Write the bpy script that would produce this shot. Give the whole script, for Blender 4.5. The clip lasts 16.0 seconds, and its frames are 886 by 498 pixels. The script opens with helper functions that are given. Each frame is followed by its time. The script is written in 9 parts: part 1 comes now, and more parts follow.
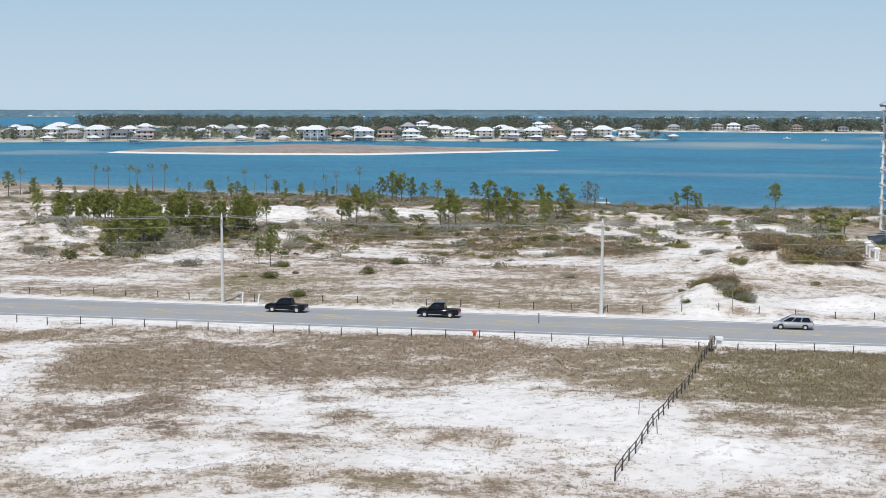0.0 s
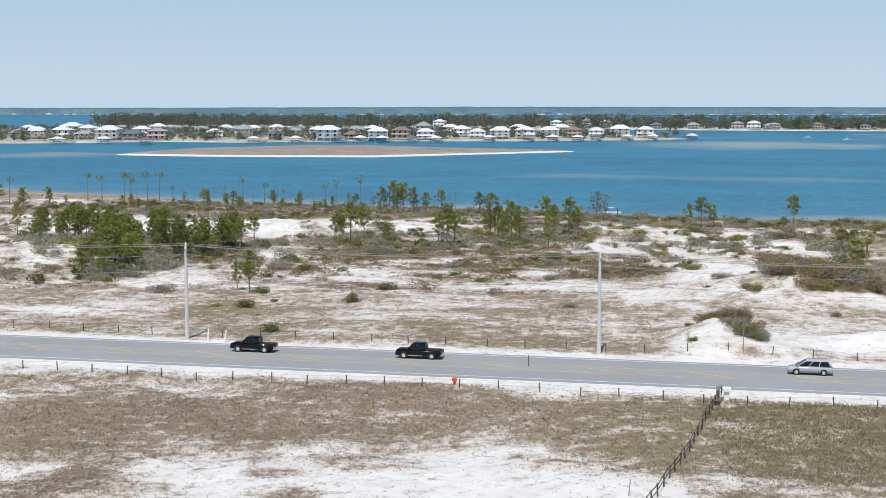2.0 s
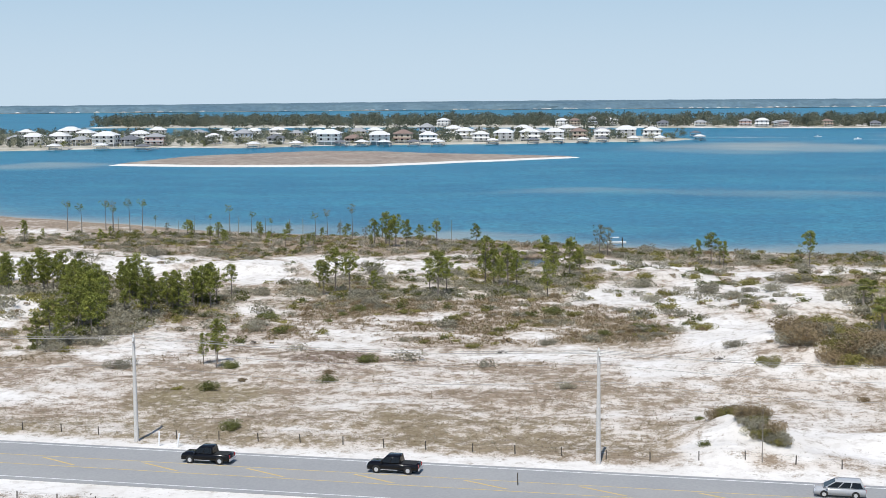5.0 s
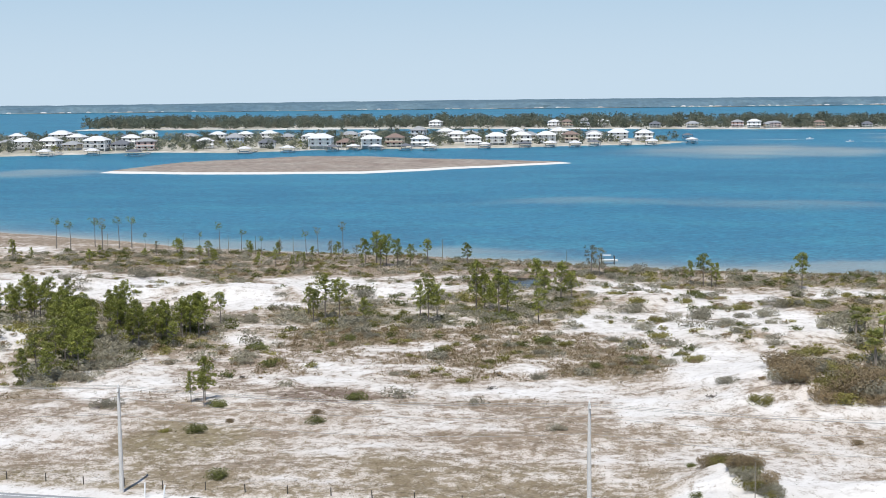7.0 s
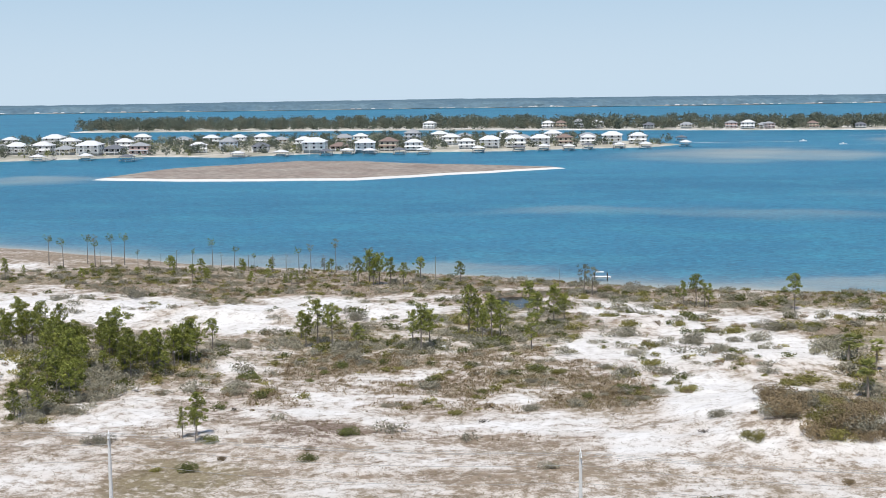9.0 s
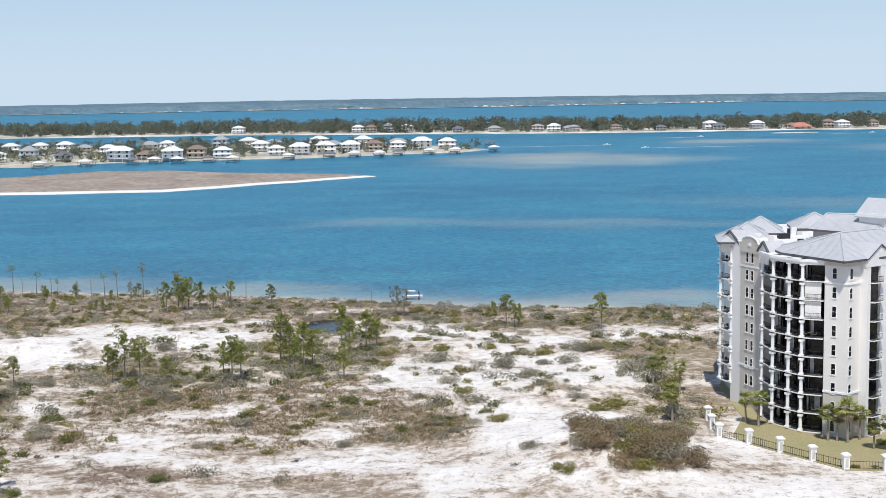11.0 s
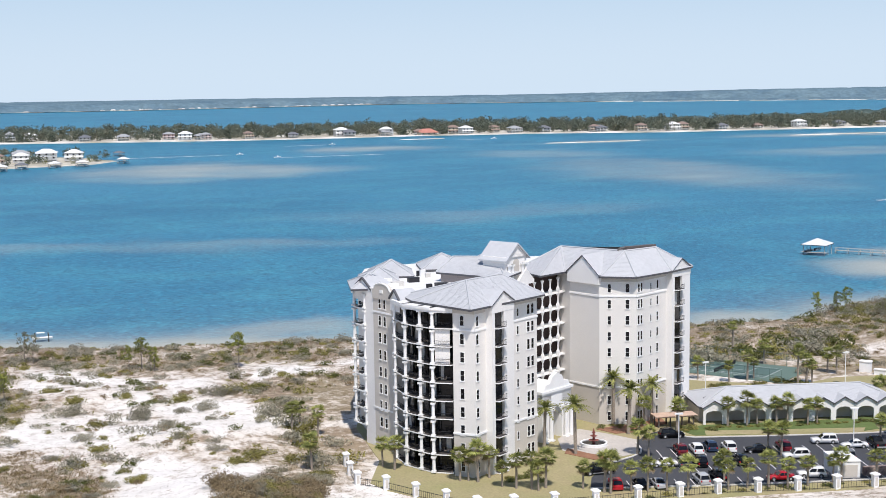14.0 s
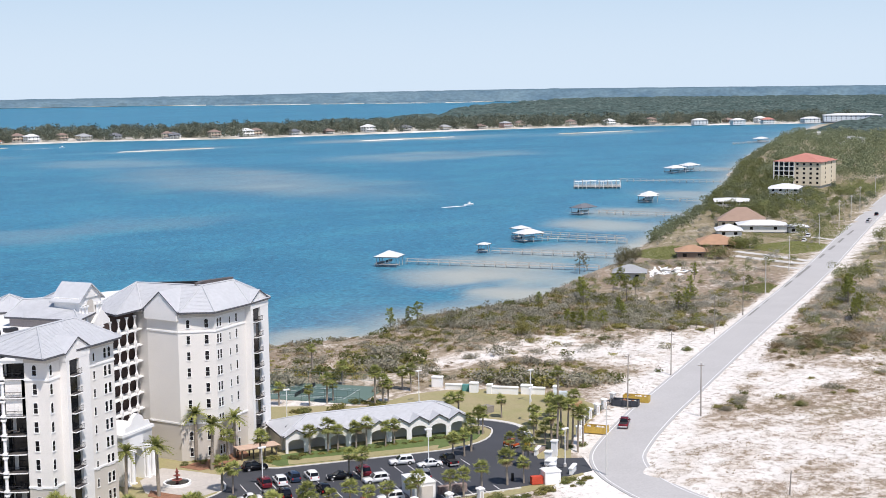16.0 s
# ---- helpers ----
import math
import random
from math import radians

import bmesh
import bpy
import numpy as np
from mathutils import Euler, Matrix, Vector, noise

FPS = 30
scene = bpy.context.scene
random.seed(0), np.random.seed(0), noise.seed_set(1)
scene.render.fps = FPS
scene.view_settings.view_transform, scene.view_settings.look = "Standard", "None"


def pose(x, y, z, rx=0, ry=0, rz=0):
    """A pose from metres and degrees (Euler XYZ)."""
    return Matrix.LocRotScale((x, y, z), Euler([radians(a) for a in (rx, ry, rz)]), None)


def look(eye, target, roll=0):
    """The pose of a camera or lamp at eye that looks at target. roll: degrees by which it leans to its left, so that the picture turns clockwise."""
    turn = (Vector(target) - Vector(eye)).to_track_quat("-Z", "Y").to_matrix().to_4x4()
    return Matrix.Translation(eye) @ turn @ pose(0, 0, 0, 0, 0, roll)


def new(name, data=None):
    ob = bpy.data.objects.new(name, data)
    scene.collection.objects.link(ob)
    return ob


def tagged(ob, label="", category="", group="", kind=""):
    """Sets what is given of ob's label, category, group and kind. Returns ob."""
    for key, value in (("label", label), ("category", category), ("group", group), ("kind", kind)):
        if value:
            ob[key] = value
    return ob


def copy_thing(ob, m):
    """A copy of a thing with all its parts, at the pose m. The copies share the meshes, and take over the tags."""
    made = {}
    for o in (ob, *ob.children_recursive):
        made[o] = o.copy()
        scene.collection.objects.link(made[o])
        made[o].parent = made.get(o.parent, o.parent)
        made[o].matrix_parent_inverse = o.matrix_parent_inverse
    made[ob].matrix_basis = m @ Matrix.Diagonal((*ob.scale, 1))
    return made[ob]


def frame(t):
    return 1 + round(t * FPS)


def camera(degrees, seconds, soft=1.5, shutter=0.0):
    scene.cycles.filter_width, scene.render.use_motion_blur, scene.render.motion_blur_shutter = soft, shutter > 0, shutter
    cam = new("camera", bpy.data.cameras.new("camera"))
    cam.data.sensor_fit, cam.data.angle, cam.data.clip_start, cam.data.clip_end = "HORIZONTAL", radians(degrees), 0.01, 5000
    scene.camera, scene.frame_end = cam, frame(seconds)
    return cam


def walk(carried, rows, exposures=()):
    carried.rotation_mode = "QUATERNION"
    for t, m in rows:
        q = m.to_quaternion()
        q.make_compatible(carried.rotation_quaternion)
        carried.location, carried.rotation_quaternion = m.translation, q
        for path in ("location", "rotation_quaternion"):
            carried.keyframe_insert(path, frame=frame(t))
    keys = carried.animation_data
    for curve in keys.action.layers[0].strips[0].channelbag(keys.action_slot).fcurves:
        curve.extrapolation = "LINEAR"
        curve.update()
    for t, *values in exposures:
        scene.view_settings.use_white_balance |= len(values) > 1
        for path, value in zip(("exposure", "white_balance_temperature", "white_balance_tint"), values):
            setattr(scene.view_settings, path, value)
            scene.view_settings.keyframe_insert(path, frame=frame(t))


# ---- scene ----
# The drone: seconds, place, heading (to the right), tilt, lean
cam = camera(35.38, 16.0, soft=0.58)
FLIGHT = [
    (0, 17.47, -44.86, 29.02, -3.279, -5.827, 0.190),
    (0.5, 18.84, -40.42, 29.21, -3.792, -5.860, 0.245),
    (1, 19.89, -36.00, 29.48, -4.074, -5.890, 0.204),
    (1.5, 20.65, -31.50, 30.56, -4.099, -5.954, 0.162),
    (2, 21.39, -26.72, 32.04, -4.126, -5.984, 0.055),
    (2.5, 21.89, -22.04, 33.66, -4.125, -6.040, -0.043),
    (3, 22.16, -17.41, 35.16, -4.144, -6.100, -0.040),
    (3.5, 22.53, -12.74, 36.70, -4.317, -6.162, -0.173),
    (4, 22.79, -8.96, 38.40, -4.521, -6.230, -0.315),
    (6.5, 23.60, -2.00, 46.08, -4.248, -6.404, -0.596),
    (7, 23.58, -1.69, 47.47, -4.140, -6.436, -0.539),
    (7.5, 23.62, -1.60, 48.94, -4.108, -6.427, -0.604),
    (8, 23.64, -1.49, 50.32, -4.074, -6.453, -0.615),
    (8.2, 23.71, -1.43, 50.91, -4.088, -6.476, -0.654),
    (10.3, 24.35, 0.64, 56.70, -1.342, -6.636, -0.817),
    (10.5, 24.38, 0.71, 57.29, 0.061, -6.652, -0.872),
    (11, 24.49, 0.86, 58.81, 3.851, -6.652, -0.837),
    (11.5, 24.47, 0.71, 60.39, 6.970, -6.741, -0.881),
    (12, 24.43, 0.70, 62.01, 9.004, -6.776, -0.903),
    (12.5, 24.58, 0.76, 63.55, 10.569, -6.793, -0.890),
    (13, 24.65, 0.79, 65.16, 12.497, -6.799, -0.870),
    (13.5, 24.82, 0.65, 66.66, 15.227, -6.824, -0.836),
    (14, 24.88, 0.64, 68.17, 18.882, -6.859, -0.802),
    (14.5, 24.99, 0.67, 69.78, 23.236, -6.909, -0.738),
    (15, 25.04, 0.73, 71.45, 27.926, -6.963, -0.703),
    (15.5, 25.09, 0.58, 73.09, 32.626, -7.008, -0.686),
    (16, 25.25, 0.66, 74.46, 36.285, -7.007, -0.691),
]
walk(cam, [(t, pose(x, y, z, 90 + tilt, 0, -head) @ pose(0, 0, 0, 0, 0, lean)) for t, x, y, z, head, tilt, lean in FLIGHT],
     exposures=[(0, 0.0, 6450, 9), (4, 0.09, 6470, 9), (10, 0.15, 6500, 10), (12.5, 0.2, 6540, 11.5), (16, 0.3, 6640, 14)])

# ---- daylight: high spring sun behind the drone, clear hazy sky ----
SUN_EL, SUN_AZ = radians(60), radians(188)
world = bpy.data.worlds.new("world")
scene.world = world
world.use_nodes = True
wn = world.node_tree.nodes
sky = wn.new("ShaderNodeTexSky")
sky.sky_type, sky.sun_disc = "NISHITA", False
sky.sun_elevation, sky.sun_rotation = SUN_EL, SUN_AZ
sky.air_density, sky.dust_density, sky.ozone_density, sky.altitude = 1.0, 0.2, 3.0, 0
wn["Background"].inputs["Strength"].default_value = 0.1
# haze: the sky pales smoothly to the horizon all round
wl = world.node_tree.links
wt, ws = wn.new("ShaderNodeTexCoord"), wn.new("ShaderNodeSeparateXYZ")
wl.new(wt.outputs["Generated"], ws.inputs[0])
tone = sky.outputs["Color"]
for reach, amount, colour in ((0.42, 0.97, (3.65, 5.3, 7.1)), (0.12, 0.95, (5.35, 6.6, 7.75))):
    wm, wx = wn.new("ShaderNodeMapRange"), wn.new("ShaderNodeMix")
    wm.interpolation_type, wx.data_type = "SMOOTHSTEP", "RGBA"
    wm.inputs["From Min"].default_value, wm.inputs["From Max"].default_value = 0.0, reach
    wm.inputs["To Min"].default_value, wm.inputs["To Max"].default_value = amount, 0.0
    wl.new(ws.outputs["Z"], wm.inputs["Value"]), wl.new(wm.outputs[0], wx.inputs[0]), wl.new(tone, wx.inputs[6])
    wx.inputs[7].default_value = (*colour, 1)
    tone = wx.outputs[2]
wl.new(tone, wn["Background"].inputs["Color"])
sun = new("sun", bpy.data.lights.new("sun", "SUN"))
sun.data.energy, sun.data.angle, sun.data.color = 3.6, radians(0.55), (1.0, 0.96, 0.9)
sun_way = Vector((math.sin(SUN_AZ) * math.cos(SUN_EL), math.cos(SUN_AZ) * math.cos(SUN_EL), math.sin(SUN_EL)))
sun.matrix_world = look(sun_way * 300, (0, 0, 0))

# ---- materials ----
def material(name, colour, rough=0.8, metal=0.0, vary=0.15, scale=0.6, fine=6.0, bump=0.0, tint=None, spec=0.5, each=0.0):
    """A surface with slow stains and fine grain, in metres; tint: a second colour in the stains; each: shift from object to object."""
    m = bpy.data.materials.new(name)
    m.use_nodes = True
    n, l = m.node_tree.nodes, m.node_tree.links
    p = n["Principled BSDF"]
    p.inputs["Roughness"].default_value, p.inputs["Metallic"].default_value = rough, metal
    p.inputs["Specular IOR Level"].default_value = spec
    g = n.new("ShaderNodeNewGeometry")
    a, b = n.new("ShaderNodeTexNoise"), n.new("ShaderNodeTexNoise")
    a.inputs["Scale"].default_value, b.inputs["Scale"].default_value = scale, fine
    a.inputs["Detail"].default_value = b.inputs["Detail"].default_value = 3
    l.new(g.outputs["Position"], a.inputs["Vector"]), l.new(g.outputs["Position"], b.inputs["Vector"])
    ramp = n.new("ShaderNodeMapRange")
    ramp.inputs["From Min"].default_value, ramp.inputs["From Max"].default_value = 0.3, 0.7
    l.new(a.outputs["Fac"], ramp.inputs["Value"])
    mix = n.new("ShaderNodeMix")
    mix.data_type = "RGBA"
    second = tint or tuple(c * (1 - vary) for c in colour)
    mix.inputs[6].default_value, mix.inputs[7].default_value = (*colour, 1), (*second, 1)
    l.new(ramp.outputs[0], mix.inputs[0])
    hsv = n.new("ShaderNodeHueSaturation")
    val = n.new("ShaderNodeMapRange")
    val.inputs["From Min"].default_value, val.inputs["From Max"].default_value = 0.3, 0.7
    val.inputs["To Min"].default_value, val.inputs["To Max"].default_value = 1 - vary, 1 + vary
    l.new(b.outputs["Fac"], val.inputs["Value"])
    out = val.outputs[0]
    if each:
        o = n.new("ShaderNodeObjectInfo")
        r = n.new("ShaderNodeMapRange")
        r.inputs["To Min"].default_value, r.inputs["To Max"].default_value = 1 - each, 1 + each
        l.new(o.outputs["Random"], r.inputs["Value"])
        mul = n.new("ShaderNodeMath")
        mul.operation = "MULTIPLY"
        l.new(out, mul.inputs[0]), l.new(r.outputs[0], mul.inputs[1])
        out = mul.outputs[0]
    l.new(out, hsv.inputs["Value"])
    l.new(mix.outputs[2], hsv.inputs["Color"])
    l.new(hsv.outputs[0], p.inputs["Base Color"])
    if bump:
        bp = n.new("ShaderNodeBump")
        bp.inputs["Strength"].default_value, bp.inputs["Distance"].default_value = bump, 0.05
        l.new(b.outputs["Fac"], bp.inputs["Height"]), l.new(bp.outputs[0], p.inputs["Normal"])
    return m


STUCCO = material("pale_stucco", (0.84, 0.82, 0.795), 0.9, vary=0.05, scale=0.15, bump=0.1)
WALL_STUCCO = material("light_grey_stucco", (0.785, 0.755, 0.715), 0.9, vary=0.05, scale=0.15, bump=0.1)
STUCCO_GREY = material("grey_stucco", (0.60, 0.555, 0.50), 0.9, vary=0.06, scale=0.15, bump=0.1)
TRIM = material("white_trim", (0.87, 0.865, 0.855), 0.7, vary=0.04, scale=0.5)
ROOF_TILE = material("grey_roof_tile", (0.50, 0.51, 0.53), 0.75, vary=0.05, scale=0.3, fine=1.2)
ROOF_EDGE = material("dark_fascia", (0.09, 0.09, 0.10), 0.6, vary=0.1)
MEMBRANE = material("white_membrane", (0.8, 0.8, 0.79), 0.7, vary=0.08, scale=0.4)
GLASS_DARK = material("dark_window_glass", (0.010, 0.011, 0.014), 0.06, vary=0.2, spec=0.35)
ROOM_DARK = material("shaded_loggia_wall", (0.26, 0.24, 0.22), 0.9, vary=0.2)
IRON = material("black_iron", (0.03, 0.03, 0.035), 0.5, 0.3)
ASPHALT = material("fresh_asphalt", (0.06, 0.063, 0.073), 0.85, vary=0.15, scale=0.12, fine=8)
ROAD_GREY = material("worn_asphalt", (0.30, 0.305, 0.31), 0.9, vary=0.06, scale=0.08, fine=3, tint=(0.35, 0.35, 0.345))
CONCRETE = material("pale_concrete", (0.60, 0.58, 0.55), 0.9, vary=0.08, scale=0.4)
PAINT_WHITE = material("road_paint_white", (0.8, 0.8, 0.8), 0.7, vary=0.12, scale=0.8)
PAINT_YELLOW = material("road_paint_yellow", (0.66, 0.50, 0.20), 0.8, vary=0.2, scale=0.8)
WOOD_GREY = material("weathered_wood", (0.34, 0.30, 0.26), 0.9, vary=0.2, scale=1.5, each=0.2)
WOOD_DARK = material("dark_wood_post", (0.10, 0.085, 0.07), 0.9, vary=0.25, scale=1.5, each=0.3)
POLE_GREY = material("concrete_pole", (0.62, 0.60, 0.57), 0.9, vary=0.08, scale=0.8)


# ---- building kit ----
class Geo:
    """Collects faces of one part; m places what is added next."""
    def __init__(self):
        self.v, self.f, self.m = [], [], Matrix.Identity(4)

    def add(self, verts, faces):
        k = len(self.v)
        self.v += [tuple(self.m @ Vector(p)) for p in verts]
        self.f += [tuple(i + k for i in f) for f in faces]
        return self

    def box(self, x0, y0, z0, x1, y1, z1):
        return self.add([(x, y, z) for z in (z0, z1) for x, y in ((x0, y0), (x1, y0), (x1, y1), (x0, y1))],
                        [(3, 2, 1, 0), (4, 5, 6, 7), (0, 1, 5, 4), (1, 2, 6, 5), (2, 3, 7, 6), (3, 0, 4, 7)])

    def prism(self, poly, z0, z1):
        n = len(poly)
        return self.add([(x, y, z0) for x, y in poly] + [(x, y, z1) for x, y in poly],
                        [tuple(range(n - 1, -1, -1)), tuple(range(n, 2 * n))] + [(i, (i + 1) % n, n + (i + 1) % n, n + i) for i in range(n)])

    def loft(self, rings, caps=True):
        n = len(rings[0])
        faces = [(r * n + i, r * n + (i + 1) % n, (r + 1) * n + (i + 1) % n, (r + 1) * n + i) for r in range(len(rings) - 1) for i in range(n)]
        if caps:
            faces += [tuple(range(n - 1, -1, -1)), tuple(range((len(rings) - 1) * n, len(rings) * n))]
        return self.add([p for r in rings for p in r], faces)

    def tube(self, a, b, ra, rb=None, n=8):
        a, b = Vector(a), Vector(b)
        rb = ra if rb is None else rb
        q = (b - a).to_track_quat("Z", "Y")
        ring = lambda c, r: [tuple(c + q @ Vector((r * math.cos(t), r * math.sin(t), 0))) for t in (2 * math.pi * i / n for i in range(n))]
        return self.loft([ring(a, ra), ring(b, rb)])

    def wire(self, pts, r, n=4):
        p = [Vector(q) for q in pts]
        d = (p[-1] - p[0]).normalized()
        u = d.cross(Vector((0, 0, 1))).normalized()
        w = u.cross(d)
        return self.loft([[tuple(c + u * r * math.cos(2 * math.pi * i / n) + w * r * math.sin(2 * math.pi * i / n)) for i in range(n)] for c in p])


def part(name, geo, mat, parent=None, label="", smooth=False, kind=""):
    me = bpy.data.meshes.new(name)
    me.from_pydata(geo.v, [], geo.f)
    me.materials.append(mat)
    if smooth:
        me.polygons.foreach_set("use_smooth", [True] * len(me.polygons))
    ob = new(name, me)
    ob.parent = parent
    return tagged(ob, label, kind=kind)


def piece(name, me, m, parent=None):
    """One more object on a mesh that is already there."""
    ob = new(name, me)
    ob.parent = parent
    ob.matrix_basis = m
    return ob


def thing(name, m, label, category, group="", kind=""):
    ob = new(name)
    ob.matrix_basis = m
    return tagged(ob, label, category, group, kind)


def fbm(x, y, s, seed=0.0, octaves=3):
    return noise.fractal(Vector((x / s + seed, y / s - seed, seed)), 1.0, 2.0, octaves)

# ---- the ground: one sheet of dunes, shore and sea floor ----
SEA = -2.0
SHORE = ((-5000, 2600), (-400, 640), (-157, 478), (-77, 430), (-3, 407), (60, 377), (113, 368), (160, 357), (220, 350), (246, 344), (283, 360),
         (317, 358), (368, 388), (414, 411), (507, 478), (604, 543), (752, 656), (916, 792), (1348, 1105), (1700, 1330), (5000, 3000))
SHORE_X, SHORE_Y = [p[0] for p in SHORE], [p[1] for p in SHORE]


def road_y(x):
    return 143.3 - 0.145 * x


# growth (positive) and bare sand (negative) round the tower and the lane: centre, half-axes, strength
COVER_SHORE = ((-20, 380, 160, 26, 0.55), (-100, 200, 40, 16, 0.1), (95, 300, 24, 30, 0.35), (200, 320, 70, 28, 0.6), (275, 335, 55, 18, 0.6), (110, 190, 40, 8, -0.35), (85, 268, 8, 30, 0.4),
               (205, 292, 40, 12, 0.8), (150, 178, 60, 10, -0.2), (243, 262, 14, 24, 0.5), (330, 330, 60, 30, 0.6))
COVER_LANE = ((262, 186, 40, 16, 0.1), (290, 226, 55, 20, 0.1), (345, 246, 40, 16, 0.65), (420, 285, 90, 30, 0.6), (420, 370, 90, 36, 0.7), (600, 480, 160, 70, 0.6), (1000, 760, 360, 160, 0.7), (560, 330, 160, 50, 0.7),
              (700, 540, 130, 80, 0.8), (480, 410, 60, 40, 0.6), (1100, 640, 400, 120, 0.6))
# patches in the order in which they lie over one another: centre, half-axes, cover, tone (green positive, mauve negative)
PINE_FLOOR = ((-60, 264, 21, 26, 0.8, 0.6), (-88, 298, 9, 33, 0.8, 0.6), (-61, 231, 7, 22, 0.85, 0.5), (-20, 289, 13, 22, 0.8, 0.6), (-1, 282, 9, 17, 0.76, 0.6), (16, 306, 14, 33, 0.74, 0.5), (29, 306, 7, 31, 0.75, 0.5),
              (-33, 277, 9, 9, 0.72, 0.1), (9, 267, 12, 10, 0.68, 0.1), (-9, 261, 14, 9, 0.82, 0.25), (14, 248, 18, 8, 0.84, 0.25), (34, 237, 12, 10, 0.88, 0.25), (22, 254, 5, 8, 0.8, 0.8))
FIELD = ((0, 160, 46, 7, 0.72, 0.35), (-48, 160, 24, 8, 0.72, 0.45), (-11, 210, 9, 9, 0.74, -0.8), (-33, 234, 10, 9, 0.75, -0.3), (-25, 184, 9, 14, 0.72, 0.6), (-34, 165, 7, 6, 0.75, 0.5), (18, 187, 15, 12, 0.56, 0.0), (18, 167, 20, 4, 0.66, 0.35), (34, 209, 3, 5, 0.72, -0.3),
         (35, 178, 7, 10, 0.5, 0.1), (-22, 198, 10, 7, 0.5, 0.0), (77, 244, 8, 25, 0.8, 0.3), (63, 257, 14, 5, 0.55, 0.0), (97, 307, 7, 36, 0.75, 0.4), (3, 251, 12, 6, 0.5, -0.2))
BACK_SAND = ((-104, 336, 11, 12, 0.0), (-76, 328, 13, 24, 0.0), (-90, 317, 8, 11, 0.05), (-44, 314, 8, 22, 0.0), (-56, 313, 4, 12, 0.1), (-31, 336, 11, 17, 0.03), (-11, 328, 12, 13, 0.05), (-76, 251, 5, 21, 0.03),
             (-65, 223, 4, 8, 0.25), (-36, 260, 4, 8, 0.1), (34, 272, 8, 9, 0.08), (41, 328, 8, 11, 0.05), (51, 324, 5, 9, 0.05), (71, 314, 6, 6, 0.1), (94, 318, 8, 8, 0.05), (53, 270, 14, 12, 0.05))
FRONT_SAND = ((73, 279, 10, 17, 0.0), (55, 229, 10, 22, 0.0), (68, 238, 4, 6, 0.05), (24, 214, 11, 5, 0.2), (44, 207, 9, 6, 0.25), (-44, 188, 10, 9, 0.36), (-6, 222, 14, 4, 0.36), (-2, 192, 11, 4, 0.42),
              (38, 288, 6, 8, 0.2), (57, 303, 15, 11, 0.2), (-18, 248, 9, 5, 0.35), (63, 188, 8, 8, 0.3), (44, 176, 7, 6, 0.15), (56, 171, 11, 6, 0.2), (42, 154, 4, 6, 0.0), (64, 158, 12, 6, 0.02))
NEAR_GROWTH = ((-42, 124, 10, 6, 0.8, 0.2), (-25, 107, 11, 14, 0.9, 0.1), (0, 113, 20, 13, 0.9, -0.1), (22, 108, 20, 10, 0.9, 0.1), (46, 108, 18, 16, 0.95, 0.75), (36, 83, 6, 8, 0.8, 0.4), (48, 88, 6, 6, 0.8, 0.3),
               (-22, 81, 6, 6, 0.78, -0.8), (-15, 76, 3, 3, 0.72, -0.8), (-16, 87, 3, 4, 0.8, -0.4), (-50, 92, 10, 14, 0.7, -0.2), (75, 95, 14, 12, 0.6, 0.4))
NEAR_SAND = ((-37, 104, 4, 12, 0.05), (-27, 88, 5, 3, 0.2), (-3, 84, 9, 9, 0.08), (-12, 65, 12, 5, 0.03), (10, 67, 10, 5, 0.1), (19, 86, 8, 11, 0.05), (28, 83, 5, 13, 0.05), (38, 68, 10, 10, 0.04), (28, 63, 5, 5, 0.05),
             (42, 76, 6, 3, 0.3), (1, 99, 3, 2, 0.2), (6, 84, 3, 4, 0.15), (-41, 116, 5, 6, 0.15))
NEAR_TUFTS = ((-2, 90, 3, 3, 0.7, -0.6), (5, 93, 6, 3, 0.72, -0.4), (2, 81, 3, 3, 0.6, -0.4), (-1, 73, 4, 2, 0.45, -0.3), (14, 77, 3, 3, 0.5, -0.3), (7, 73, 3, 2, 0.5, -0.4), (-19, 59, 4, 2, 0.6, 0.4), (-6, 59, 5, 2, 0.5, 0.3),
              (6, 60, 6, 2, 0.7, 0.5), (25, 70, 2, 2, 0.6, 0.2), (20, 64, 2, 3, 0.5, 0.0), (17, 60, 6, 2, 0.4, 0.1))
LANE_GROWTH = ((275, 312, 55, 20, 0.9, 0.2), (226, 281, 28, 13, 0.85, 0.4), (252, 257, 15, 12, 0.9, 0.3), (307, 322, 35, 23, 0.9, 0.3), (356, 315, 20, 40, 0.85, 0.3), (331, 243, 15, 12, 0.95, 0.3), (400, 274, 16, 22, 0.85, 0.2),
               (274, 192, 12, 4, 0.65, 0.5), (274, 205, 5, 5, 0.7, 0.5), (316, 215, 8, 7, 0.6, 0.2))
LANE_SAND = ((245, 288, 30, 6, 0.2), (290, 273, 20, 9, 0.2), (255, 236, 10, 12, 0.25), (246, 169, 30, 28, 0.42), (248, 176, 12, 9, 0.2), (285, 215, 15, 13, 0.45), (298, 239, 8, 10, 0.3), (319, 273, 11, 9, 0.35), (300, 218, 12, 6, 0.2))
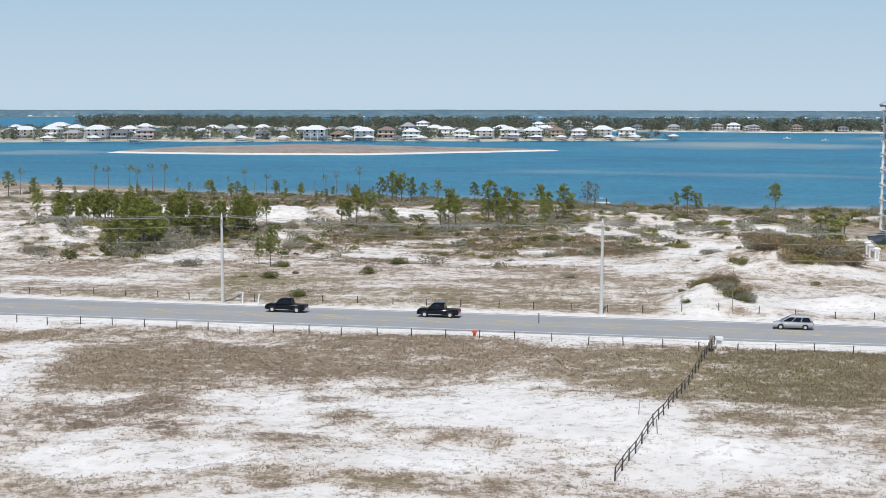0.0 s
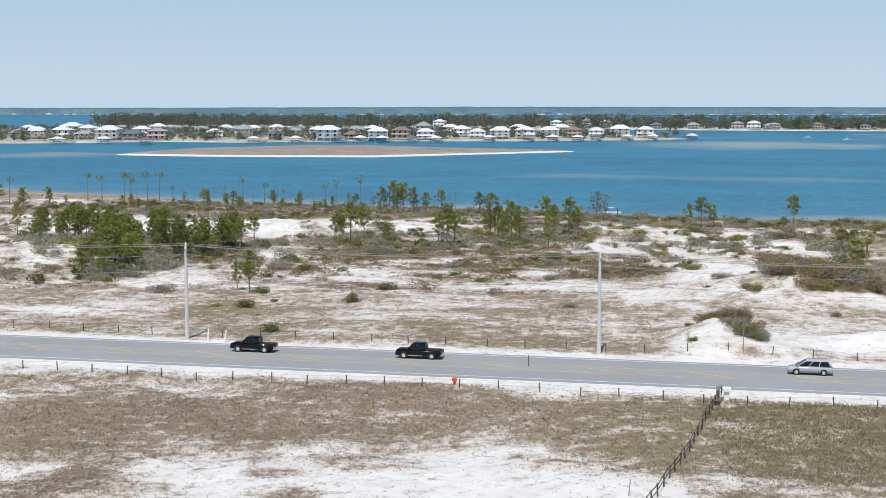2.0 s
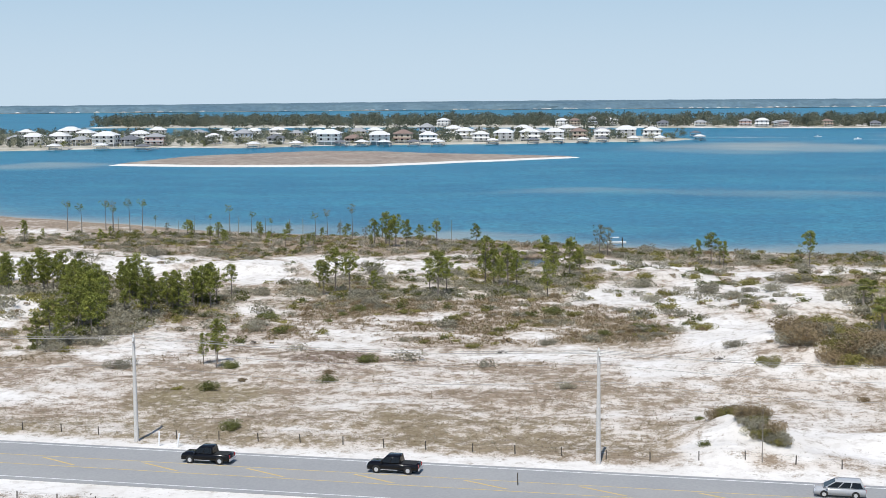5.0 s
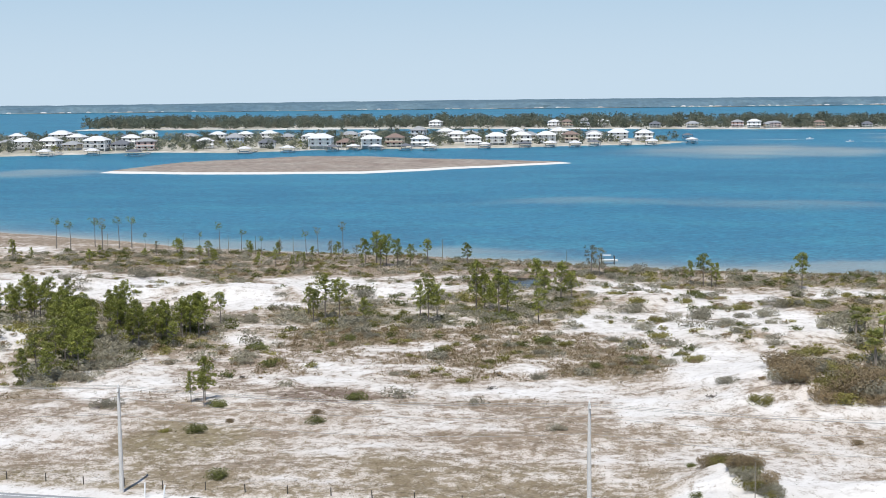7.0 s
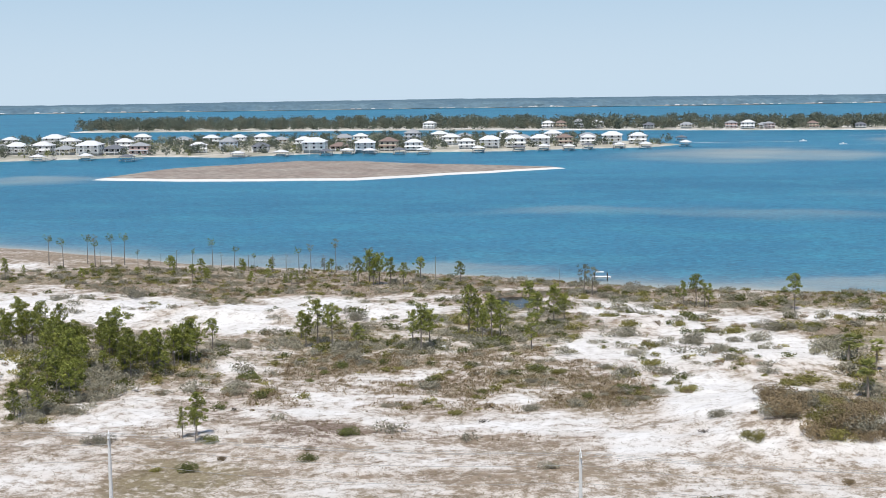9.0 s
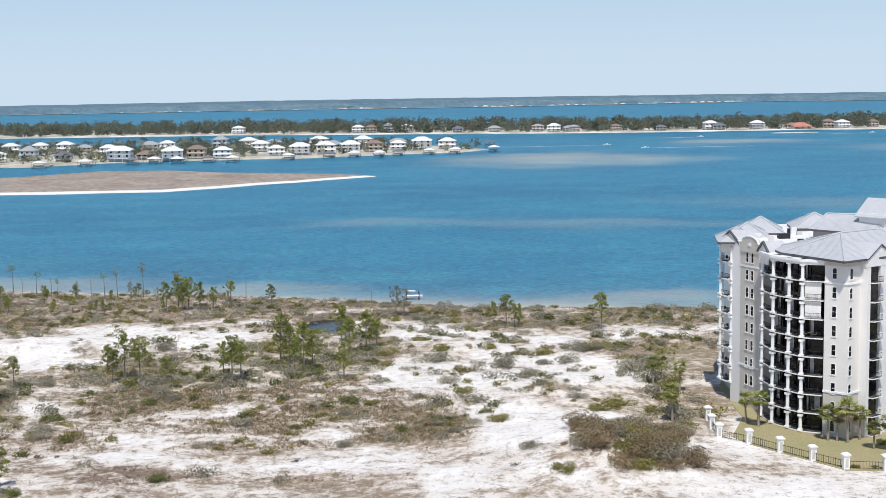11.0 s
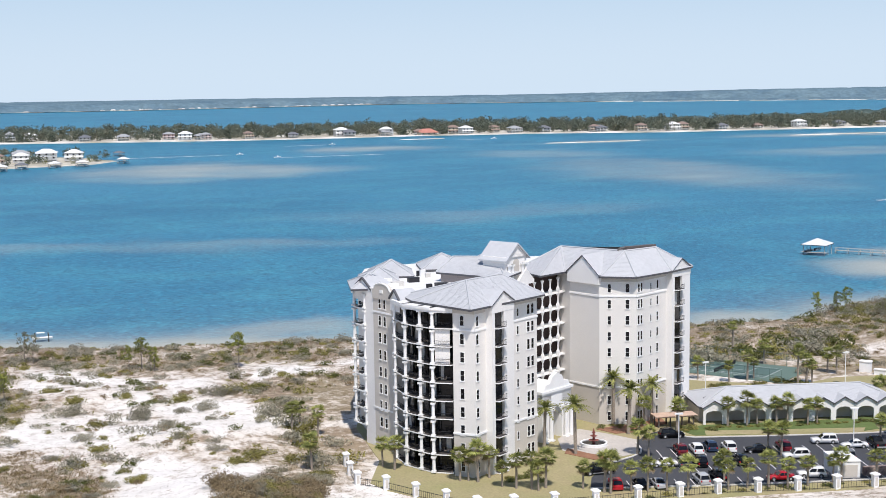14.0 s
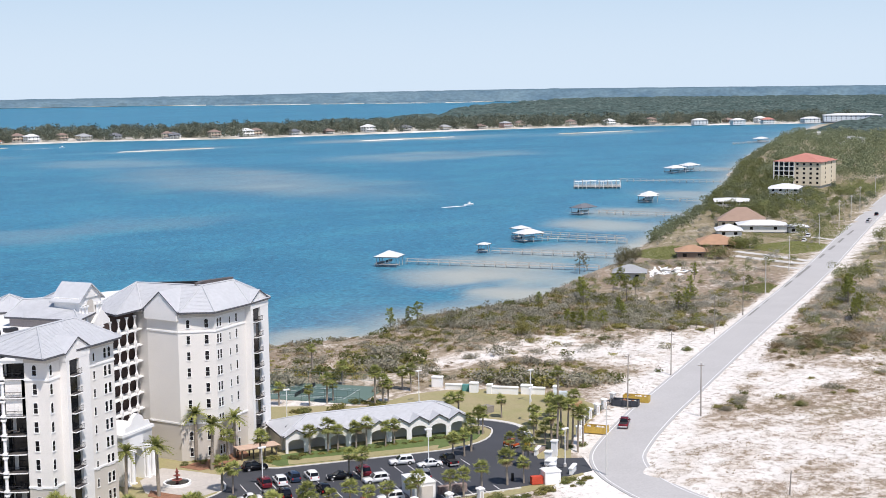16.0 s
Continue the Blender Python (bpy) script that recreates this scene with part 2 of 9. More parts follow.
# dune crests: centre, half-axes, height
DUNES = ((62, 214, 16, 20, 3.2), (46.5, 161, 7, 11, 2.6), (66, 262, 22, 12, 1.8), (46, 308, 14, 9, 2.0), (-48, 318, 26, 12, 2.4), (-12, 328, 16, 8, 1.6),
         (-86, 252, 16, 20, 2.6), (-60, 268, 30, 22, 0.8), (95, 300, 26, 22, 1.0), (262, 296, 50, 20, 1.5), (-90, 330, 24, 12, 1.8), (70, 160, 16, 6, 1.2), (68, 208, 11, 8, 1.0), (18, 346, 8, 14, -2.2))


def smooth(a, b, v):
    t = min(1, max(0, (v - a) / (b - a)))
    return t * t * (3 - 2 * t)


def built_up(x, y):
    """1 on the levelled ground of the road and the tower's grounds."""
    d = abs(y - road_y(x))
    r = 1 - smooth(9, 17, d)
    k = smooth(80, 88, x) * (1 - smooth(232, 248, x)) * smooth(186, 192, y - 0.1 * abs(x - 160) * (x < 110)) * (1 - smooth(300, 312, y))
    lane = 0
    if x > 170:
        lane = 1 - smooth(8, 18, abs(y - (lane_y(x)))) if x > 205 else 1 - smooth(10, 20, abs(x - 199))
    return max(r, k, lane)


def lane_y(x):
    return 201 + (x - 215) * 0.585


def height(x, y):
    s = (np.interp(x, SHORE_X, SHORE_Y) - y) * 0.86 + 3.0 * fbm(x, y, 30, 3.1)
    if s < 0:
        return SEA - 0.15 - min(5.0, -s * 0.06)
    base = SEA - 0.15 + 2.15 * (1 - math.exp(-s / (4.5 if x < 300 else 2.5)))
    flat = 1 - built_up(x, y)
    near = smooth(10, 40, s)
    d = 0.0
    for cx, cy, rx, ry, h in DUNES:
        q = ((x - cx) / rx) ** 2 + ((y - cy) / ry) ** 2
        if q < 4:
            d += h * math.exp(-q * 1.3)
    rough_ground = 0.55 * fbm(x, y, 26, 1.3) + 0.3 * fbm(x, y, 6, 2.2, 4) + 0.3 + 0.5 * min(d, 2) * fbm(x, y, 5, 8.2, 4)
    return base + flat * (near * (d + max(-0.2, rough_ground)) )


def cover_and_tone(pts):
    """How densely each place is overgrown (0 to 1), and whether the growth is green (1) or mauve (-1)."""
    x, y = np.array([q[0] for q in pts]), np.array([q[1] for q in pts])
    field = lambda step, seed, n=3, sx=1.0: np.array([fbm(a * sx, b, step, seed, n) for a, b in zip(x.tolist(), y.tolist())])
    wx, wy = x + 3.2 * field(14, 5.0), y + 3.2 * field(14, 9.0)
    c = 0.46 + 0.16 * field(45, 7.7, 4)
    tone = 0.35 * field(30, 4.4)
    meadow = np.clip((y - 152) / 8, 0, 1) * np.clip((246 - y) / 14, 0, 1) * np.clip((58 - x) / 12, 0, 1)
    c += (0.52 - c) * 0.8 * meadow
    for cx, cy, rx, ry, v in COVER_SHORE + COVER_LANE:
        q = ((wx - cx) / rx) ** 2 + ((wy - cy) / ry) ** 2
        c += 0.85 * v * np.exp(-q * q * 0.7)
    c = np.where(x > 430, np.maximum(c, 0.85 * np.clip((x - 430) / 40, 0, 1)), c)
    tone = np.where(x > 430, np.maximum(tone, 0.75 * np.clip((x - 430) / 40, 0, 1)), tone)
    away = np.interp(x, SHORE_X, SHORE_Y) * 0.86 - y * 0.86
    belt = 0.8 * (1 - np.clip((away + 12 * field(25, 6.6) - 32) / 24, 0, 1))
    c = np.where((x < 360) & (away < 64), np.maximum(c, belt), c)
    for group in (PINE_FLOOR, FIELD, BACK_SAND, FRONT_SAND, NEAR_GROWTH, NEAR_SAND, NEAR_TUFTS, LANE_GROWTH, LANE_SAND):
        for cx, cy, rx, ry, v, *hue in group:
            q = ((wx - cx) / rx) ** 2 + ((wy - cy) / ry) ** 2
            w = np.exp(-q * q * 0.7)
            c += (v - c) * w
            tone += ((hue[0] if hue else 0.0) - tone) * w
    c = np.clip(c, 0.03, 0.95)
    c = c + (0.5 * field(11, 3.3, 4, 0.6) + 0.34 * field(3.5, 6.1, 2, 0.7)) * np.clip(0.25 + c * 1.4, 0, 1)
    mid = 143.3 - 0.145 * x
    d = np.abs(y + 1.2 * field(5, 4.0) - mid)
    step = lambda a, b, v: np.clip((v - a) / (b - a), 0, 1)
    c *= np.where(y < mid, step(11.5, 16, d), step(10, 13, d))
    c *= np.where(x > 205, step(9 - 1.6 * step(310, 350, x), 13 - 3.0 * step(310, 350, x), np.abs(y - (201 + (x - 215) * 0.585)) * 0.86 + field(6, 2.0)), np.where((x > 170) & (y < 200), step(10, 15, np.abs(x - 199)), 1.0))
    c = np.where((x > 205) & (y > 120), np.maximum(c, 0.2), c)
    rim = np.where(x < 340, step(2, 7, away), step(-6, 2, away))
    return np.clip(np.where(c > 0.001, np.maximum(c, 0.05), 0), 0, 1) * rim, np.clip(tone, -1, 1)


def axis(core0, core1, step, far0, far1, grow):
    a = list(np.arange(core0, core1 + 0.01, step))
    lo, hi, d = [], [], step
    p = core0
    while p > far0:
        d *= grow
        p -= d
        lo.append(max(p, far0))
    p, d = core1, step
    while p < far1:
        d *= grow
        p += d
        hi.append(min(p, far1))
    return lo[::-1] + a + hi


GX = axis(-110, 340, 1.3, -4800, 4900, 1.06)
GY = axis(52, 420, 1.3, -2500, 4900, 1.06)
gv = [(x, y, height(x, y)) for y in GY for x in GX]
nx = len(GX)
gf = [(j * nx + i, j * nx + i + 1, (j + 1) * nx + i + 1, (j + 1) * nx + i) for j in range(len(GY) - 1) for i in range(nx - 1)]


def attribute(me, name, values):
    at = me.attributes.new(name, "FLOAT", "POINT")
    at.data.foreach_set("value", values)


def ground_material():
    m = bpy.data.materials.new("dune_sand_and_dry_grass")
    m.use_nodes = True
    n, l = m.node_tree.nodes, m.node_tree.links
    p = n["Principled BSDF"]
    p.inputs["Roughness"].default_value = 0.95
    p.inputs["Specular IOR Level"].default_value = 0.2
    geo = n.new("ShaderNodeNewGeometry")
    at = n.new("ShaderNodeAttribute")
    at.attribute_name = "cover"

    def nz(scale, detail=4, rough=0.6):
        t = n.new("ShaderNodeTexNoise")
        t.inputs["Scale"].default_value, t.inputs["Detail"].default_value, t.inputs["Roughness"].default_value = scale, detail, rough
        l.new(geo.outputs["Position"], t.inputs["Vector"])
        return t.outputs["Fac"]

    def maths(op, a, b=0.0):
        t = n.new("ShaderNodeMath")
        t.operation = op
        for i, v in enumerate((a, b)):
            l.new(v, t.inputs[i]) if isinstance(v, bpy.types.NodeSocket) else setattr(t.inputs[i], "default_value", v)
        return t.outputs[0]

    def span(v, a, b, c=0.0, d=1.0):
        t = n.new("ShaderNodeMapRange")
        for k, q in (("From Min", a), ("From Max", b), ("To Min", c), ("To Max", d)):
            t.inputs[k].default_value = q
        l.new(v, t.inputs["Value"])
        return t.outputs[0]

    def mix(f, a, b):
        t = n.new("ShaderNodeMix")
        t.data_type = "RGBA"
        l.new(f, t.inputs[0])
        for i, v in ((6, a), (7, b)):
            l.new(v, t.inputs[i]) if isinstance(v, bpy.types.NodeSocket) else setattr(t.inputs[i], "default_value", (*v, 1))
        return t.outputs[2]

    sand = mix(span(nz(0.12), 0.35, 0.65), (0.83, 0.80, 0.765), (0.72, 0.685, 0.64))
    sand = mix(span(nz(0.7, 4, 0.6), 0.5, 0.72, 0.0, 0.6), sand, (0.52, 0.475, 0.425))
    hue = n.new("ShaderNodeAttribute")
    hue.attribute_name = "tone"
    sand = mix(span(at.outputs["Fac"], 0.12, 0.55), sand, (0.64, 0.57, 0.50))
    dry = mix(span(nz(0.09), 0.38, 0.62), (0.34, 0.265, 0.195), (0.27, 0.205, 0.145))
    dry = mix(span(hue.outputs["Fac"], 0.0, -1.0), dry, (0.17, 0.115, 0.095))
    dry = mix(span(hue.outputs["Fac"], 0.0, 1.0), dry, (0.235, 0.205, 0.10))
    dry = mix(span(nz(0.5, 5), 0.42, 0.7, 0.0, 0.6), dry, (0.115, 0.085, 0.05))
    dry = mix(span(nz(1.6), 0.48, 0.8), dry, (0.36, 0.30, 0.22))
    speck = maths("ADD", maths("MULTIPLY", nz(0.55, 6, 0.7), 0.9), maths("MULTIPLY", nz(3.5, 3), 0.35))
    f = span(maths("ADD", at.outputs["Fac"], maths("MULTIPLY", maths("SUBTRACT", speck, 0.62), 3.6)), 0.26, 0.86)
    col = mix(f, sand, dry)
    low = n.new("ShaderNodeSeparateXYZ")
    l.new(geo.outputs["Position"], low.inputs[0])
    col = mix(span(low.outputs["Z"], SEA - 0.05, SEA + 0.25), (0.60, 0.56, 0.49), col)
    l.new(col, p.inputs["Base Color"])
    bp = n.new("ShaderNodeBump")
    bp.inputs["Strength"].default_value, bp.inputs["Distance"].default_value = 0.5, 0.25
    l.new(maths("ADD", nz(0.8, 5), maths("MULTIPLY", nz(4.0, 3), 0.4)), bp.inputs["Height"])
    l.new(bp.outputs[0], p.inputs["Normal"])
    return m


ground_mesh = bpy.data.meshes.new("ground")
ground_mesh.from_pydata(gv, [], gf)
ground_mesh.polygons.foreach_set("use_smooth", [True] * len(gf))
COVERED, TONED = cover_and_tone(gv)
attribute(ground_mesh, "cover", COVERED.tolist())
attribute(ground_mesh, "tone", TONED.tolist())
ground_mesh.materials.append(ground_material())
tagged(new("ground", ground_mesh), "white dune sand with patchy dry brown grass", "ground", kind="structure")

# ---- the sound: blue water with pale shoals ----
SHOALS = ((205, 1142, 95, 115, 0.62), (255, 1125, 70, 60, 0.5), (440, 1425, 75, 70, 0.6), (540, 960, 80, 190, 0.36), (543, 1244, 72, 80, 0.28), (850, 1116, 105, 64, 0.36), (-296, 875, 34, 60, 0.5), (46, 611, 75, 16, 0.3),
          (298, 703, 100, 34, 0.16), (143, 614, 60, 24, 0.2), (1045, 1462, 150, 40, 0.45), (700, 1445, 120, 30, 0.4), (1330, 1400, 120, 40, 0.4), (-123, 467, 60, 30, 0.3))
DOCK_SHOALS = ((112, 388, 26, 18, 0.55), (-14, 424, 36, 14, 0.55), (-80, 446, 40, 16, 0.5), (352, 424, 30, 36, 0.9), (334, 377, 17, 22, 0.95), (236, 352, 22, 20, 0.8), (380, 442, 26, 30, 0.75), (430, 456, 30, 26, 0.7), (516, 524, 28, 36, 0.75), (575, 565, 30, 30, 0.6), (685, 625, 28, 40, 0.6), (880, 776, 30, 50, 0.5))
# dark weed beds over the shoals by the docks
WEED = ((320, 398, 14, 10, 0.8), (338, 400, 12, 7, 0.8), (300, 392, 16, 7, 0.6), (352, 405, 10, 5, 0.5), (258, 372, 9, 4, 0.5), (245, 362, 10, 3, 0.4))


def shallow(x, y):
    s = (y - np.interp(x, SHORE_X, SHORE_Y)) * 0.86 + 8 * fbm(x, y, 60, 2.0)
    v = 0.85 * math.exp(-max(0, s) / 9) + 0.1 * math.exp(-max(0, s) / 50)
    wx, wy = x + 30 * fbm(x, y, 110, 5.5, 4), y + 45 * fbm(x, y, 110, 8.5, 4)
    for cx, cy, rx, ry, k in SHOALS:
        q = ((wx - cx) / rx) ** 2 + ((wy - cy) / ry) ** 2
        if q < 5:
            v = max(v, k * math.exp(-q * q * 0.9) * (0.9 + 0.4 * fbm(x, y, 50, 4.4)))
    wx, wy = x + 9 * fbm(x, y, 24, 5.5, 4), y + 9 * fbm(x, y, 24, 8.5, 4)
    for cx, cy, rx, ry, k in DOCK_SHOALS:
        q = ((wx - cx) / rx) ** 2 + ((wy - cy) / ry) ** 2
        if q < 5:
            v = max(v, k * math.exp(-q * q * 0.9))
    for cx, cy, rx, ry, k in WEED:
        q = ((wx - cx) / rx) ** 2 + ((wy - cy) / ry) ** 2
        if q < 5:
            v *= 1 - k * math.exp(-q * q)
    return min(1.0, v)


WX = axis(-380, 900, 7, -4900, 4900, 1.08)
WY = axis(330, 1300, 7, 300, 4950, 1.08)
wv = [(x, y, SEA) for y in WY for x in WX]
nw = len(WX)
wf = [(j * nw + i, j * nw + i + 1, (j + 1) * nw + i + 1, (j + 1) * nw + i) for j in range(len(WY) - 1) for i in range(nw - 1)]


def water_material():
    m = bpy.data.materials.new("rippled_blue_water")
    m.use_nodes = True
    n, l = m.node_tree.nodes, m.node_tree.links
    p = n["Principled BSDF"]
    p.inputs["Roughness"].default_value = 0.36
    p.inputs["Specular IOR Level"].default_value = 0.1
    geo = n.new("ShaderNodeNewGeometry")
    at = n.new("ShaderNodeAttribute")
    at.attribute_name = "shallow"
    st = n.new("ShaderNodeMapping")
    st.inputs["Scale"].default_value = (0.6, 1.0, 1.0)
    st.inputs["Rotation"].default_value = (0, 0, 0.12)
    l.new(geo.outputs["Position"], st.inputs["Vector"])
    tex = []
    for scale in (0.007, 0.03, 0.3, 1.2, 0.8):
        t = n.new("ShaderNodeTexNoise")
        t.inputs["Scale"].default_value, t.inputs["Detail"].default_value = scale, 4
        l.new(st.outputs[0], t.inputs["Vector"])
        tex.append(t.outputs["Fac"])

    def mix(f, a, b):
        t = n.new("ShaderNodeMix")
        t.data_type = "RGBA"
        l.new(f, t.inputs[0])
        for i, v in ((6, a), (7, b)):
            l.new(v, t.inputs[i]) if isinstance(v, bpy.types.NodeSocket) else setattr(t.inputs[i], "default_value", (*v, 1))
        return t.outputs[2]

    def span(v, a, b):
        t = n.new("ShaderNodeMapRange")
        t.inputs["From Min"].default_value, t.inputs["From Max"].default_value = a, b
        l.new(v, t.inputs["Value"])
        return t.outputs[0]

    deep = mix(span(tex[0], 0.36, 0.62), (0.010, 0.138, 0.245), (0.026, 0.200, 0.325))
    deep = mix(span(tex[1], 0.46, 0.72), deep, (0.042, 0.25, 0.345))
    # ripple shade and glint, painted as dark and pale specks in the colour
    deep = mix(span(tex[2], 0.52, 0.8), deep, (0.006, 0.095, 0.17))
    deep = mix(span(tex[3], 0.47, 0.7), deep, (0.003, 0.065, 0.13))
    deep = mix(span(tex[4], 0.52, 0.74), deep, (0.04, 0.31, 0.44))
    col = mix(span(at.outputs["Fac"], 0.0, 1.0), deep, (0.42, 0.42, 0.36))
    l.new(col, p.inputs["Base Color"])
    bp = n.new("ShaderNodeBump")
    bp.inputs["Strength"].default_value, bp.inputs["Distance"].default_value = 0.5, 0.4
    l.new(tex[3], bp.inputs["Height"]), l.new(bp.outputs[0], p.inputs["Normal"])
    return m


WATER = water_material()
water_mesh = bpy.data.meshes.new("water")
water_mesh.from_pydata(wv, [], wf)
attribute(water_mesh, "shallow", [shallow(x, y) for x, y, z in wv])
water_mesh.materials.append(WATER)
tagged(new("water", water_mesh), "blue rippled sound with pale sandy shoals", "water", kind="structure")

GXA, GYA = np.array(GX), np.array(GY)
GZ = np.array([v[2] for v in gv]).reshape(len(GY), len(GX))
GC = COVERED.reshape(len(GY), len(GX))


def at_ground(grid, x, y):
    """The sheet's value at the places x, y (arrays)."""
    i = np.clip(np.searchsorted(GXA, x) - 1, 0, len(GXA) - 2)
    j = np.clip(np.searchsorted(GYA, y) - 1, 0, len(GYA) - 2)
    u, v = (x - GXA[i]) / (GXA[i + 1] - GXA[i]), (y - GYA[j]) / (GYA[j + 1] - GYA[j])
    return grid[j, i] * (1 - u) * (1 - v) + grid[j, i + 1] * u * (1 - v) + grid[j + 1, i] * (1 - u) * v + grid[j + 1, i + 1] * u * v


def gz(x, y):
    return float(at_ground(GZ, np.array([x]), np.array([y]))[0])

# ---- far shores ----
def outline(points, jag, step, seed):
    """A closed coast through the corner points, made uneven."""
    out = []
    for (ax, ay), (bx, by) in zip(points, points[1:] + points[:1]):
        n = max(1, int(math.hypot(bx - ax, by - ay) / step))
        for i in range(n):
            x, y = ax + (bx - ax) * i / n, ay + (by - ay) * i / n
            out.append((x + jag * fbm(x, y, step * 3, seed), y + jag * fbm(x, y, step * 3, seed + 9)))
    return out


def inside(x, y, poly):
    hit = False
    for (ax, ay), (bx, by) in zip(poly, poly[1:] + poly[:1]):
        if (ay > y) != (by > y) and x < (bx - ax) * (y - ay) / (by - ay) + ax:
            hit = not hit
    return hit


def land(name, points, mat, label, z=0.8, beach=6.0, jag=10, step=40, seed=1.0):
    poly = outline(points, jag, step, seed)
    cx, cy = sum(p[0] for p in poly) / len(poly), sum(p[1] for p in poly) / len(poly)
    g = Geo()
    ring = lambda r, h: [(x + (x - cx) / math.hypot(x - cx, y - cy) * r, y + (y - cy) / math.hypot(x - cx, y - cy) * r, h) for x, y in poly]
    g.loft([ring(beach, SEA - 0.5), ring(-beach, SEA + z), ring(-beach * 2.5, SEA + z + 0.4)])
    tagged(part(name, g, mat, kind="structure", label=label), category="land")
    return poly


BEACH = material("pale_beach_and_scrub", (0.80, 0.77, 0.71), 0.95, vary=0.12, scale=0.02, fine=0.2, tint=(0.31, 0.28, 0.20))
MARSH = material("brown_marsh_grass", (0.27, 0.205, 0.165), 0.95, vary=0.3, scale=0.03, fine=0.2, tint=(0.36, 0.31, 0.255))
# distance haze is mixed into the far woods' blue-grey colour
HAZY_WOOD = material("hazed_far_pine_woods", (0.098, 0.162, 0.212), 1.0, vary=0.15, scale=0.012, fine=0.07, tint=(0.15, 0.225, 0.265), spec=0.0)
# canopy green turned bluish to carry the haze over the strip
WOODS = material("hazed_coastal_woods", (0.055, 0.085, 0.08), 1.0, vary=0.5, scale=0.012, fine=0.13, tint=(0.095, 0.125, 0.115), spec=0.0)

ISLE = material("island_lawns_and_sand", (0.30, 0.28, 0.20), 0.95, vary=0.2, scale=0.03, fine=0.15, tint=(0.62, 0.58, 0.50))
ISLAND = [(-560, 1070), (-422, 1118), (-314, 1185), (-242, 1160), (-180, 1212), (-106, 1226), (-7, 1236), (70, 1274), (128, 1290), (158, 1345), (130, 1430), (0, 1520), (-150, 1520),
          (-420, 1500), (-640, 1480), (-760, 1300)]
island_poly = land("house_island", ISLAND, ISLE, "low sandy island lined with houses", jag=6, step=24)
STRIP = [(-640, 1940), (-300, 1905), (-116, 1888), (31, 1845), (352, 1745), (708, 1728), (904, 1645), (1403, 1605), (1719, 1428), (2000, 1330), (4600, 2300), (4600, 3300), (2900, 3300), (2100, 2700),
         (1600, 2150), (1200, 1990), (700, 1960), (0, 2110), (-640, 2190)]
strip_poly = land("north_strip", STRIP, BEACH, "long wooded strip of land across the water", jag=8, step=30, seed=2.0)
SPIT = [(-262, 870), (-200, 850), (-88, 848), (-20, 905), (44, 962), (10, 985), (-43, 1018), (-110, 1070), (-165, 1078), (-245, 985)]
spit_white = land("sand_spit", SPIT, material("wet_white_sand", (0.78, 0.75, 0.70), 0.9, vary=0.06, scale=0.05), "narrow white sand rim of a marsh spit", z=0.35, beach=2.5, jag=4, step=14, seed=3.0)
land("marsh_spit", [(x * 0.98 - 2.5, 960 + (y - 960) * 0.94 + 4) for x, y in SPIT], MARSH, "low spit of brown marsh grass", z=0.8, beach=3, jag=4, step=14, seed=3.0)
for bx, by, rx, ry in ((700, 1440, 60, 6), (1045, 1460, 75, 8), (560, 1640, 30, 4), (1330, 1420, 70, 7)):
    land("sandbar", [(bx + rx * math.cos(a), by + ry * math.sin(a)) for a in (i * 0.52 for i in range(12))], BEACH, "bare white sandbar in the sound", z=0.3, beach=1.5, jag=2, step=12, seed=bx)
FAR = [(-3300, 3300), (-1471, 3800), (-266, 4060), (500, 4100), (966, 4218), (1300, 4340), (1700, 4220), (2000, 4080), (2700, 3640), (3200, 3220), (3700, 2680), (4050, 1900),
       (4400, 1960), (3960, 2770), (3420, 3420), (2580, 4080), (1690, 4520), (700, 4770), (-300, 4820), (-1480, 4580), (-3400, 3420)]
far_poly = land("far_coast", FAR, BEACH, "pale beach of the far mainland coast", jag=25, step=120, beach=5, seed=4.0)


def canopy(name, poly, low, high, cell, mat, label, keep=lambda x, y: True, seed=0):
    """A closed tree canopy over a stretch of land: uneven humps down to the ground at its rim."""
    rng = random.Random(seed)
    xs, ys = [p[0] for p in poly], [p[1] for p in poly]
    g = Geo()
    x = min(xs)
    while x < max(xs):
        y = min(ys)
        while y < max(ys):
            px, py = x + rng.uniform(-0.5, 0.5) * cell, y + rng.uniform(-0.5, 0.5) * cell
            y += cell
            if not inside(px, py, poly) or not keep(px, py):
                continue
            h = rng.uniform(low, high) * (1 + 0.25 * fbm(px, py, cell * 6, 2.0))
            r = cell * rng.uniform(0.6, 0.95)
            a0 = rng.uniform(0, 1)
            rings, jit = [], [rng.uniform(0.75, 1.2) for _ in range(6)]
            for zz, rr in ((0, 1.15), (0.45, 1.0), (0.8, 0.7), (1.0, 0.2)):
                rings.append([(px + r * rr * jit[k] * math.cos(a0 + k * 1.047), py + r * rr * jit[k] * math.sin(a0 + k * 1.047),
                               SEA + h * zz * rng.uniform(0.93, 1.05)) for k in range(6)])
            g.loft(rings)
        x += cell
    return tagged(part(name, g, mat, kind="stuff", label=label), category="woods")


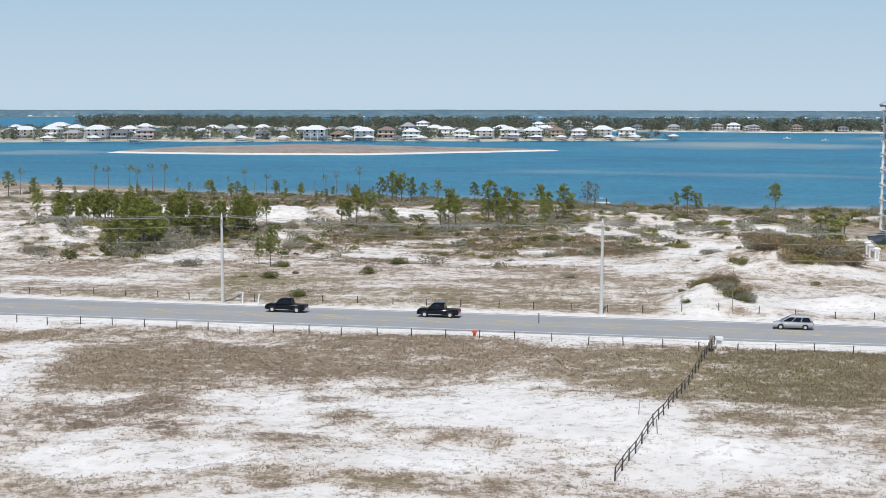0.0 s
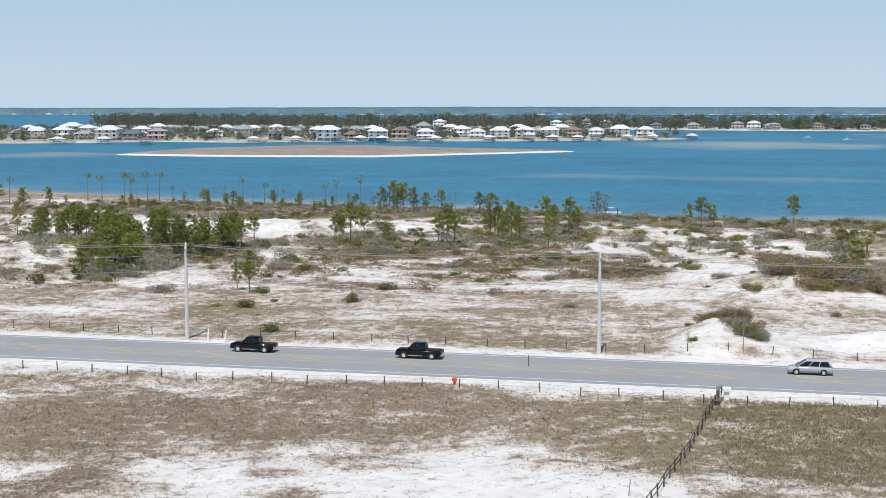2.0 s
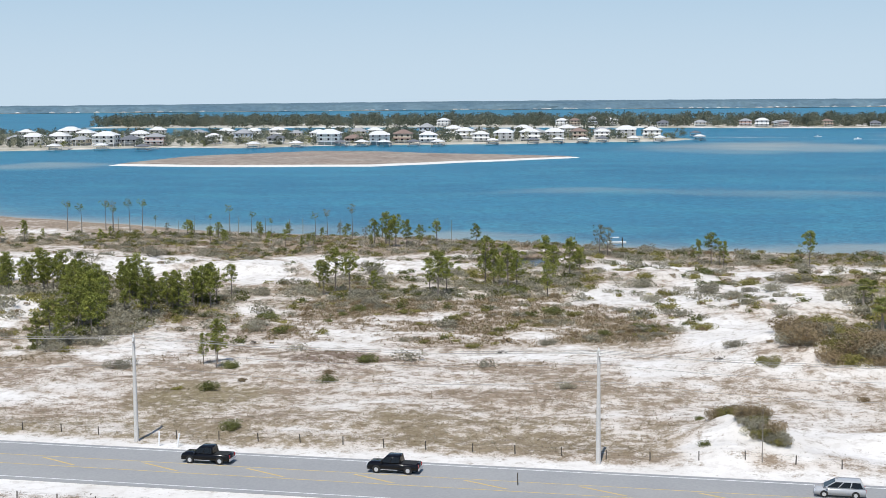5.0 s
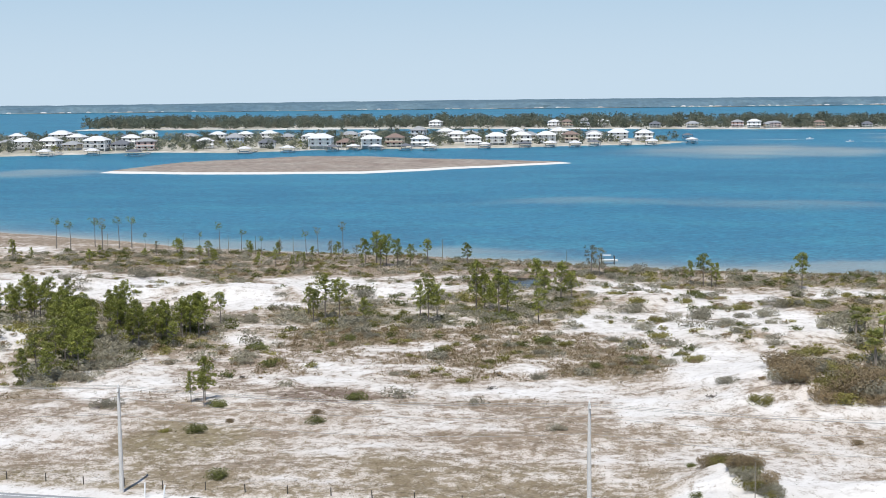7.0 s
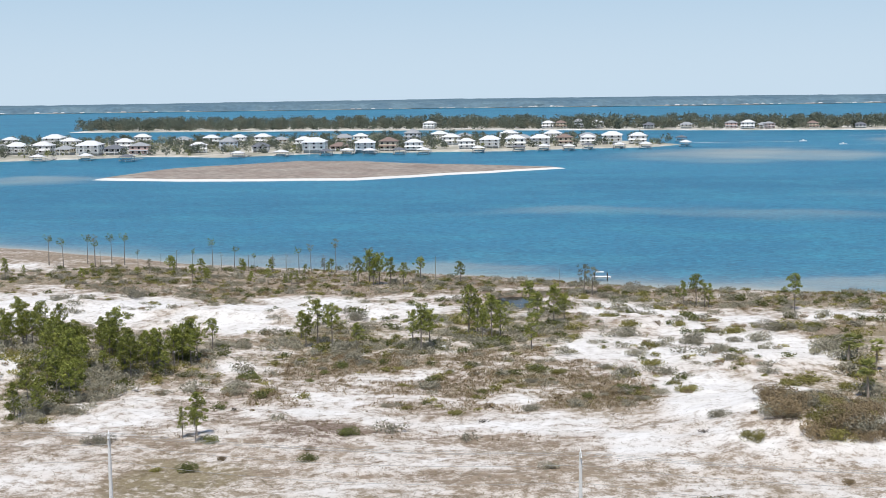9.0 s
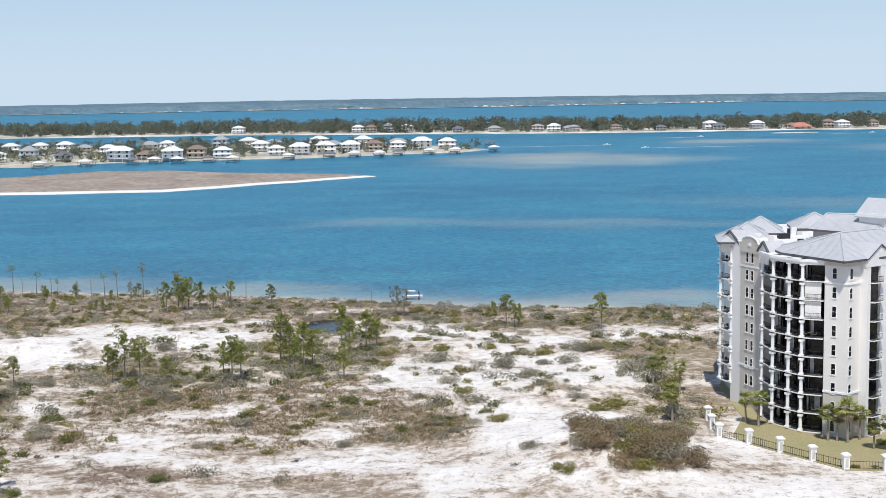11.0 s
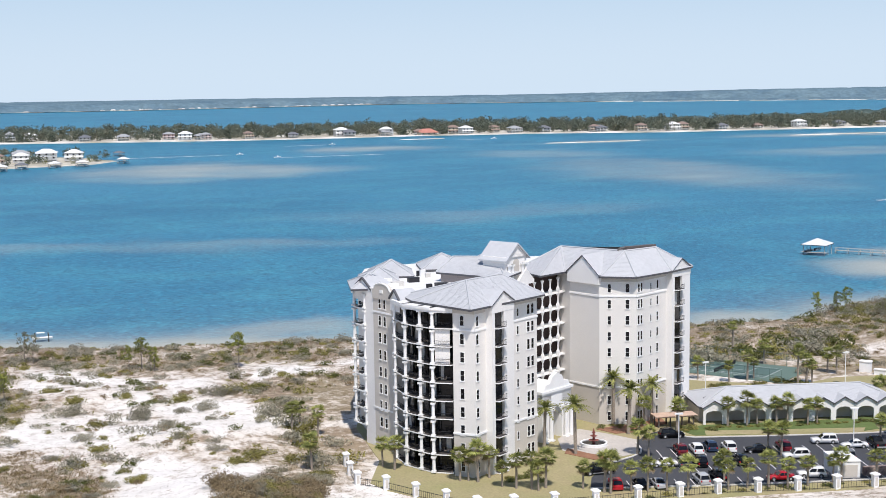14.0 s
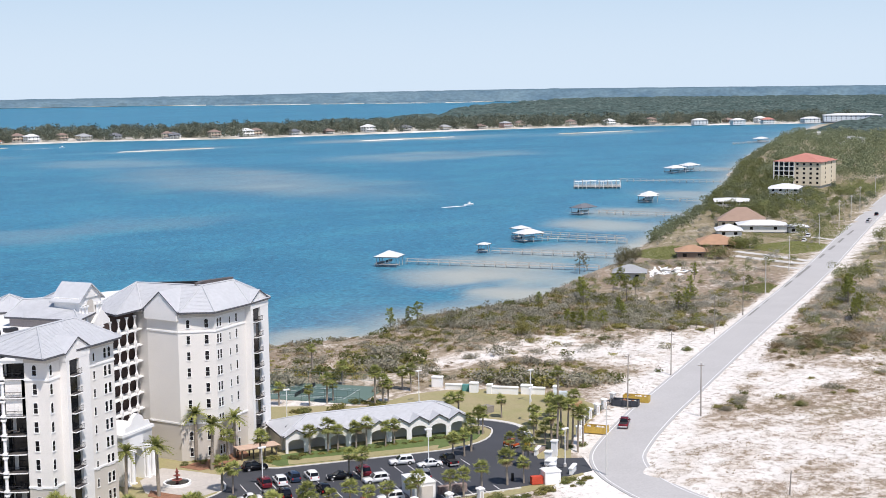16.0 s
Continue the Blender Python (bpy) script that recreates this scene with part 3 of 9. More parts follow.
# the far woods: a level, uneven-topped band that rises from behind the beach
g, verts, faces, n = Geo(), [], [], 0
for (ax, ay), (bx, by) in zip(FAR[:11], FAR[1:12]):
    steps = int(math.hypot(bx - ax, by - ay) / 22)
    for q in range(steps):
        x, y = ax + (bx - ax) * q / steps, ay + (by - ay) * q / steps
        r = math.hypot(x, y)
        for back, z in ((24, -1.6), (34, 8), (52, 15), (90, 18.5), (170, 20), (4850 - r, 21)):
            k = (r + back + 9 * fbm(x, y, 60, 3.0 + z)) / r
            verts.append((x * k, y * k, z + (1.4 * fbm(x, y, 40, 2.0 + z, 4) + (14 * smooth(0.32, 0.75, math.atan2(x, y)) - 5 * (1 - smooth(-0.35, 0.05, math.atan2(x, y)))) * (z > 15) if z > 0 else 0)))
        if n:
            faces += [(6 * n - 6 + i, 6 * n + i, 6 * n + i + 1, 6 * n - 5 + i) for i in range(5)]
        n += 1
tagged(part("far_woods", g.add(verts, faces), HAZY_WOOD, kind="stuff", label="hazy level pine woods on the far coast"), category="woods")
cape_poly = land("far_cape", [(1943, 4080), (2134, 3860), (2358, 3720), (2608, 3509), (3050, 3540), (3050, 3690), (2640, 3660), (2400, 3850), (2160, 3980)], BEACH, "low far cape with a white beach", jag=12, step=60, beach=8, seed=6.0)
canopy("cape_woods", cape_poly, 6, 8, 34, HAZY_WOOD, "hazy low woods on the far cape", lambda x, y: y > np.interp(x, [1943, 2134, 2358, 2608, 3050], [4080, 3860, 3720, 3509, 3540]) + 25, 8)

# ---- the coast road and the lane to the houses ----
def strip(name, centre, w0, w1, z, mat, label="", parent=None, kind=""):
    """A band along the centre line from w0 to w1 metres to its left; z: its top."""
    g, verts, faces = Geo(), [], []
    for i, (x, y) in enumerate(centre):
        (px, py), (nx_, ny_) = centre[max(0, i - 1)], centre[min(len(centre) - 1, i + 1)]
        d = math.hypot(nx_ - px, ny_ - py)
        u, v = -(ny_ - py) / d, (nx_ - px) / d
        verts += [(x + u * w0, y + v * w0, z - 0.25), (x + u * w0, y + v * w0, z), (x + u * w1, y + v * w1, z), (x + u * w1, y + v * w1, z - 0.25)]
        if i:
            k = 4 * i
            faces += [(k - 4 + j, k + j, k + j + 1, k - 3 + j) for j in range(3)]
    g.add(verts, faces)
    return part(name, g, mat, parent, label, kind=kind)


ROAD = [(x, road_y(x)) for x in range(-600, 461, 20)]
road = tagged(strip("road", ROAD, -7.9, 7.6, 0.10, ROAD_GREY, "sun-bleached grey two-lane coast road", kind="structure"), category="road")
for w, name in ((-6.9, "edge_line"), (6.7, "edge_line")):
    strip(name, ROAD, w - 0.09, w + 0.09, 0.106, PAINT_WHITE, parent=road)
strip("centre_wear", ROAD, -1.9, 1.7, 0.104, material("tan_worn_median", (0.36, 0.355, 0.345), 0.9, vary=0.08, scale=0.2), parent=road)
for w in (-1.95, 1.75):
    strip("yellow_line", ROAD, w - 0.07, w + 0.07, 0.108, PAINT_YELLOW, parent=road)
hatch = None
for i in range(-14, 26):
    x = i * 12.4 + 4
    if hatch is None:
        g = Geo()
        g.add([(-2.6, 1.55, 0), (-2.1, 1.55, 0), (2.6, -1.65, 0), (2.1, -1.65, 0)], [(0, 1, 2, 3)][:0] + [(3, 2, 1, 0)])
        hatch = part("hatch_bar", g, PAINT_YELLOW, road).data
        bpy.data.objects["hatch_bar"].matrix_basis = pose(x, road_y(x), 0.109)
    else:
        piece("hatch_bar", hatch, pose(x, road_y(x), 0.109), road)

LANE = [(202, 112), (200, 140), (198.5, 165), (202, 182), (209, 194), (220, 203), (240, 216), (262, 229), (328, 268), (450, 339), (623, 445), (900, 610), (1300, 850), (1900, 1200)]


def smooth_line(pts, n=6):
    out = []
    for i in range(len(pts) - 1):
        p0, p1, p2, p3 = (Vector(pts[max(0, min(len(pts) - 1, k))]) for k in (i - 1, i, i + 1, i + 2))
        for s in range(n):
            t = s / n
            out.append(tuple(0.5 * ((2 * p1) + (p2 - p0) * t + (2 * p0 - 5 * p1 + 4 * p2 - p3) * t * t + (3 * p1 - p0 - 3 * p2 + p3) * t ** 3)))
    return out + [tuple(pts[-1])]


LANE = smooth_line(LANE)
lane = tagged(strip("lane", LANE, -5.6, 5.6, 0.14, material("pale_chip_road", (0.475, 0.462, 0.45), 0.9, vary=0.07, scale=0.1, fine=3), "pale grey side road that bends toward the houses", kind="structure"), category="road")
for w in (-4.9, 4.9):
    strip("edge_line", LANE, w - 0.09, w + 0.09, 0.146, PAINT_WHITE, parent=lane)

PATCH = material("dark_damp_road_edge", (0.27, 0.26, 0.245), 0.9, vary=0.2, scale=0.5)
for x0, x1, w in ((355, 370, 0.7), (376, 386, 0.5), (410, 424, 1.2), (431, 461, 1.4), (481, 494, 1.0), (506, 520, 1.3), (530, 545, 1.2), (556, 575, 1.0)):
    line = [(x0 + (x1 - x0) * q, 268 + (x0 + (x1 - x0) * q - 328) * 0.583) for q in (0, 0.25, 0.5, 0.75, 1.0)]
    strip("edge_patch", line, 4.2 - w * 0.5, 4.2 + w * 0.5, 0.143, PATCH, parent=lane)


def utility_pole(x, y, h, lean=0.0, mat=POLE_GREY, label="pale concrete utility pole beside the road", arms=True, turn=0.0, r=0.24):
    t = thing("utility_pole", pose(x, y, height(x, y) - 0.1, 0, lean, turn), label, "pole", "poles along the road")
    part("shaft", Geo().tube((0, 0, -0.5), (0, 0, h), r, r * 0.55, 10), mat, t)
    if arms:
        for k, dz in ((-1, 0.5), (1, 0.5), (0, 0.0)):
            part("insulator", Geo().tube((0, 0.5 * k, h - dz), (0, 0.5 * k, h - dz + 0.4), 0.09, 0.05, 6), TRIM, t)
        part("crossarm", Geo().box(-0.07, -0.75, h - 0.62, 0.07, 0.75, h - 0.48), WOOD_GREY, t)
    return t

# ---- the residence tower: two wings round an entrance court ----
ST, F0, TOP = 3.2, 0.3, 29.4
tower = thing("residence_tower", pose(0, 0, 0), "nine-storey pale stucco residence tower with grey tiled roofs", "building")


def face(a, b, shift=0.0):
    """Frame of a wall from a to b: x along it, y into the house."""
    d = Vector((b[0] - a[0], b[1] - a[1], 0)).normalized()
    m = Matrix((( d.x, -d.y, 0, a[0]), (d.y, d.x, 0, a[1]), (0, 0, 1, 0), (0, 0, 0, 1)))
    return m @ Matrix.Translation((0, shift, 0)), math.hypot(b[0] - a[0], b[1] - a[1])


# the solid core, set back where the loggias are
CORE = [(96.6, 255.2), (97.2, 249.0), (95.4, 247.5), (97.2, 241.4), (99.3, 240.6), (100.6, 236.6), (101.6, 232.4), (103.0, 228.0), (104.4, 225.0), (102.5, 223), (105.4, 220), (108.1, 221.9),
        (107.4, 223.2), (111.3, 226.1), (112.2, 224.8), (113.6, 225.6), (121, 229.8), (116.5, 238.5), (123.5, 251.0), (137.2, 259.2), (138.2, 253.7), (141.3, 246.4), (147.8, 243.2),
        (157, 248.2), (156.3, 249.6), (159.6, 251.8), (160.6, 250.6), (163.2, 252.2), (166.5, 262), (160, 282), (125, 286), (103, 280), (97.5, 266)]
part("wall", Geo().prism(CORE, 7.6, TOP), WALL_STUCCO, tower)
part("base_wall", Geo().prism(CORE, -0.8, 7.6), STUCCO_GREY, tower, "grey-brown painted lower storeys")
part("flat_roof", Geo().prism([(x * 0.985 + 1.95, y * 0.985 + 3.8) for x, y in CORE], TOP, TOP + 0.12), MEMBRANE, tower, "white flat roof membrane")

# windows: one frame and pane mesh of each size
WINDOWS = {}


def window(m, s, z, w, h, arch=False, depth=0.07):
    key = (w, h, arch)
    if key not in WINDOWS:
        fr, pn = Geo(), Geo()
        fr.box(-w / 2 - 0.14, -depth - 0.06, -0.16, w / 2 + 0.14, 0.02, 0.0)
        pts = [(-w / 2, 0), (w / 2, 0)]
        if arch:
            pts += [(w / 2 * math.cos(t), h - w / 2 + w / 2 * math.sin(t)) for t in (math.pi * i / 8 for i in range(9))]
        else:
            pts += [(w / 2, h), (-w / 2, h)]
        pn.add([(x, -0.012, zz) for x, zz in pts], [tuple(range(len(pts)))])
        outer = [(x * (1 + 0.14 / w), zz if zz == 0 else zz + 0.07) for x, zz in pts]
        n = len(pts)
        for i in range(1, n):
            j = (i + 1) % n
            fr.add([(pts[i][0], -depth, pts[i][1]), (pts[j][0], -depth, pts[j][1]), (outer[j][0], -depth, outer[j][1]), (outer[i][0], -depth, outer[i][1]),
                    (pts[i][0], 0, pts[i][1]), (pts[j][0], 0, pts[j][1]), (outer[j][0], 0, outer[j][1]), (outer[i][0], 0, outer[i][1])],
                   [(0, 1, 2, 3), (0, 4, 5, 1), (3, 2, 6, 7)])
        fr.box(-w / 2, -depth * 0.6, h * 0.5 - 0.018, w / 2, 0.0, h * 0.5 + 0.018)
        a, b = part("window", fr, TRIM, tower), part("pane", pn, GLASS_DARK)
        b.parent = a
        WINDOWS[key] = (a.data, b.data)
        a.matrix_basis = m @ Matrix.Translation((s, 0, z))
        return
    fm, pm = WINDOWS[key]
    a = piece("window", fm, m @ Matrix.Translation((s, 0, z)), tower)
    piece("pane", pm, Matrix.Identity(4), a)


def window_column(a, b, s, w, h, rows=range(9), top_arch=True, arch=False):
    m, length = face(a, b, -0.05 if a == P["D1"] else 0.0)
    for k in rows:
        window(m, s * length, F0 + k * ST + 0.75, w, h, arch or (top_arch and k == 8))


P = {"A1": (102.5, 223), "A2": (105.4, 220), "A3": (108.1, 221.9), "A5": (113.6, 225.6), "A6": (121, 229.8), "B0": (138.2, 253.7), "B1": (141.3, 246.4), "B2": (147.8, 243.2),
     "B3": (157, 248.2), "B4": (163.2, 252.2), "D1": (95.4, 247.5), "D2": (97.2, 241.4)}
window_column(P["A1"], P["A2"], 0.42, 0.7, 1.75)
window_column(P["A2"], P["A3"], 0.22, 0.7, 1.75, arch=True)
window_column(P["A5"], P["A6"], 0.04, 0.6, 1.7, rows=range(1, 9))
window_column(P["A5"], P["A6"], 0.34, 0.5, 1.4)
for s in (0.70, 0.84):
    window_column(P["A5"], P["A6"], s, 0.72, 1.8)
window_column(P["B1"], P["B2"], 0.27, 0.6, 1.65)
window_column(P["B1"], P["B2"], 0.76, 0.7, 1.75)
for s in (0.07, 0.16):
    window_column(P["B2"], P["B3"], s, 0.62, 1.75)
window_column(P["B2"], P["B3"], 0.47, 0.4, 1.4)
window_column(P["B2"], P["B3"], 0.69, 0.6, 1.7)
window_column(P["B3"], P["B4"], 0.82, 0.55, 1.7, rows=range(1, 9))
for s in (0.36, 0.62):
    window_column(P["D1"], P["D2"], s, 0.78, 1.75, rows=range(1, 9))

# belt courses run round the plain walls
for z, dz in ((7.5, 0.32), (25.75, 0.32)):
    for a, b in (("D1", "D2"), ("A1", "A2"), ("A2", "A3"), ("A5", "A6"), ("B0", "B1"), ("B1", "B2"), ("B2", "B3")):
        m, n = face(P[a], P[b])
        g = Geo()
        g.m = m
        g.box(-0.1, -0.14, z, n + 0.1, 0.05, z + dz)
        part("belt_course", g, TRIM, tower)
for x, y, u, v in ((P["A1"], P["A2"], 0, 1), (P["A2"], P["A3"], 0, 1), (P["A5"], P["A6"], 0, 1), (P["B1"], P["B2"], 0, 1), (P["B2"], P["B3"], 0, 1)):
    m, n = face(x, y)
    g = Geo()
    g.m = m
    g.box(-0.05, -0.06, 28.75, n + 0.05, 0.05, TOP)
    part("frieze", g, STUCCO_GREY, tower)


def rail(g, x0, x1, y, z, h=1.0):
    g.box(x0, y - 0.03, z + h - 0.06, x1, y + 0.03, z + h)
    g.box(x0, y - 0.02, z + 0.1, x1, y + 0.02, z + 0.14)
    n = max(2, int((x1 - x0) / 0.18))
    for i in range(n + 1):
        x = x0 + (x1 - x0) * i / n
        g.box(x - 0.012, y - 0.012, z + 0.1, x + 0.012, y + 0.012, z + h - 0.05)


def column_shaft(g, x, y, z0, z1, r):
    g.tube((x, y, z0), (x, y, z1), r, r * 0.86, 8)
    for z in (z0, z1 - 0.35):
        g.box(x - r * 1.3, y - r * 1.3, z, x + r * 1.3, y + r * 1.3, z + 0.35)


RNG = random.Random(4)
FLOOR_TILE = material("dark_balcony_tile", (0.10, 0.09, 0.085), 0.7, vary=0.12, scale=1.0)
BLIND = material("pale_room_blind", (0.55, 0.54, 0.52), 0.8, vary=0.2)


def loggia(a, b, levels, depth, col_r=0.3, left=True, right=True, slab_out=0.25, storey=ST, base=F0, blinds=0.4, slab=0.25):
    """Stacked open balconies between two columns: floors, rails and dark glass doors at the back."""
    m, n = face(a, b)
    for k in levels:
        z = base + k * storey
        s = Geo()
        s.m = m
        s.box(-0.1, -slab_out, z - slab, n + 0.1, depth, z)
        fl = part("balcony_floor", s, TRIM, tower)
        s = Geo()
        s.m = m
        s.box(0.05, -slab_out + 0.14, z - 0.05, n - 0.05, depth, z + 0.012)
        part("floor_tile", s, FLOOR_TILE, fl)
        r = Geo()
        r.m = m
        rail(r, 0.3, n - 0.3, -slab_out + 0.1, z)
        part("balcony_rail", r, IRON, tower)
        d = Geo()
        d.m = m
        d.box(0.3, depth - 0.1, z, n - 0.3, depth + 0.1, z + storey - 0.45)
        dd = part("balcony_door", d, GLASS_DARK, tower, "dark sliding glass door")
        if RNG.random() < blinds:
            w = n * RNG.uniform(0.15, 0.35)
            x0 = RNG.uniform(0.3, n - 0.3 - w)
            c = Geo()
            c.m = m
            c.box(x0, depth - 0.16, z + 0.05, x0 + w, depth - 0.11, z + storey - 0.55)
            part("blind", c, BLIND, dd)
        if RNG.random() < 0.45 and n > 2.5:
            t = Geo()
            t.m = m @ Matrix.Translation((RNG.uniform(0.8, n - 0.8), depth * 0.45, z))
            t.box(-0.4, -0.35, 0.68, 0.4, 0.35, 0.73)
            t.tube((0, 0, 0), (0, 0, 0.68), 0.05)
            for q in (-0.75, 0.75):
                t.box(q - 0.22, -0.22, 0.4, q + 0.22, 0.22, 0.46)
                t.box(q + (0.2 if q > 0 else -0.24), -0.22, 0.46, q + (0.24 if q > 0 else -0.2), 0.22, 0.95)
            part("balcony_furniture", t, material("balcony_seat", (0.2, 0.17, 0.14), 0.8), tower) if k % 2 else part("balcony_furniture", t, IRON, tower)
    for use, x in ((left, 0), (right, n)):
        if use:
            for k in levels:
                g = Geo()
                g.m = m
                z = base + k * storey
                column_shaft(g, x, 0.0, z - 0.02, z + storey - 0.32, col_r)
                part("column", g, TRIM, tower)


W0, W1 = (93.6, 254.4), (94.6, 250.6)
loggia(W0, W1, range(1, 9), 2.0, 0.34, blinds=0.0, slab_out=0.15)
part("pier", Geo().prism([(94.5, 250.6), (95.4, 247.5), (97.3, 248.3), (97.0, 251.2)], -0.5, 30.2), STUCCO, tower)
L = [(96.4, 237.2), (96.6, 231.8), (98.2, 228.2), (99.6, 225.6), (102.5, 223.8)]
part("pier", Geo().prism([(97.1, 241.5), (96.35, 237.4), (98.6, 237.1), (99.4, 241.0)], -0.5, TOP), STUCCO_GREY, tower)
loggia(L[0], L[1], range(0, 9), 1.6, 0.32, left=True, right=False, slab_out=0.04, slab=0.16, blinds=0.4)
loggia(L[1], L[2], range(0, 9), 2.2, 0.32, right=False, slab_out=0.04, slab=0.16, blinds=0.4)
loggia(L[2], L[3], range(0, 9), 2.4, 0.32, right=False, slab_out=0.04, slab=0.16, blinds=0.4)
loggia(L[3], L[4], range(0, 9), 2.4, 0.32, right=False, slab_out=0.04, slab=0.16, blinds=0.4)
m, n = face(L[3], L[4])
for k in (6, 7):
    g = Geo()
    g.m = m
    for i in range(4):
        g.box(0.35 + i * (n - 0.7) / 4, 0.4, F0 + k * ST, 0.33 + (i + 1) * (n - 0.7) / 4, 0.46, F0 + k * ST + ST - 0.3)
    part("storm_shutter", g, STUCCO, tower, "pale closed storm shutters across a balcony")
for a, b in zip(L, L[1:]):
    m, n = face(a, b)
    g = Geo()
    g.m = m
    g.box(-0.25, -0.4, TOP - 0.75, n + 0.25, 2.6, TOP - 0.05)
    g.box(-0.3, -0.6, TOP - 0.3, n + 0.3, 2.6, TOP + 0.12)
    part("entablature", g, TRIM, tower)
def gable_front(m, x0, x1, y, z, z0, z1, back=5.5):
    """A gable wall that rises through the eave, with a small roof running back into the slope."""
    c = (x0 + x1) / 2
    g = Geo()
    g.m = m
    ring = lambda q: [(x0, q, z), (x1, q, z), (x1, q, z0), (c, q, z1), (x0, q, z0)]
    g.add(ring(y) + ring(y + 2.6), [(0, 1, 2, 3, 4), (9, 8, 7, 6, 5), (0, 5, 6, 1), (1, 6, 7, 2), (4, 9, 5, 0)])
    w = part("gable_wall", g, STUCCO, tower)
    r, e = Geo(), Geo()
    r.m = e.m = m
    for s, xe in ((-1, x0 - 0.25), (1, x1 + 0.25)):
        ze = z0 - 0.25 * (z1 - z0) / (c - x0)
        up = [(xe, y - 0.18, ze + 0.16), (c, y - 0.18, z1 + 0.16), (c, y + back, z1 + 0.16), (xe, y + back * 0.3, ze + 0.16)]
        r.add(up, [(0, 1, 2, 3) if s < 0 else (3, 2, 1, 0)])
        e.add([(xe, y - 0.2, ze - 0.04), (c, y - 0.2, z1 - 0.04), (c, y - 0.2, z1 + 0.17), (xe, y - 0.2, ze + 0.17), (xe, y + 1, ze - 0.04), (c, y + 1, z1 - 0.04)],
              [(0, 1, 2, 3) if s < 0 else (3, 2, 1, 0), (0, 4, 5, 1)])
    part("gable_roof", r, ROOF_TILE, w)
    part("verge", e, ROOF_EDGE, w)
    k = Geo()
    k.m = m
    zc = z0 + (z1 - z0) * 0.45
    k.add([(c + 0.28 * math.cos(i * 0.785), y - 0.03, zc + 0.28 * math.sin(i * 0.785)) for i in range(8)], [tuple(range(8))])
    part("roundel", k, TRIM, w)


# balcony bays under the front gables
for a, b in ((P["A3"], P["A5"]), (P["B3"], P["B4"])):
    m, n = face(a, b)
    lo, hi = 0.13 * n, 0.54 * n
    ax = (m @ Vector((lo, 0, 0))).to_2d()
    bx = (m @ Vector((hi, 0, 0))).to_2d()
    loggia(ax, bx, range(0, 9), -1.0, 0.2, left=False, right=False, slab_out=2.25, blinds=0.05, slab=0.14)
    for x0, x1 in ((0, lo), (hi, n)):
        g = Geo()
        g.m = m
        g.box(x0, -1.4, -0.5, x1, 1.6, TOP + 0.1)
        part("bay_pier", g, STUCCO, tower)
    gable_front(m, -0.1, n + 0.1, -1.45, TOP - 0.9, TOP + 0.5, TOP + 2.6)

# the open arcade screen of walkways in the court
# red-brown wall whose colour is darkened to hold the arcade's shade
SCREEN_WALL = material("shade_dark_red_brown_wall", (0.05, 0.03, 0.026), 0.9, vary=0.15)
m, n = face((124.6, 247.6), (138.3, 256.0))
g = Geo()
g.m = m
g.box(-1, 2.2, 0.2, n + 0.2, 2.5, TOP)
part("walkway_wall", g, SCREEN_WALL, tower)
BAY = n / 6
spindle = None
for k in range(2, 9):
    z = F0 + k * ST
    g = Geo()
    g.m = m
    g.box(-0.5, -0.2, z - 0.24, n, 2.3, z)
    part("walkway_floor", g, TRIM, tower)
    for i in range(7):
        q = m @ Matrix.Translation((i * BAY, 0, z))
        if spindle is None:
            g = Geo()
            r = lambda w, zz: [(-w, -w, zz), (w, -w, zz), (w, w, zz), (-w, w, zz)]
            g.loft([r(0.16, 0), r(0.27, 0.35), r(0.25, 0.8), r(0.15, 1.05), r(0.10, 1.4), r(0.10, 2.2), r(0.16, 2.55), r(0.28, 2.95)])
            o = part("arcade_column", g, TRIM, tower)
            o.matrix_basis = q
            spindle = o.data
        else:
            piece("arcade_column", spindle, q, tower)
part("screen_gable", (lambda q: q.add([(-0.4, -0.4, TOP - 0.5), (4.8, -0.4, TOP - 0.5), (4.8, -0.4, TOP + 0.2), (2.2, -0.4, TOP + 2.6), (-0.4, -0.4, TOP + 0.2), (-0.4, 2, TOP - 0.5), (4.8, 2, TOP - 0.5), (4.8, 2, TOP + 0.2), (2.2, 2, TOP + 2.6), (-0.4, 2, TOP + 0.2)],
                                     [(0, 1, 2, 3, 4), (0, 5, 6, 1), (2, 7, 8, 3), (3, 8, 9, 4)]))((lambda q: (setattr(q, "m", m), q)[1])(Geo())), STUCCO, tower)

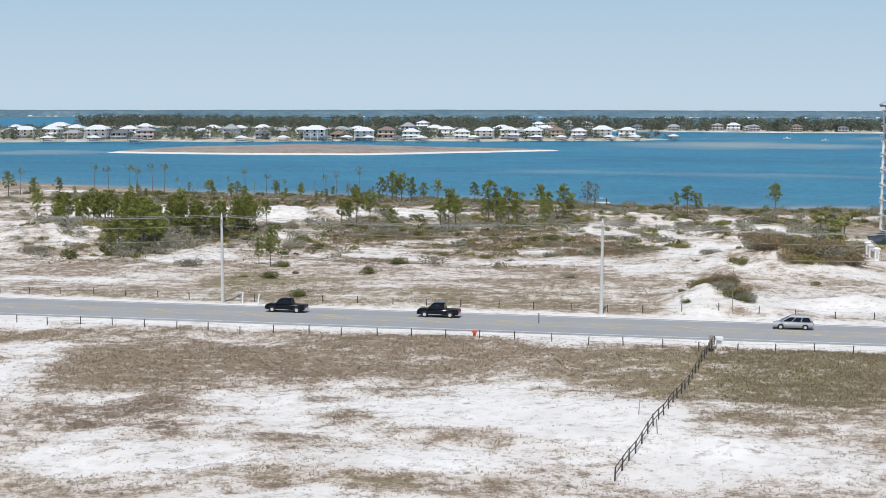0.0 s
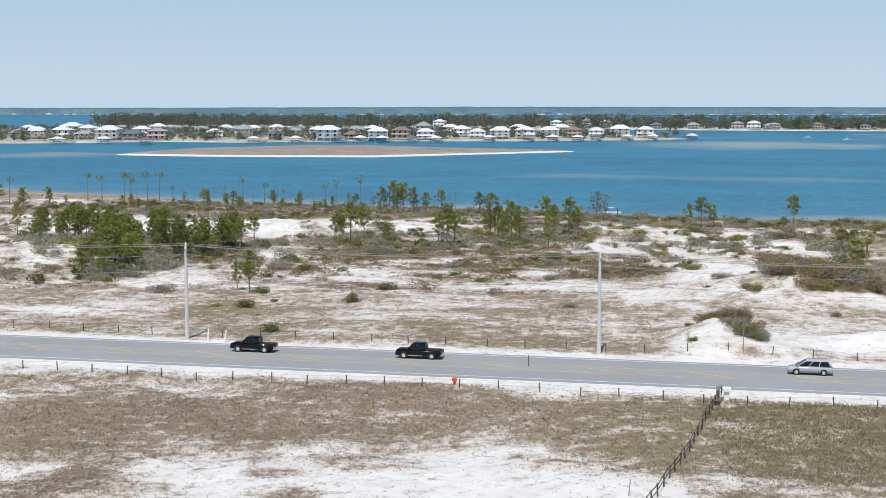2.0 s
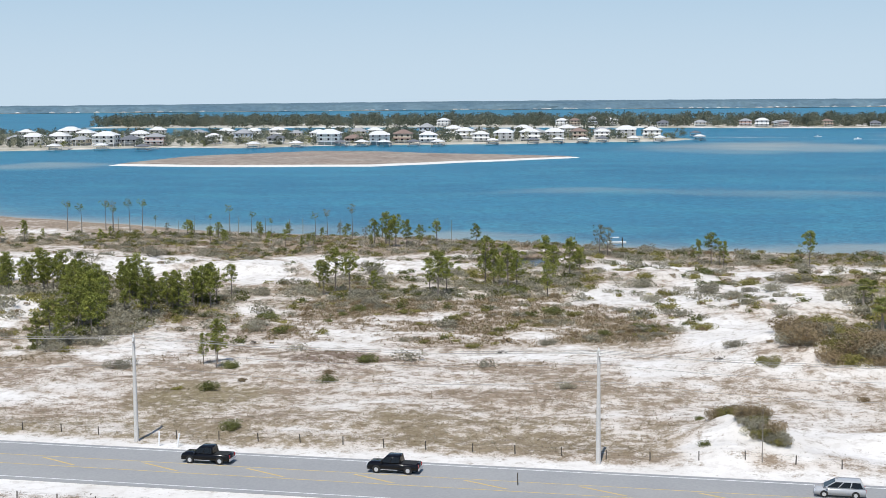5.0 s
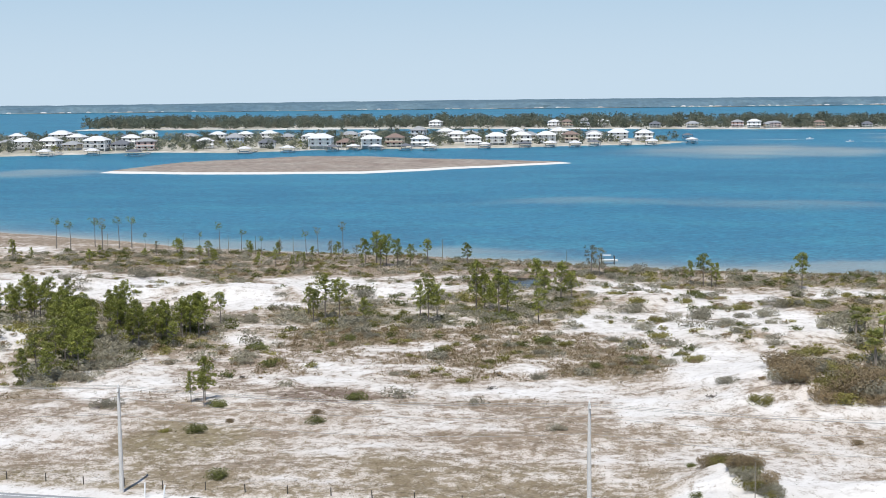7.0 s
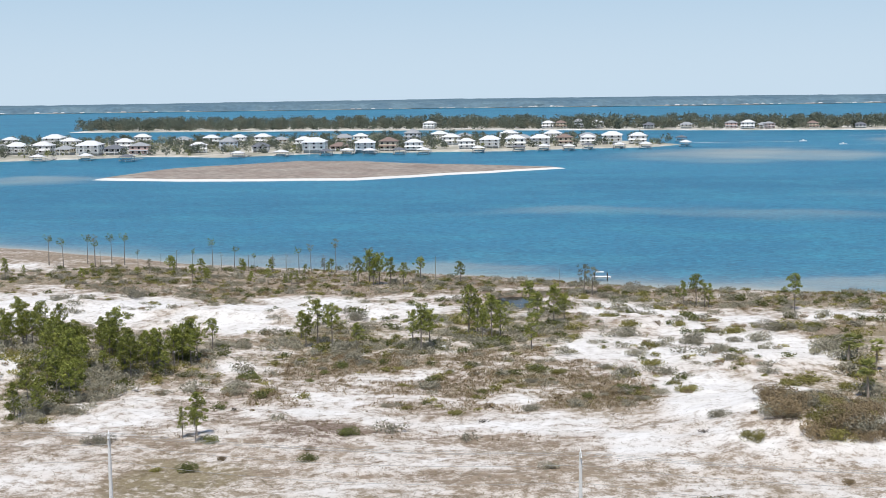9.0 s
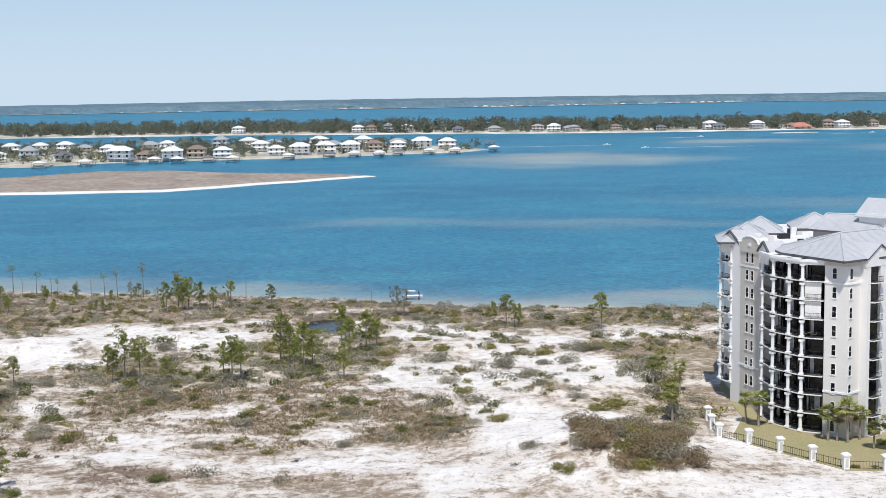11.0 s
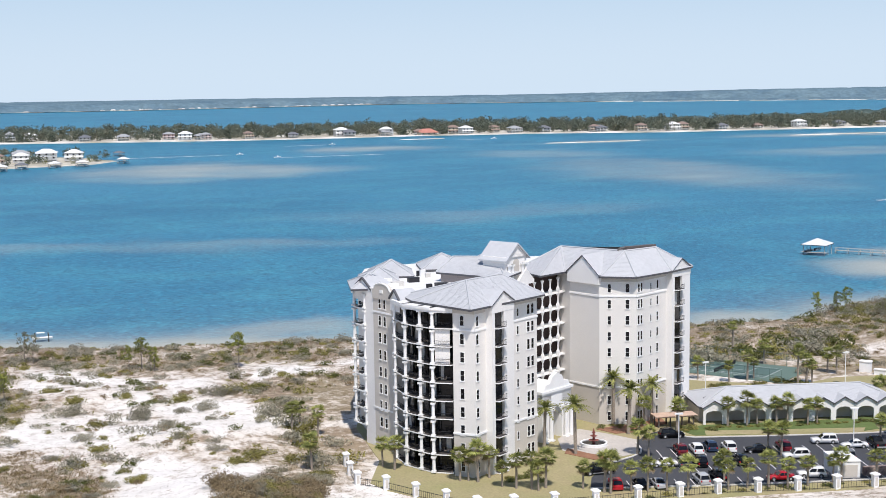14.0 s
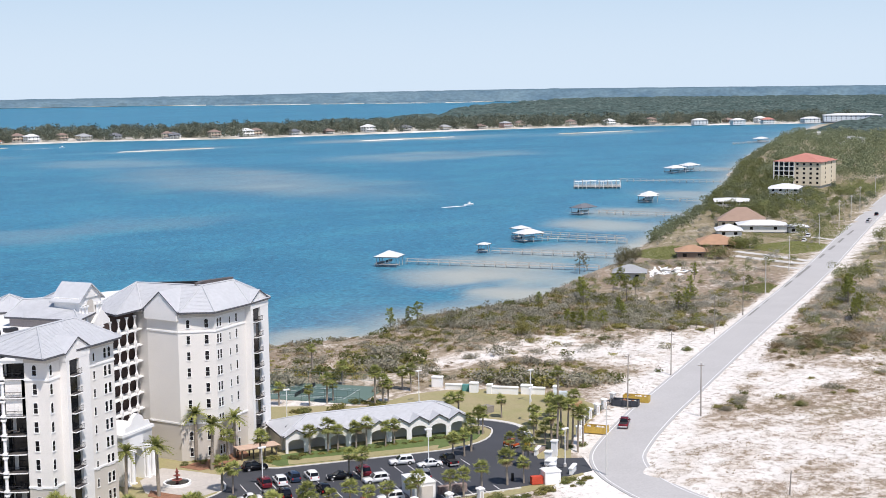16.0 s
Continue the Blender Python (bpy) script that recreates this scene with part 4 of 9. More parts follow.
# roofs
def hip(name, eave, ridge, z0, z1, thick=0.35, mat=ROOF_TILE, rows=True, parent=tower):
    """A roof over an eave ring; each eave corner climbs to the nearest point of the ridge."""
    g, n = Geo(), len(eave)
    rv = [(x, y, z1) for x, y in ridge]
    near = [min(range(len(ridge)), key=lambda i: (ridge[i][0] - x) ** 2 + (ridge[i][1] - y) ** 2) for x, y in eave]
    verts = [(x, y, z0) for x, y in eave] + rv
    faces = []
    for i in range(n):
        j = (i + 1) % n
        a, b = near[i], near[j]
        faces.append((i, j, n + a) if a == b else (i, j, n + b, n + a))
    o = part(name, g.add(verts, faces), mat, parent)
    e = Geo()
    for i in range(n):
        (ax, ay), (bx, by) = eave[i], eave[(i + 1) % n]
        e.add([(ax, ay, z0 - thick), (bx, by, z0 - thick), (bx, by, z0 + 0.01), (ax, ay, z0 + 0.01)], [(0, 1, 2, 3)])
    e.add([(x, y, z0 - thick) for x, y in eave], [tuple(range(n - 1, -1, -1))])
    part("fascia", e, ROOF_EDGE, o)
    if rows:
        # courses of tiles as thin raised strips up each slope
        c = Geo()
        for i in range(n):
            j = (i + 1) % n
            A, B, C, D = Vector(verts[i]), Vector(verts[j]), Vector(verts[n + near[j]]), Vector(verts[n + near[i]])
            up = ((D - A).length + (C - B).length) / 2
            k = int(up / 0.42)
            nrm = (B - A).cross(D - A if (D - A).length > 0 else C - A).normalized()
            if nrm.z < 0:
                nrm = -nrm
            for q in range(k):
                t0, t1 = q / k, (q + 1) / k
                p0, p1, p2, p3 = A.lerp(D, t0), B.lerp(C, t0), B.lerp(C, t1), A.lerp(D, t1)
                lift = nrm * 0.035
                c.add([tuple(p0 + lift), tuple(p1 + lift), tuple(p2 + nrm * 0.01), tuple(p3 + nrm * 0.01), tuple(p0), tuple(p1)], [(0, 1, 2, 3), (4, 5, 1, 0)])
        part("tile_course", c, mat, o)
        for i in range(n):
            a, b = Vector(verts[i]), Vector(verts[n + near[i]])
            part("hip_cap", Geo().tube(a + Vector((0, 0, 0.08)), b + Vector((0, 0, 0.1)), 0.16, 0.16, 6), mat, o)
        for a, b in zip(rv, rv[1:]):
            part("ridge_cap", Geo().tube(Vector(a) + Vector((0, 0, 0.08)), Vector(b) + Vector((0, 0, 0.08)), 0.17, 0.17, 6), mat, o)
    return o


hip("wing_roof", [(98.0, 238.4), (97.9, 231.5), (103.9, 217.9), (122.2, 228.8), (117.2, 238.6), (106.0, 243.5)], [(107, 228.4), (115.5, 233.4)], 29.95, 33.4)
hip("middle_roof", [(110.3, 254.8), (119.6, 241.8), (127, 250), (118, 263)], [(114.5, 256.5), (122.0, 252.5)], 31.4, 34.0)
part("penthouse_wall", Geo().prism([(111.2, 254.6), (119.4, 243.2), (126, 250), (118, 261.8)], TOP, 31.4), material("brown_grey_penthouse", (0.33, 0.29, 0.28), 0.9, vary=0.1), tower)
hip("wing_roof", [(137.6, 254.6), (141.1, 245.4), (146.9, 241.6), (157.2, 246.4), (164.6, 251.0), (167.5, 262.5), (150, 270), (130, 262), (130.5, 250.8)],
    [(139.8, 261.5), (148, 246.8 + 2), (156.5, 251.8)], 29.95, 34.2)
part("roof_well_wall", Geo().prism([(147.6, 249.3), (149.8, 251.4), (157.0, 252.6), (156.6, 253.6), (149.2, 252.2), (147.0, 250.0)], 32, 34.7), material("brown_roof_well", (0.14, 0.12, 0.115), 0.9), tower)


def gabled(name, cx, cy, turn, w, d, z0, z1, front=True):
    """A small roof with a gable wall at its front, its ridge running back."""
    m = pose(cx, cy, 0, 0, 0, turn)
    g = Geo()
    g.m = m
    g.add([(-w / 2, 0, z0), (0, 0, z1), (w / 2, 0, z0), (-w / 2, d, z0), (0, d - w * 0.3, z1), (w / 2, d, z0)], [(0, 1, 4, 3), (1, 2, 5, 4), (3, 4, 5)])
    o = part(name, g, ROOF_TILE, tower)
    e = Geo()
    e.m = m
    for s in (-1, 1):
        e.add([(s * w / 2, -0.1, z0 - 0.25), (0, -0.1, z1 - 0.2), (0, -0.1, z1 + 0.1), (s * w / 2, -0.1, z0 + 0.1), (s * w / 2, 0.3, z0 - 0.25), (0, 0.3, z1 - 0.2), (0, 0.3, z1 + 0.1), (s * w / 2, 0.3, z0 + 0.1)],
              [(0, 1, 2, 3), (7, 6, 5, 4), (3, 2, 6, 7), (0, 4, 5, 1)])
    part("verge", e, ROOF_EDGE, o)
    if front:
        f = Geo()
        f.m = m
        f.add([(-w / 2 + 0.2, 0.25, z0 - 2.2), (w / 2 - 0.2, 0.25, z0 - 2.2), (w / 2 - 0.2, 0.25, z0), (0, 0.25, z1 - 0.15), (-w / 2 + 0.2, 0.25, z0)], [(0, 1, 2, 3, 4)])
        part("gable_wall", f, STUCCO, o)
    return o


m, n = face(P["B0"], P["B1"])
gable_front(m, -0.1, n + 0.3, -0.6, TOP - 1.2, TOP + 0.8, 33.7, 8.0)
gabled("gable_roof", 96.2, 237.0, -80, 4.2, 5, 29.5, 31.3)
gabled("gable_roof", 94.2, 251.0, -70, 6.0, 6, 29.7, 31.8)
hip("turret_roof", [(91.8, 250.0), (98.5, 248.5), (101.5, 258.0), (94.0, 260.5)], [(96.5, 254.0)], 29.8, 32.0)
hip("turret_roof", [(95.5, 257.5), (103.0, 255.5), (105.5, 264.0), (98.0, 267.0)], [(100.5, 261.0)], 29.9, 32.2)
hip("turret_roof", [(99.5, 264.0), (108.0, 261.5), (110.5, 271.0), (102.0, 274.0)], [(105.0, 267.5)], 29.9, 32.6)
hip("turret_roof", [(112.0, 269.0), (121.5, 267.0), (124.0, 276.0), (114.0, 279.0)], [(117.5, 272.5)], 30.0, 32.7)
hip("turret_roof", [(124.5, 270.0), (132.5, 269.0), (134.0, 278.0), (126.0, 279.0)], [(128.5, 273.5)], 30.0, 32.4)
# arched parapet over the grey wall
m, n = face(P["D1"], P["D2"])
g = Geo()
g.m = m
arc = [(0, TOP - 1), (n, TOP - 1), (n, TOP + 0.7)] + [(n / 2 + (n / 2 - 0.6) * math.cos(t), TOP + 0.9 + 1.1 * math.sin(t)) for t in (math.pi * i / 10 for i in range(11))] + [(0, TOP + 0.7)]
k = len(arc)
g.add([(x, -0.2, z) for x, z in arc] + [(x, 0.5, z) for x, z in arc], [tuple(range(k)), tuple(range(2 * k - 1, k - 1, -1))] + [(i, k + i, k + (i + 1) % k, (i + 1) % k) for i in range(k)])
part("arched_parapet", g, STUCCO_GREY, tower)
g = Geo()
g.m = m
for i in range(2, k - 1):
    g.tube((arc[i][0], -0.15, arc[i][1]), (arc[i + 1][0], -0.15, arc[i + 1][1]), 0.17, 0.17, 6)
part("coping", g, TRIM, tower)
g = Geo()
g.m = m
g.box(0.02, -0.05, 7.6, n - 0.02, 0.02, TOP - 0.5)
part("grey_panel", g, STUCCO_GREY, tower)
g = Geo()
g.m = m
g.box(n / 2 - 0.5, -0.3, TOP + 0.2, n / 2 + 0.5, -0.1, TOP + 0.75)
part("niche", g, TRIM, tower)
# clutter on the flat roof
for i in range(16):
    x, y, s = RNG.uniform(99, 112), RNG.uniform(245, 268), RNG.uniform(0.5, 1.3)
    part("roof_unit", Geo().box(x - s, y - s * 0.6, TOP + 0.1, x + s, y + s * 0.6, TOP + RNG.uniform(0.6, 1.6)), (MEMBRANE, CONCRETE, IRON)[i % 3], tower)
# the bell gable over the entrance court
bell = pose(124.2, 247.6, 0, 0, 0, 32)
g = Geo()
g.m = bell
g.box(-3.4, 0, TOP - 0.2, 3.4, 5.5, 34.7)
part("bell_block", g, STUCCO, tower)
g = Geo()
g.m = bell
g.add([(-3.5, -0.2, 34.5), (3.5, -0.2, 34.5), (0, -0.2, 37.1), (-3.5, 5.6, 34.5), (3.5, 5.6, 34.5), (0, 5.6, 37.1)], [(0, 1, 2), (5, 4, 3)])
part("bell_gable", g, STUCCO, tower)
g = Geo()
g.m = bell
for s in (-1, 1):
    g.add([(s * 4.0, -0.6, 34.05), (0, -0.6, 37.25), (0, 6.2, 37.25), (s * 4.0, 6.2, 34.05), (s * 4.0, -0.6, 33.8), (0, -0.6, 36.95), (0, 6.2, 36.95), (s * 4.0, 6.2, 33.8)],
          [(0, 1, 2, 3), (7, 6, 5, 4), (0, 4, 5, 1), (3, 2, 6, 7), (0, 3, 7, 4)])
part("bell_roof", g, ROOF_TILE, tower)
g = Geo()
g.m = bell
pts = [(-1.0, 29.4), (1.0, 29.4)] + [(1.0 * math.cos(t), 33.2 + 1.0 * math.sin(t)) for t in (math.pi * i / 8 for i in range(9))]
g.add([(x, -0.02, z) for x, z in pts], [tuple(range(len(pts)))])
part("arched_niche", g, STUCCO_GREY, tower)
for x in (-2.7, -1.7, 1.7, 2.7):
    g = Geo()
    g.m = bell
    column_shaft(g, x, -0.35, TOP - 1, 33.2, 0.32)
    part("bell_column", g, TRIM, tower)

# the entrance portico
port = face((125.0, 237.2), (133.2, 241.8))[0]
g = Geo()
g.m = port
for x0, x1 in ((0.2, 2.9), (6.4, 9.2)):
    g.box(x0, 0, -0.5, x1, 8, 9.0)
g.box(0.2, 0.0, 6.6, 9.2, 8, 9.6)
g.box(-0.2, -0.3, 9.4, 9.6, 8.2, 9.9)
part("portico_wall", g, TRIM, tower, "white entrance portico with an arch")
g = Geo()
g.m = port
pts = [(2.9, 4.6)] + [(4.65 - 1.75 * math.cos(t), 4.6 + 1.75 * math.sin(t)) for t in (math.pi * i / 8 for i in range(9))] + [(6.4, 4.6), (6.4, 6.7), (2.9, 6.7)]
g.add([(x, 0.05, z) for x, z in pts], [tuple(range(len(pts)))])
part("arch_panel", g, TRIM, tower)
g = Geo()
g.m = port
pts = [(0.6, 9.9), (8.8, 9.9), (8.2, 11.0), (6.8, 11.2), (6.2, 12.3), (4.7, 13.0), (3.2, 12.3), (2.6, 11.2), (1.2, 11.0)]
k = len(pts)
g.add([(x, -0.1, z) for x, z in pts] + [(x, 0.7, z) for x, z in pts], [tuple(range(k)), tuple(range(2 * k - 1, k - 1, -1))] + [(i, k + i, k + (i + 1) % k, (i + 1) % k) for i in range(k)])
part("pediment", g, TRIM, tower)
for x in (0.6, 2.4, 6.9, 8.7):
    g = Geo()
    g.m = port
    column_shaft(g, x, -0.5, 0, 6.4, 0.4)
    part("portico_column", g, TRIM, tower)
g = Geo()
g.m = port
g.box(3.0, 7.0, 0, 6.3, 7.2, 6.0)
part("entrance_door", g, GLASS_DARK, tower)

# ---- plants ----
def foliage(name, colour, second, rough=0.7, through_leaf=0.4):
    """Leaves that differ from leaf to leaf and from plant to plant."""
    m = bpy.data.materials.new(name)
    m.use_nodes = True
    n, l = m.node_tree.nodes, m.node_tree.links
    p = n["Principled BSDF"]
    p.inputs["Roughness"].default_value, p.inputs["Specular IOR Level"].default_value = rough, 0.25
    g, o = n.new("ShaderNodeNewGeometry"), n.new("ShaderNodeObjectInfo")
    mx = n.new("ShaderNodeMix")
    mx.data_type = "RGBA"
    mx.inputs[6].default_value, mx.inputs[7].default_value = (*colour, 1), (*second, 1)
    l.new(g.outputs["Random Per Island"], mx.inputs[0])
    h = n.new("ShaderNodeHueSaturation")
    r = n.new("ShaderNodeMapRange")
    r.inputs["To Min"].default_value, r.inputs["To Max"].default_value = 0.75, 1.3
    l.new(o.outputs["Random"], r.inputs["Value"])
    l.new(r.outputs[0], h.inputs["Value"]), l.new(mx.outputs[2], h.inputs["Color"]), l.new(h.outputs[0], p.inputs["Base Color"])
    back, both = n.new("ShaderNodeBsdfTranslucent"), n.new("ShaderNodeMixShader")
    both.inputs[0].default_value = through_leaf
    l.new(h.outputs[0], back.inputs["Color"]), l.new(p.outputs[0], both.inputs[1]), l.new(back.outputs[0], both.inputs[2])
    l.new(both.outputs[0], n["Material Output"].inputs["Surface"])
    return m


PINE_LEAF = foliage("pine_needles", (0.07, 0.095, 0.02), (0.36, 0.37, 0.085), 0.6, 0.22)
PINE_GREY = foliage("thin_grey_pine_needles", (0.17, 0.18, 0.09), (0.29, 0.25, 0.17))
OLIVE_LEAF = foliage("olive_scrub_leaves", (0.19, 0.175, 0.055), (0.37, 0.335, 0.115))
GREEN_LEAF = foliage("green_scrub_leaves", (0.10, 0.12, 0.038), (0.27, 0.275, 0.095))
GREY_TWIG = foliage("grey_bare_twigs", (0.275, 0.255, 0.19), (0.41, 0.385, 0.295))
# lane scrub: bare pale wood, with some distance haze in the colour
PALE_TWIG = foliage("pale_grey_twigs", (0.285, 0.27, 0.215), (0.46, 0.44, 0.365))
BROWN_TWIG = foliage("brown_heath_twigs", (0.23, 0.17, 0.10), (0.35, 0.275, 0.165))
DRY_GRASS = foliage("dry_tan_grass", (0.31, 0.23, 0.17), (0.42, 0.33, 0.25))
OLIVE_GRASS = foliage("dull_olive_grass", (0.27, 0.23, 0.135), (0.40, 0.34, 0.21))
PALM_LEAF = foliage("palm_fronds", (0.15, 0.18, 0.05), (0.49, 0.49, 0.17))
PALM_DEAD = foliage("dead_palm_fronds", (0.25, 0.19, 0.11), (0.34, 0.27, 0.17))
BARK = material("grey_brown_bark", (0.22, 0.19, 0.165), 0.95, vary=0.25, scale=1.2)
PALM_BARK = material("palm_bark", (0.33, 0.28, 0.23), 0.95, vary=0.2, scale=2.0)


def tri_mesh(name, v, mat):
    """A mesh of loose leaves: every three points are one."""
    v = np.asarray(v, dtype=np.float32).reshape(-1, 3)
    me = bpy.data.meshes.new(name)
    n = len(v)
    me.vertices.add(n), me.loops.add(n), me.polygons.add(n // 3)
    me.vertices.foreach_set("co", v.ravel())
    me.loops.foreach_set("vertex_index", np.arange(n, dtype=np.int32))
    me.polygons.foreach_set("loop_start", np.arange(0, n, 3, dtype=np.int32))
    me.update(calc_edges=True)
    me.materials.append(mat)
    return me


def clad(rng, centre, radii, n, size, loose=0.55, slim=0.5):
    """Leaves that lie like shingles on a rounded clump, with some standing off it."""
    u = rng.normal(size=(n, 3))
    u /= np.linalg.norm(u, axis=1, keepdims=True)
    radii = np.asarray(radii, dtype=float)
    c = np.asarray(centre) + u * radii * (rng.uniform(0.45, 1.08, (n, 1)) ** 0.6)
    nrm = u / radii
    nrm = nrm / np.linalg.norm(nrm, axis=1, keepdims=True) + loose * rng.normal(size=(n, 3))
    nrm /= np.linalg.norm(nrm, axis=1, keepdims=True)
    d = np.cross(nrm, rng.normal(size=(n, 3)))
    d /= np.linalg.norm(d, axis=1, keepdims=True)
    t = np.cross(nrm, d)
    L = size * rng.uniform(0.6, 1.4, (n, 1))
    return np.stack([c - t * L * slim - d * L * 0.5, c + t * L * slim - d * L * 0.5, c + d * L], 1).reshape(-1, 3)


def pine(seed, h, bare=0.3, spread=0.24, clumps=34, leaf=PINE_LEAF, dense=30, name="pine_tree", label="", flat_top=False):
    rng = np.random.default_rng(seed)
    t = thing(name, pose(0, 0, 0), label, "tree", "pines on the dunes")
    g = Geo()
    bend = rng.uniform(-0.05, 0.05, 2) * h
    axis_at = lambda q: Vector((bend[0] * q * q, bend[1] * q * q, h * q))
    for i in range(6):
        a, b = i / 6, (i + 1) / 6
        g.tube(axis_at(a), axis_at(b), h * 0.018 * (1.1 - a), h * 0.018 * (1.1 - b), 6)
    pts, side = [], rng.uniform(0, 6.283)
    for k in range(clumps):
        q = bare + (1 - bare) * (k + rng.uniform(0, 1)) / clumps
        f = (q - bare) / (1 - bare)
        env = 0.22 + 0.8 * math.sin(math.pi * min(1.0, 0.3 + 0.66 * f)) if not flat_top else 0.5 + 0.5 * f
        an = k * 2.4 + rng.uniform(-0.7, 0.7)
        reach = h * spread * env * rng.uniform(0.25, 1.25) * (1 + 0.35 * math.cos(an - side))
        base = axis_at(q - 0.06)
        tip = axis_at(q) + Vector((math.cos(an) * reach, math.sin(an) * reach, reach * rng.uniform(0.05, 0.45)))
        if k % 2 == 0:
            g.tube(base, tip, h * 0.006, h * 0.002, 4)
        r = h * rng.uniform(0.045, 0.085)
        pts.append(clad(rng, np.array(tip), (r, r, r * 0.7), dense, h * 0.03, 0.65, 0.34))
    part("trunk", g, BARK, t)
    ob = new("crown", tri_mesh("crown", np.concatenate(pts), leaf))
    ob.parent = t
    return t


def shrub(seed, r, h, n, leaf, size, label, name="shrub", twig=True, group="scrub on the dunes"):
    rng = np.random.default_rng(seed)
    t = thing(name, pose(0, 0, 0), label, "shrub", group)
    lobes = [(rng.uniform(-0.6, 0.6) * r, rng.uniform(-0.6, 0.6) * r, rng.uniform(0.3, 0.75) * h, rng.uniform(0.35, 0.6) * r) for _ in range(9)]
    pts = []
    for x, y, z, q in lobes:
        pts.append(clad(rng, (x, y, z * 0.75), (q, q, max(0.3, q * (0.5 * h / r + 0.2))), n // 9, size * 1.25, 0.5, 0.42))
    c = np.concatenate(pts)
    c[:, 2] = np.clip(c[:, 2], 0.02, None)
    ob = new("foliage", tri_mesh("foliage", c, leaf))
    ob.parent = t
    if twig:
        g = Geo()
        for x, y, z, q in lobes:
            g.tube((x * 0.3, y * 0.3, -0.2), (x, y, z), 0.05, 0.02, 4)
        part("stem", g, BARK, t)
    return t


def palm(seed, h, fronds=44, reach=1.5, feather=False, name="palm_tree", label=""):
    rng = np.random.default_rng(seed)
    t = thing(name, pose(0, 0, 0), label, "palm", "palms round the tower")
    g = Geo()
    lean = rng.uniform(-0.04, 0.04, 2) * h
    r = 0.2 if not feather else 0.3
    for i in range(5):
        a, b = i / 5, (i + 1) / 5
        g.tube((lean[0] * a, lean[1] * a, h * a - 0.2 * (i == 0)), (lean[0] * b, lean[1] * b, h * b), r * (1.15 - 0.25 * a), r * (1.15 - 0.25 * b), 8)
    part("trunk", g, PALM_BARK, t)
    top = np.array([lean[0], lean[1], h])
    tris, dead = [], []
    for k in range(fronds):
        an = k * 2.399 + rng.uniform(-0.2, 0.2)
        el = math.asin(rng.uniform(-0.8, 0.97))
        if el < -0.72 and not feather:
            out = dead
        else:
            out = tris
        if feather:
            el = rng.uniform(-0.35, 1.25)
        L = reach * rng.uniform(0.75, 1.12)
        di = np.array([math.cos(an) * math.cos(el), math.sin(an) * math.cos(el), math.sin(el)])
        side = np.array([-math.sin(an), math.cos(an), 0.0])
        if feather:
            prev = top
            for s in range(1, 9):
                q = s / 8
                p = top + di * L * q + np.array([0, 0, -0.42 * L * q * q])
                w = 0.17 * L * math.sin(math.pi * min(1, 0.15 + q * 0.85)) ** 0.7
                for sg in (-1, 1):
                    out.append([prev, p, (prev + p) / 2 + side * sg * w + di * 0.3 - np.array([0, 0, 0.05 * L])])
                prev = p
        else:
            stem = top + di * L * 0.55
            for s in range(-4, 5):
                a = s * 0.33
                v = di * math.cos(a) + side * math.sin(a)
                tip = stem + v * L * 0.62 - np.array([0, 0, 0.05 * L * (1 + abs(s) * 0.25)])
                w = np.cross(v, np.cross(di, side)) * 0.075 * L
                out.append([stem + v * 0.08 * L - w, stem + v * 0.08 * L + w, tip])
            out.append([top - side * 0.03, top + side * 0.03, stem])
    ob = new("fronds", tri_mesh("fronds", np.array(tris).reshape(-1, 3), PALM_LEAF))
    ob.parent = t
    if dead:
        ob = new("dead_fronds", tri_mesh("dead_fronds", np.array(dead).reshape(-1, 3), PALM_DEAD))
        ob.parent = t
    return t


def grove(makers, places, rng, group=None, scale=(0.85, 1.2), sink=0.1, fit=None):
    """Copies of the made plants at the places; the first of each kind takes a place of its own."""
    used = set()
    for i, pl in enumerate(places):
        x, y = pl[0], pl[1]
        k = rng.randrange(len(makers))
        s = rng.uniform(*scale) if len(pl) < 3 else pl[2]
        m = pose(x, y, gz(x, y) - sink, 0, 0, rng.uniform(0, 360)) @ Matrix.Diagonal((s, s, s * rng.uniform(0.92, 1.08), 1))
        if k not in used:
            used.add(k)
            makers[k].matrix_basis = m
        else:
            o = copy_thing(makers[k], m)
            o.matrix_basis = m
    for k, o in enumerate(makers):
        if k not in used:
            x, y = places[k % len(places)][:2]
            o.matrix_basis = pose(x + 2.5, y + 1.5, gz(x + 2.5, y + 1.5) - sink)



# ---- the tower's grounds: lawns, car park, garage, boundary wall ----
LAWN = material("tan_winter_lawn", (0.36, 0.30, 0.17), 0.95, vary=0.12, scale=0.15, fine=2.5, tint=(0.30, 0.28, 0.13), bump=0.3)
GREEN_LAWN = material("green_lawn", (0.12, 0.17, 0.05), 0.95, vary=0.2, scale=0.3, fine=4, bump=0.3)
MULCH = material("red_brown_mulch", (0.30, 0.15, 0.09), 0.95, vary=0.2, scale=0.6, fine=5)
PAVERS = material("pale_pavers", (0.52, 0.48, 0.44), 0.9, vary=0.1, scale=0.3, fine=3)
KERB = material("concrete_kerb", (0.66, 0.64, 0.60), 0.9, vary=0.08, scale=0.7)


def sheet(name, poly, z, mat, label, category, thick=0.3):
    return tagged(part(name, Geo().prism(poly, z - thick, z), mat, kind="structure", label=label), category=category)


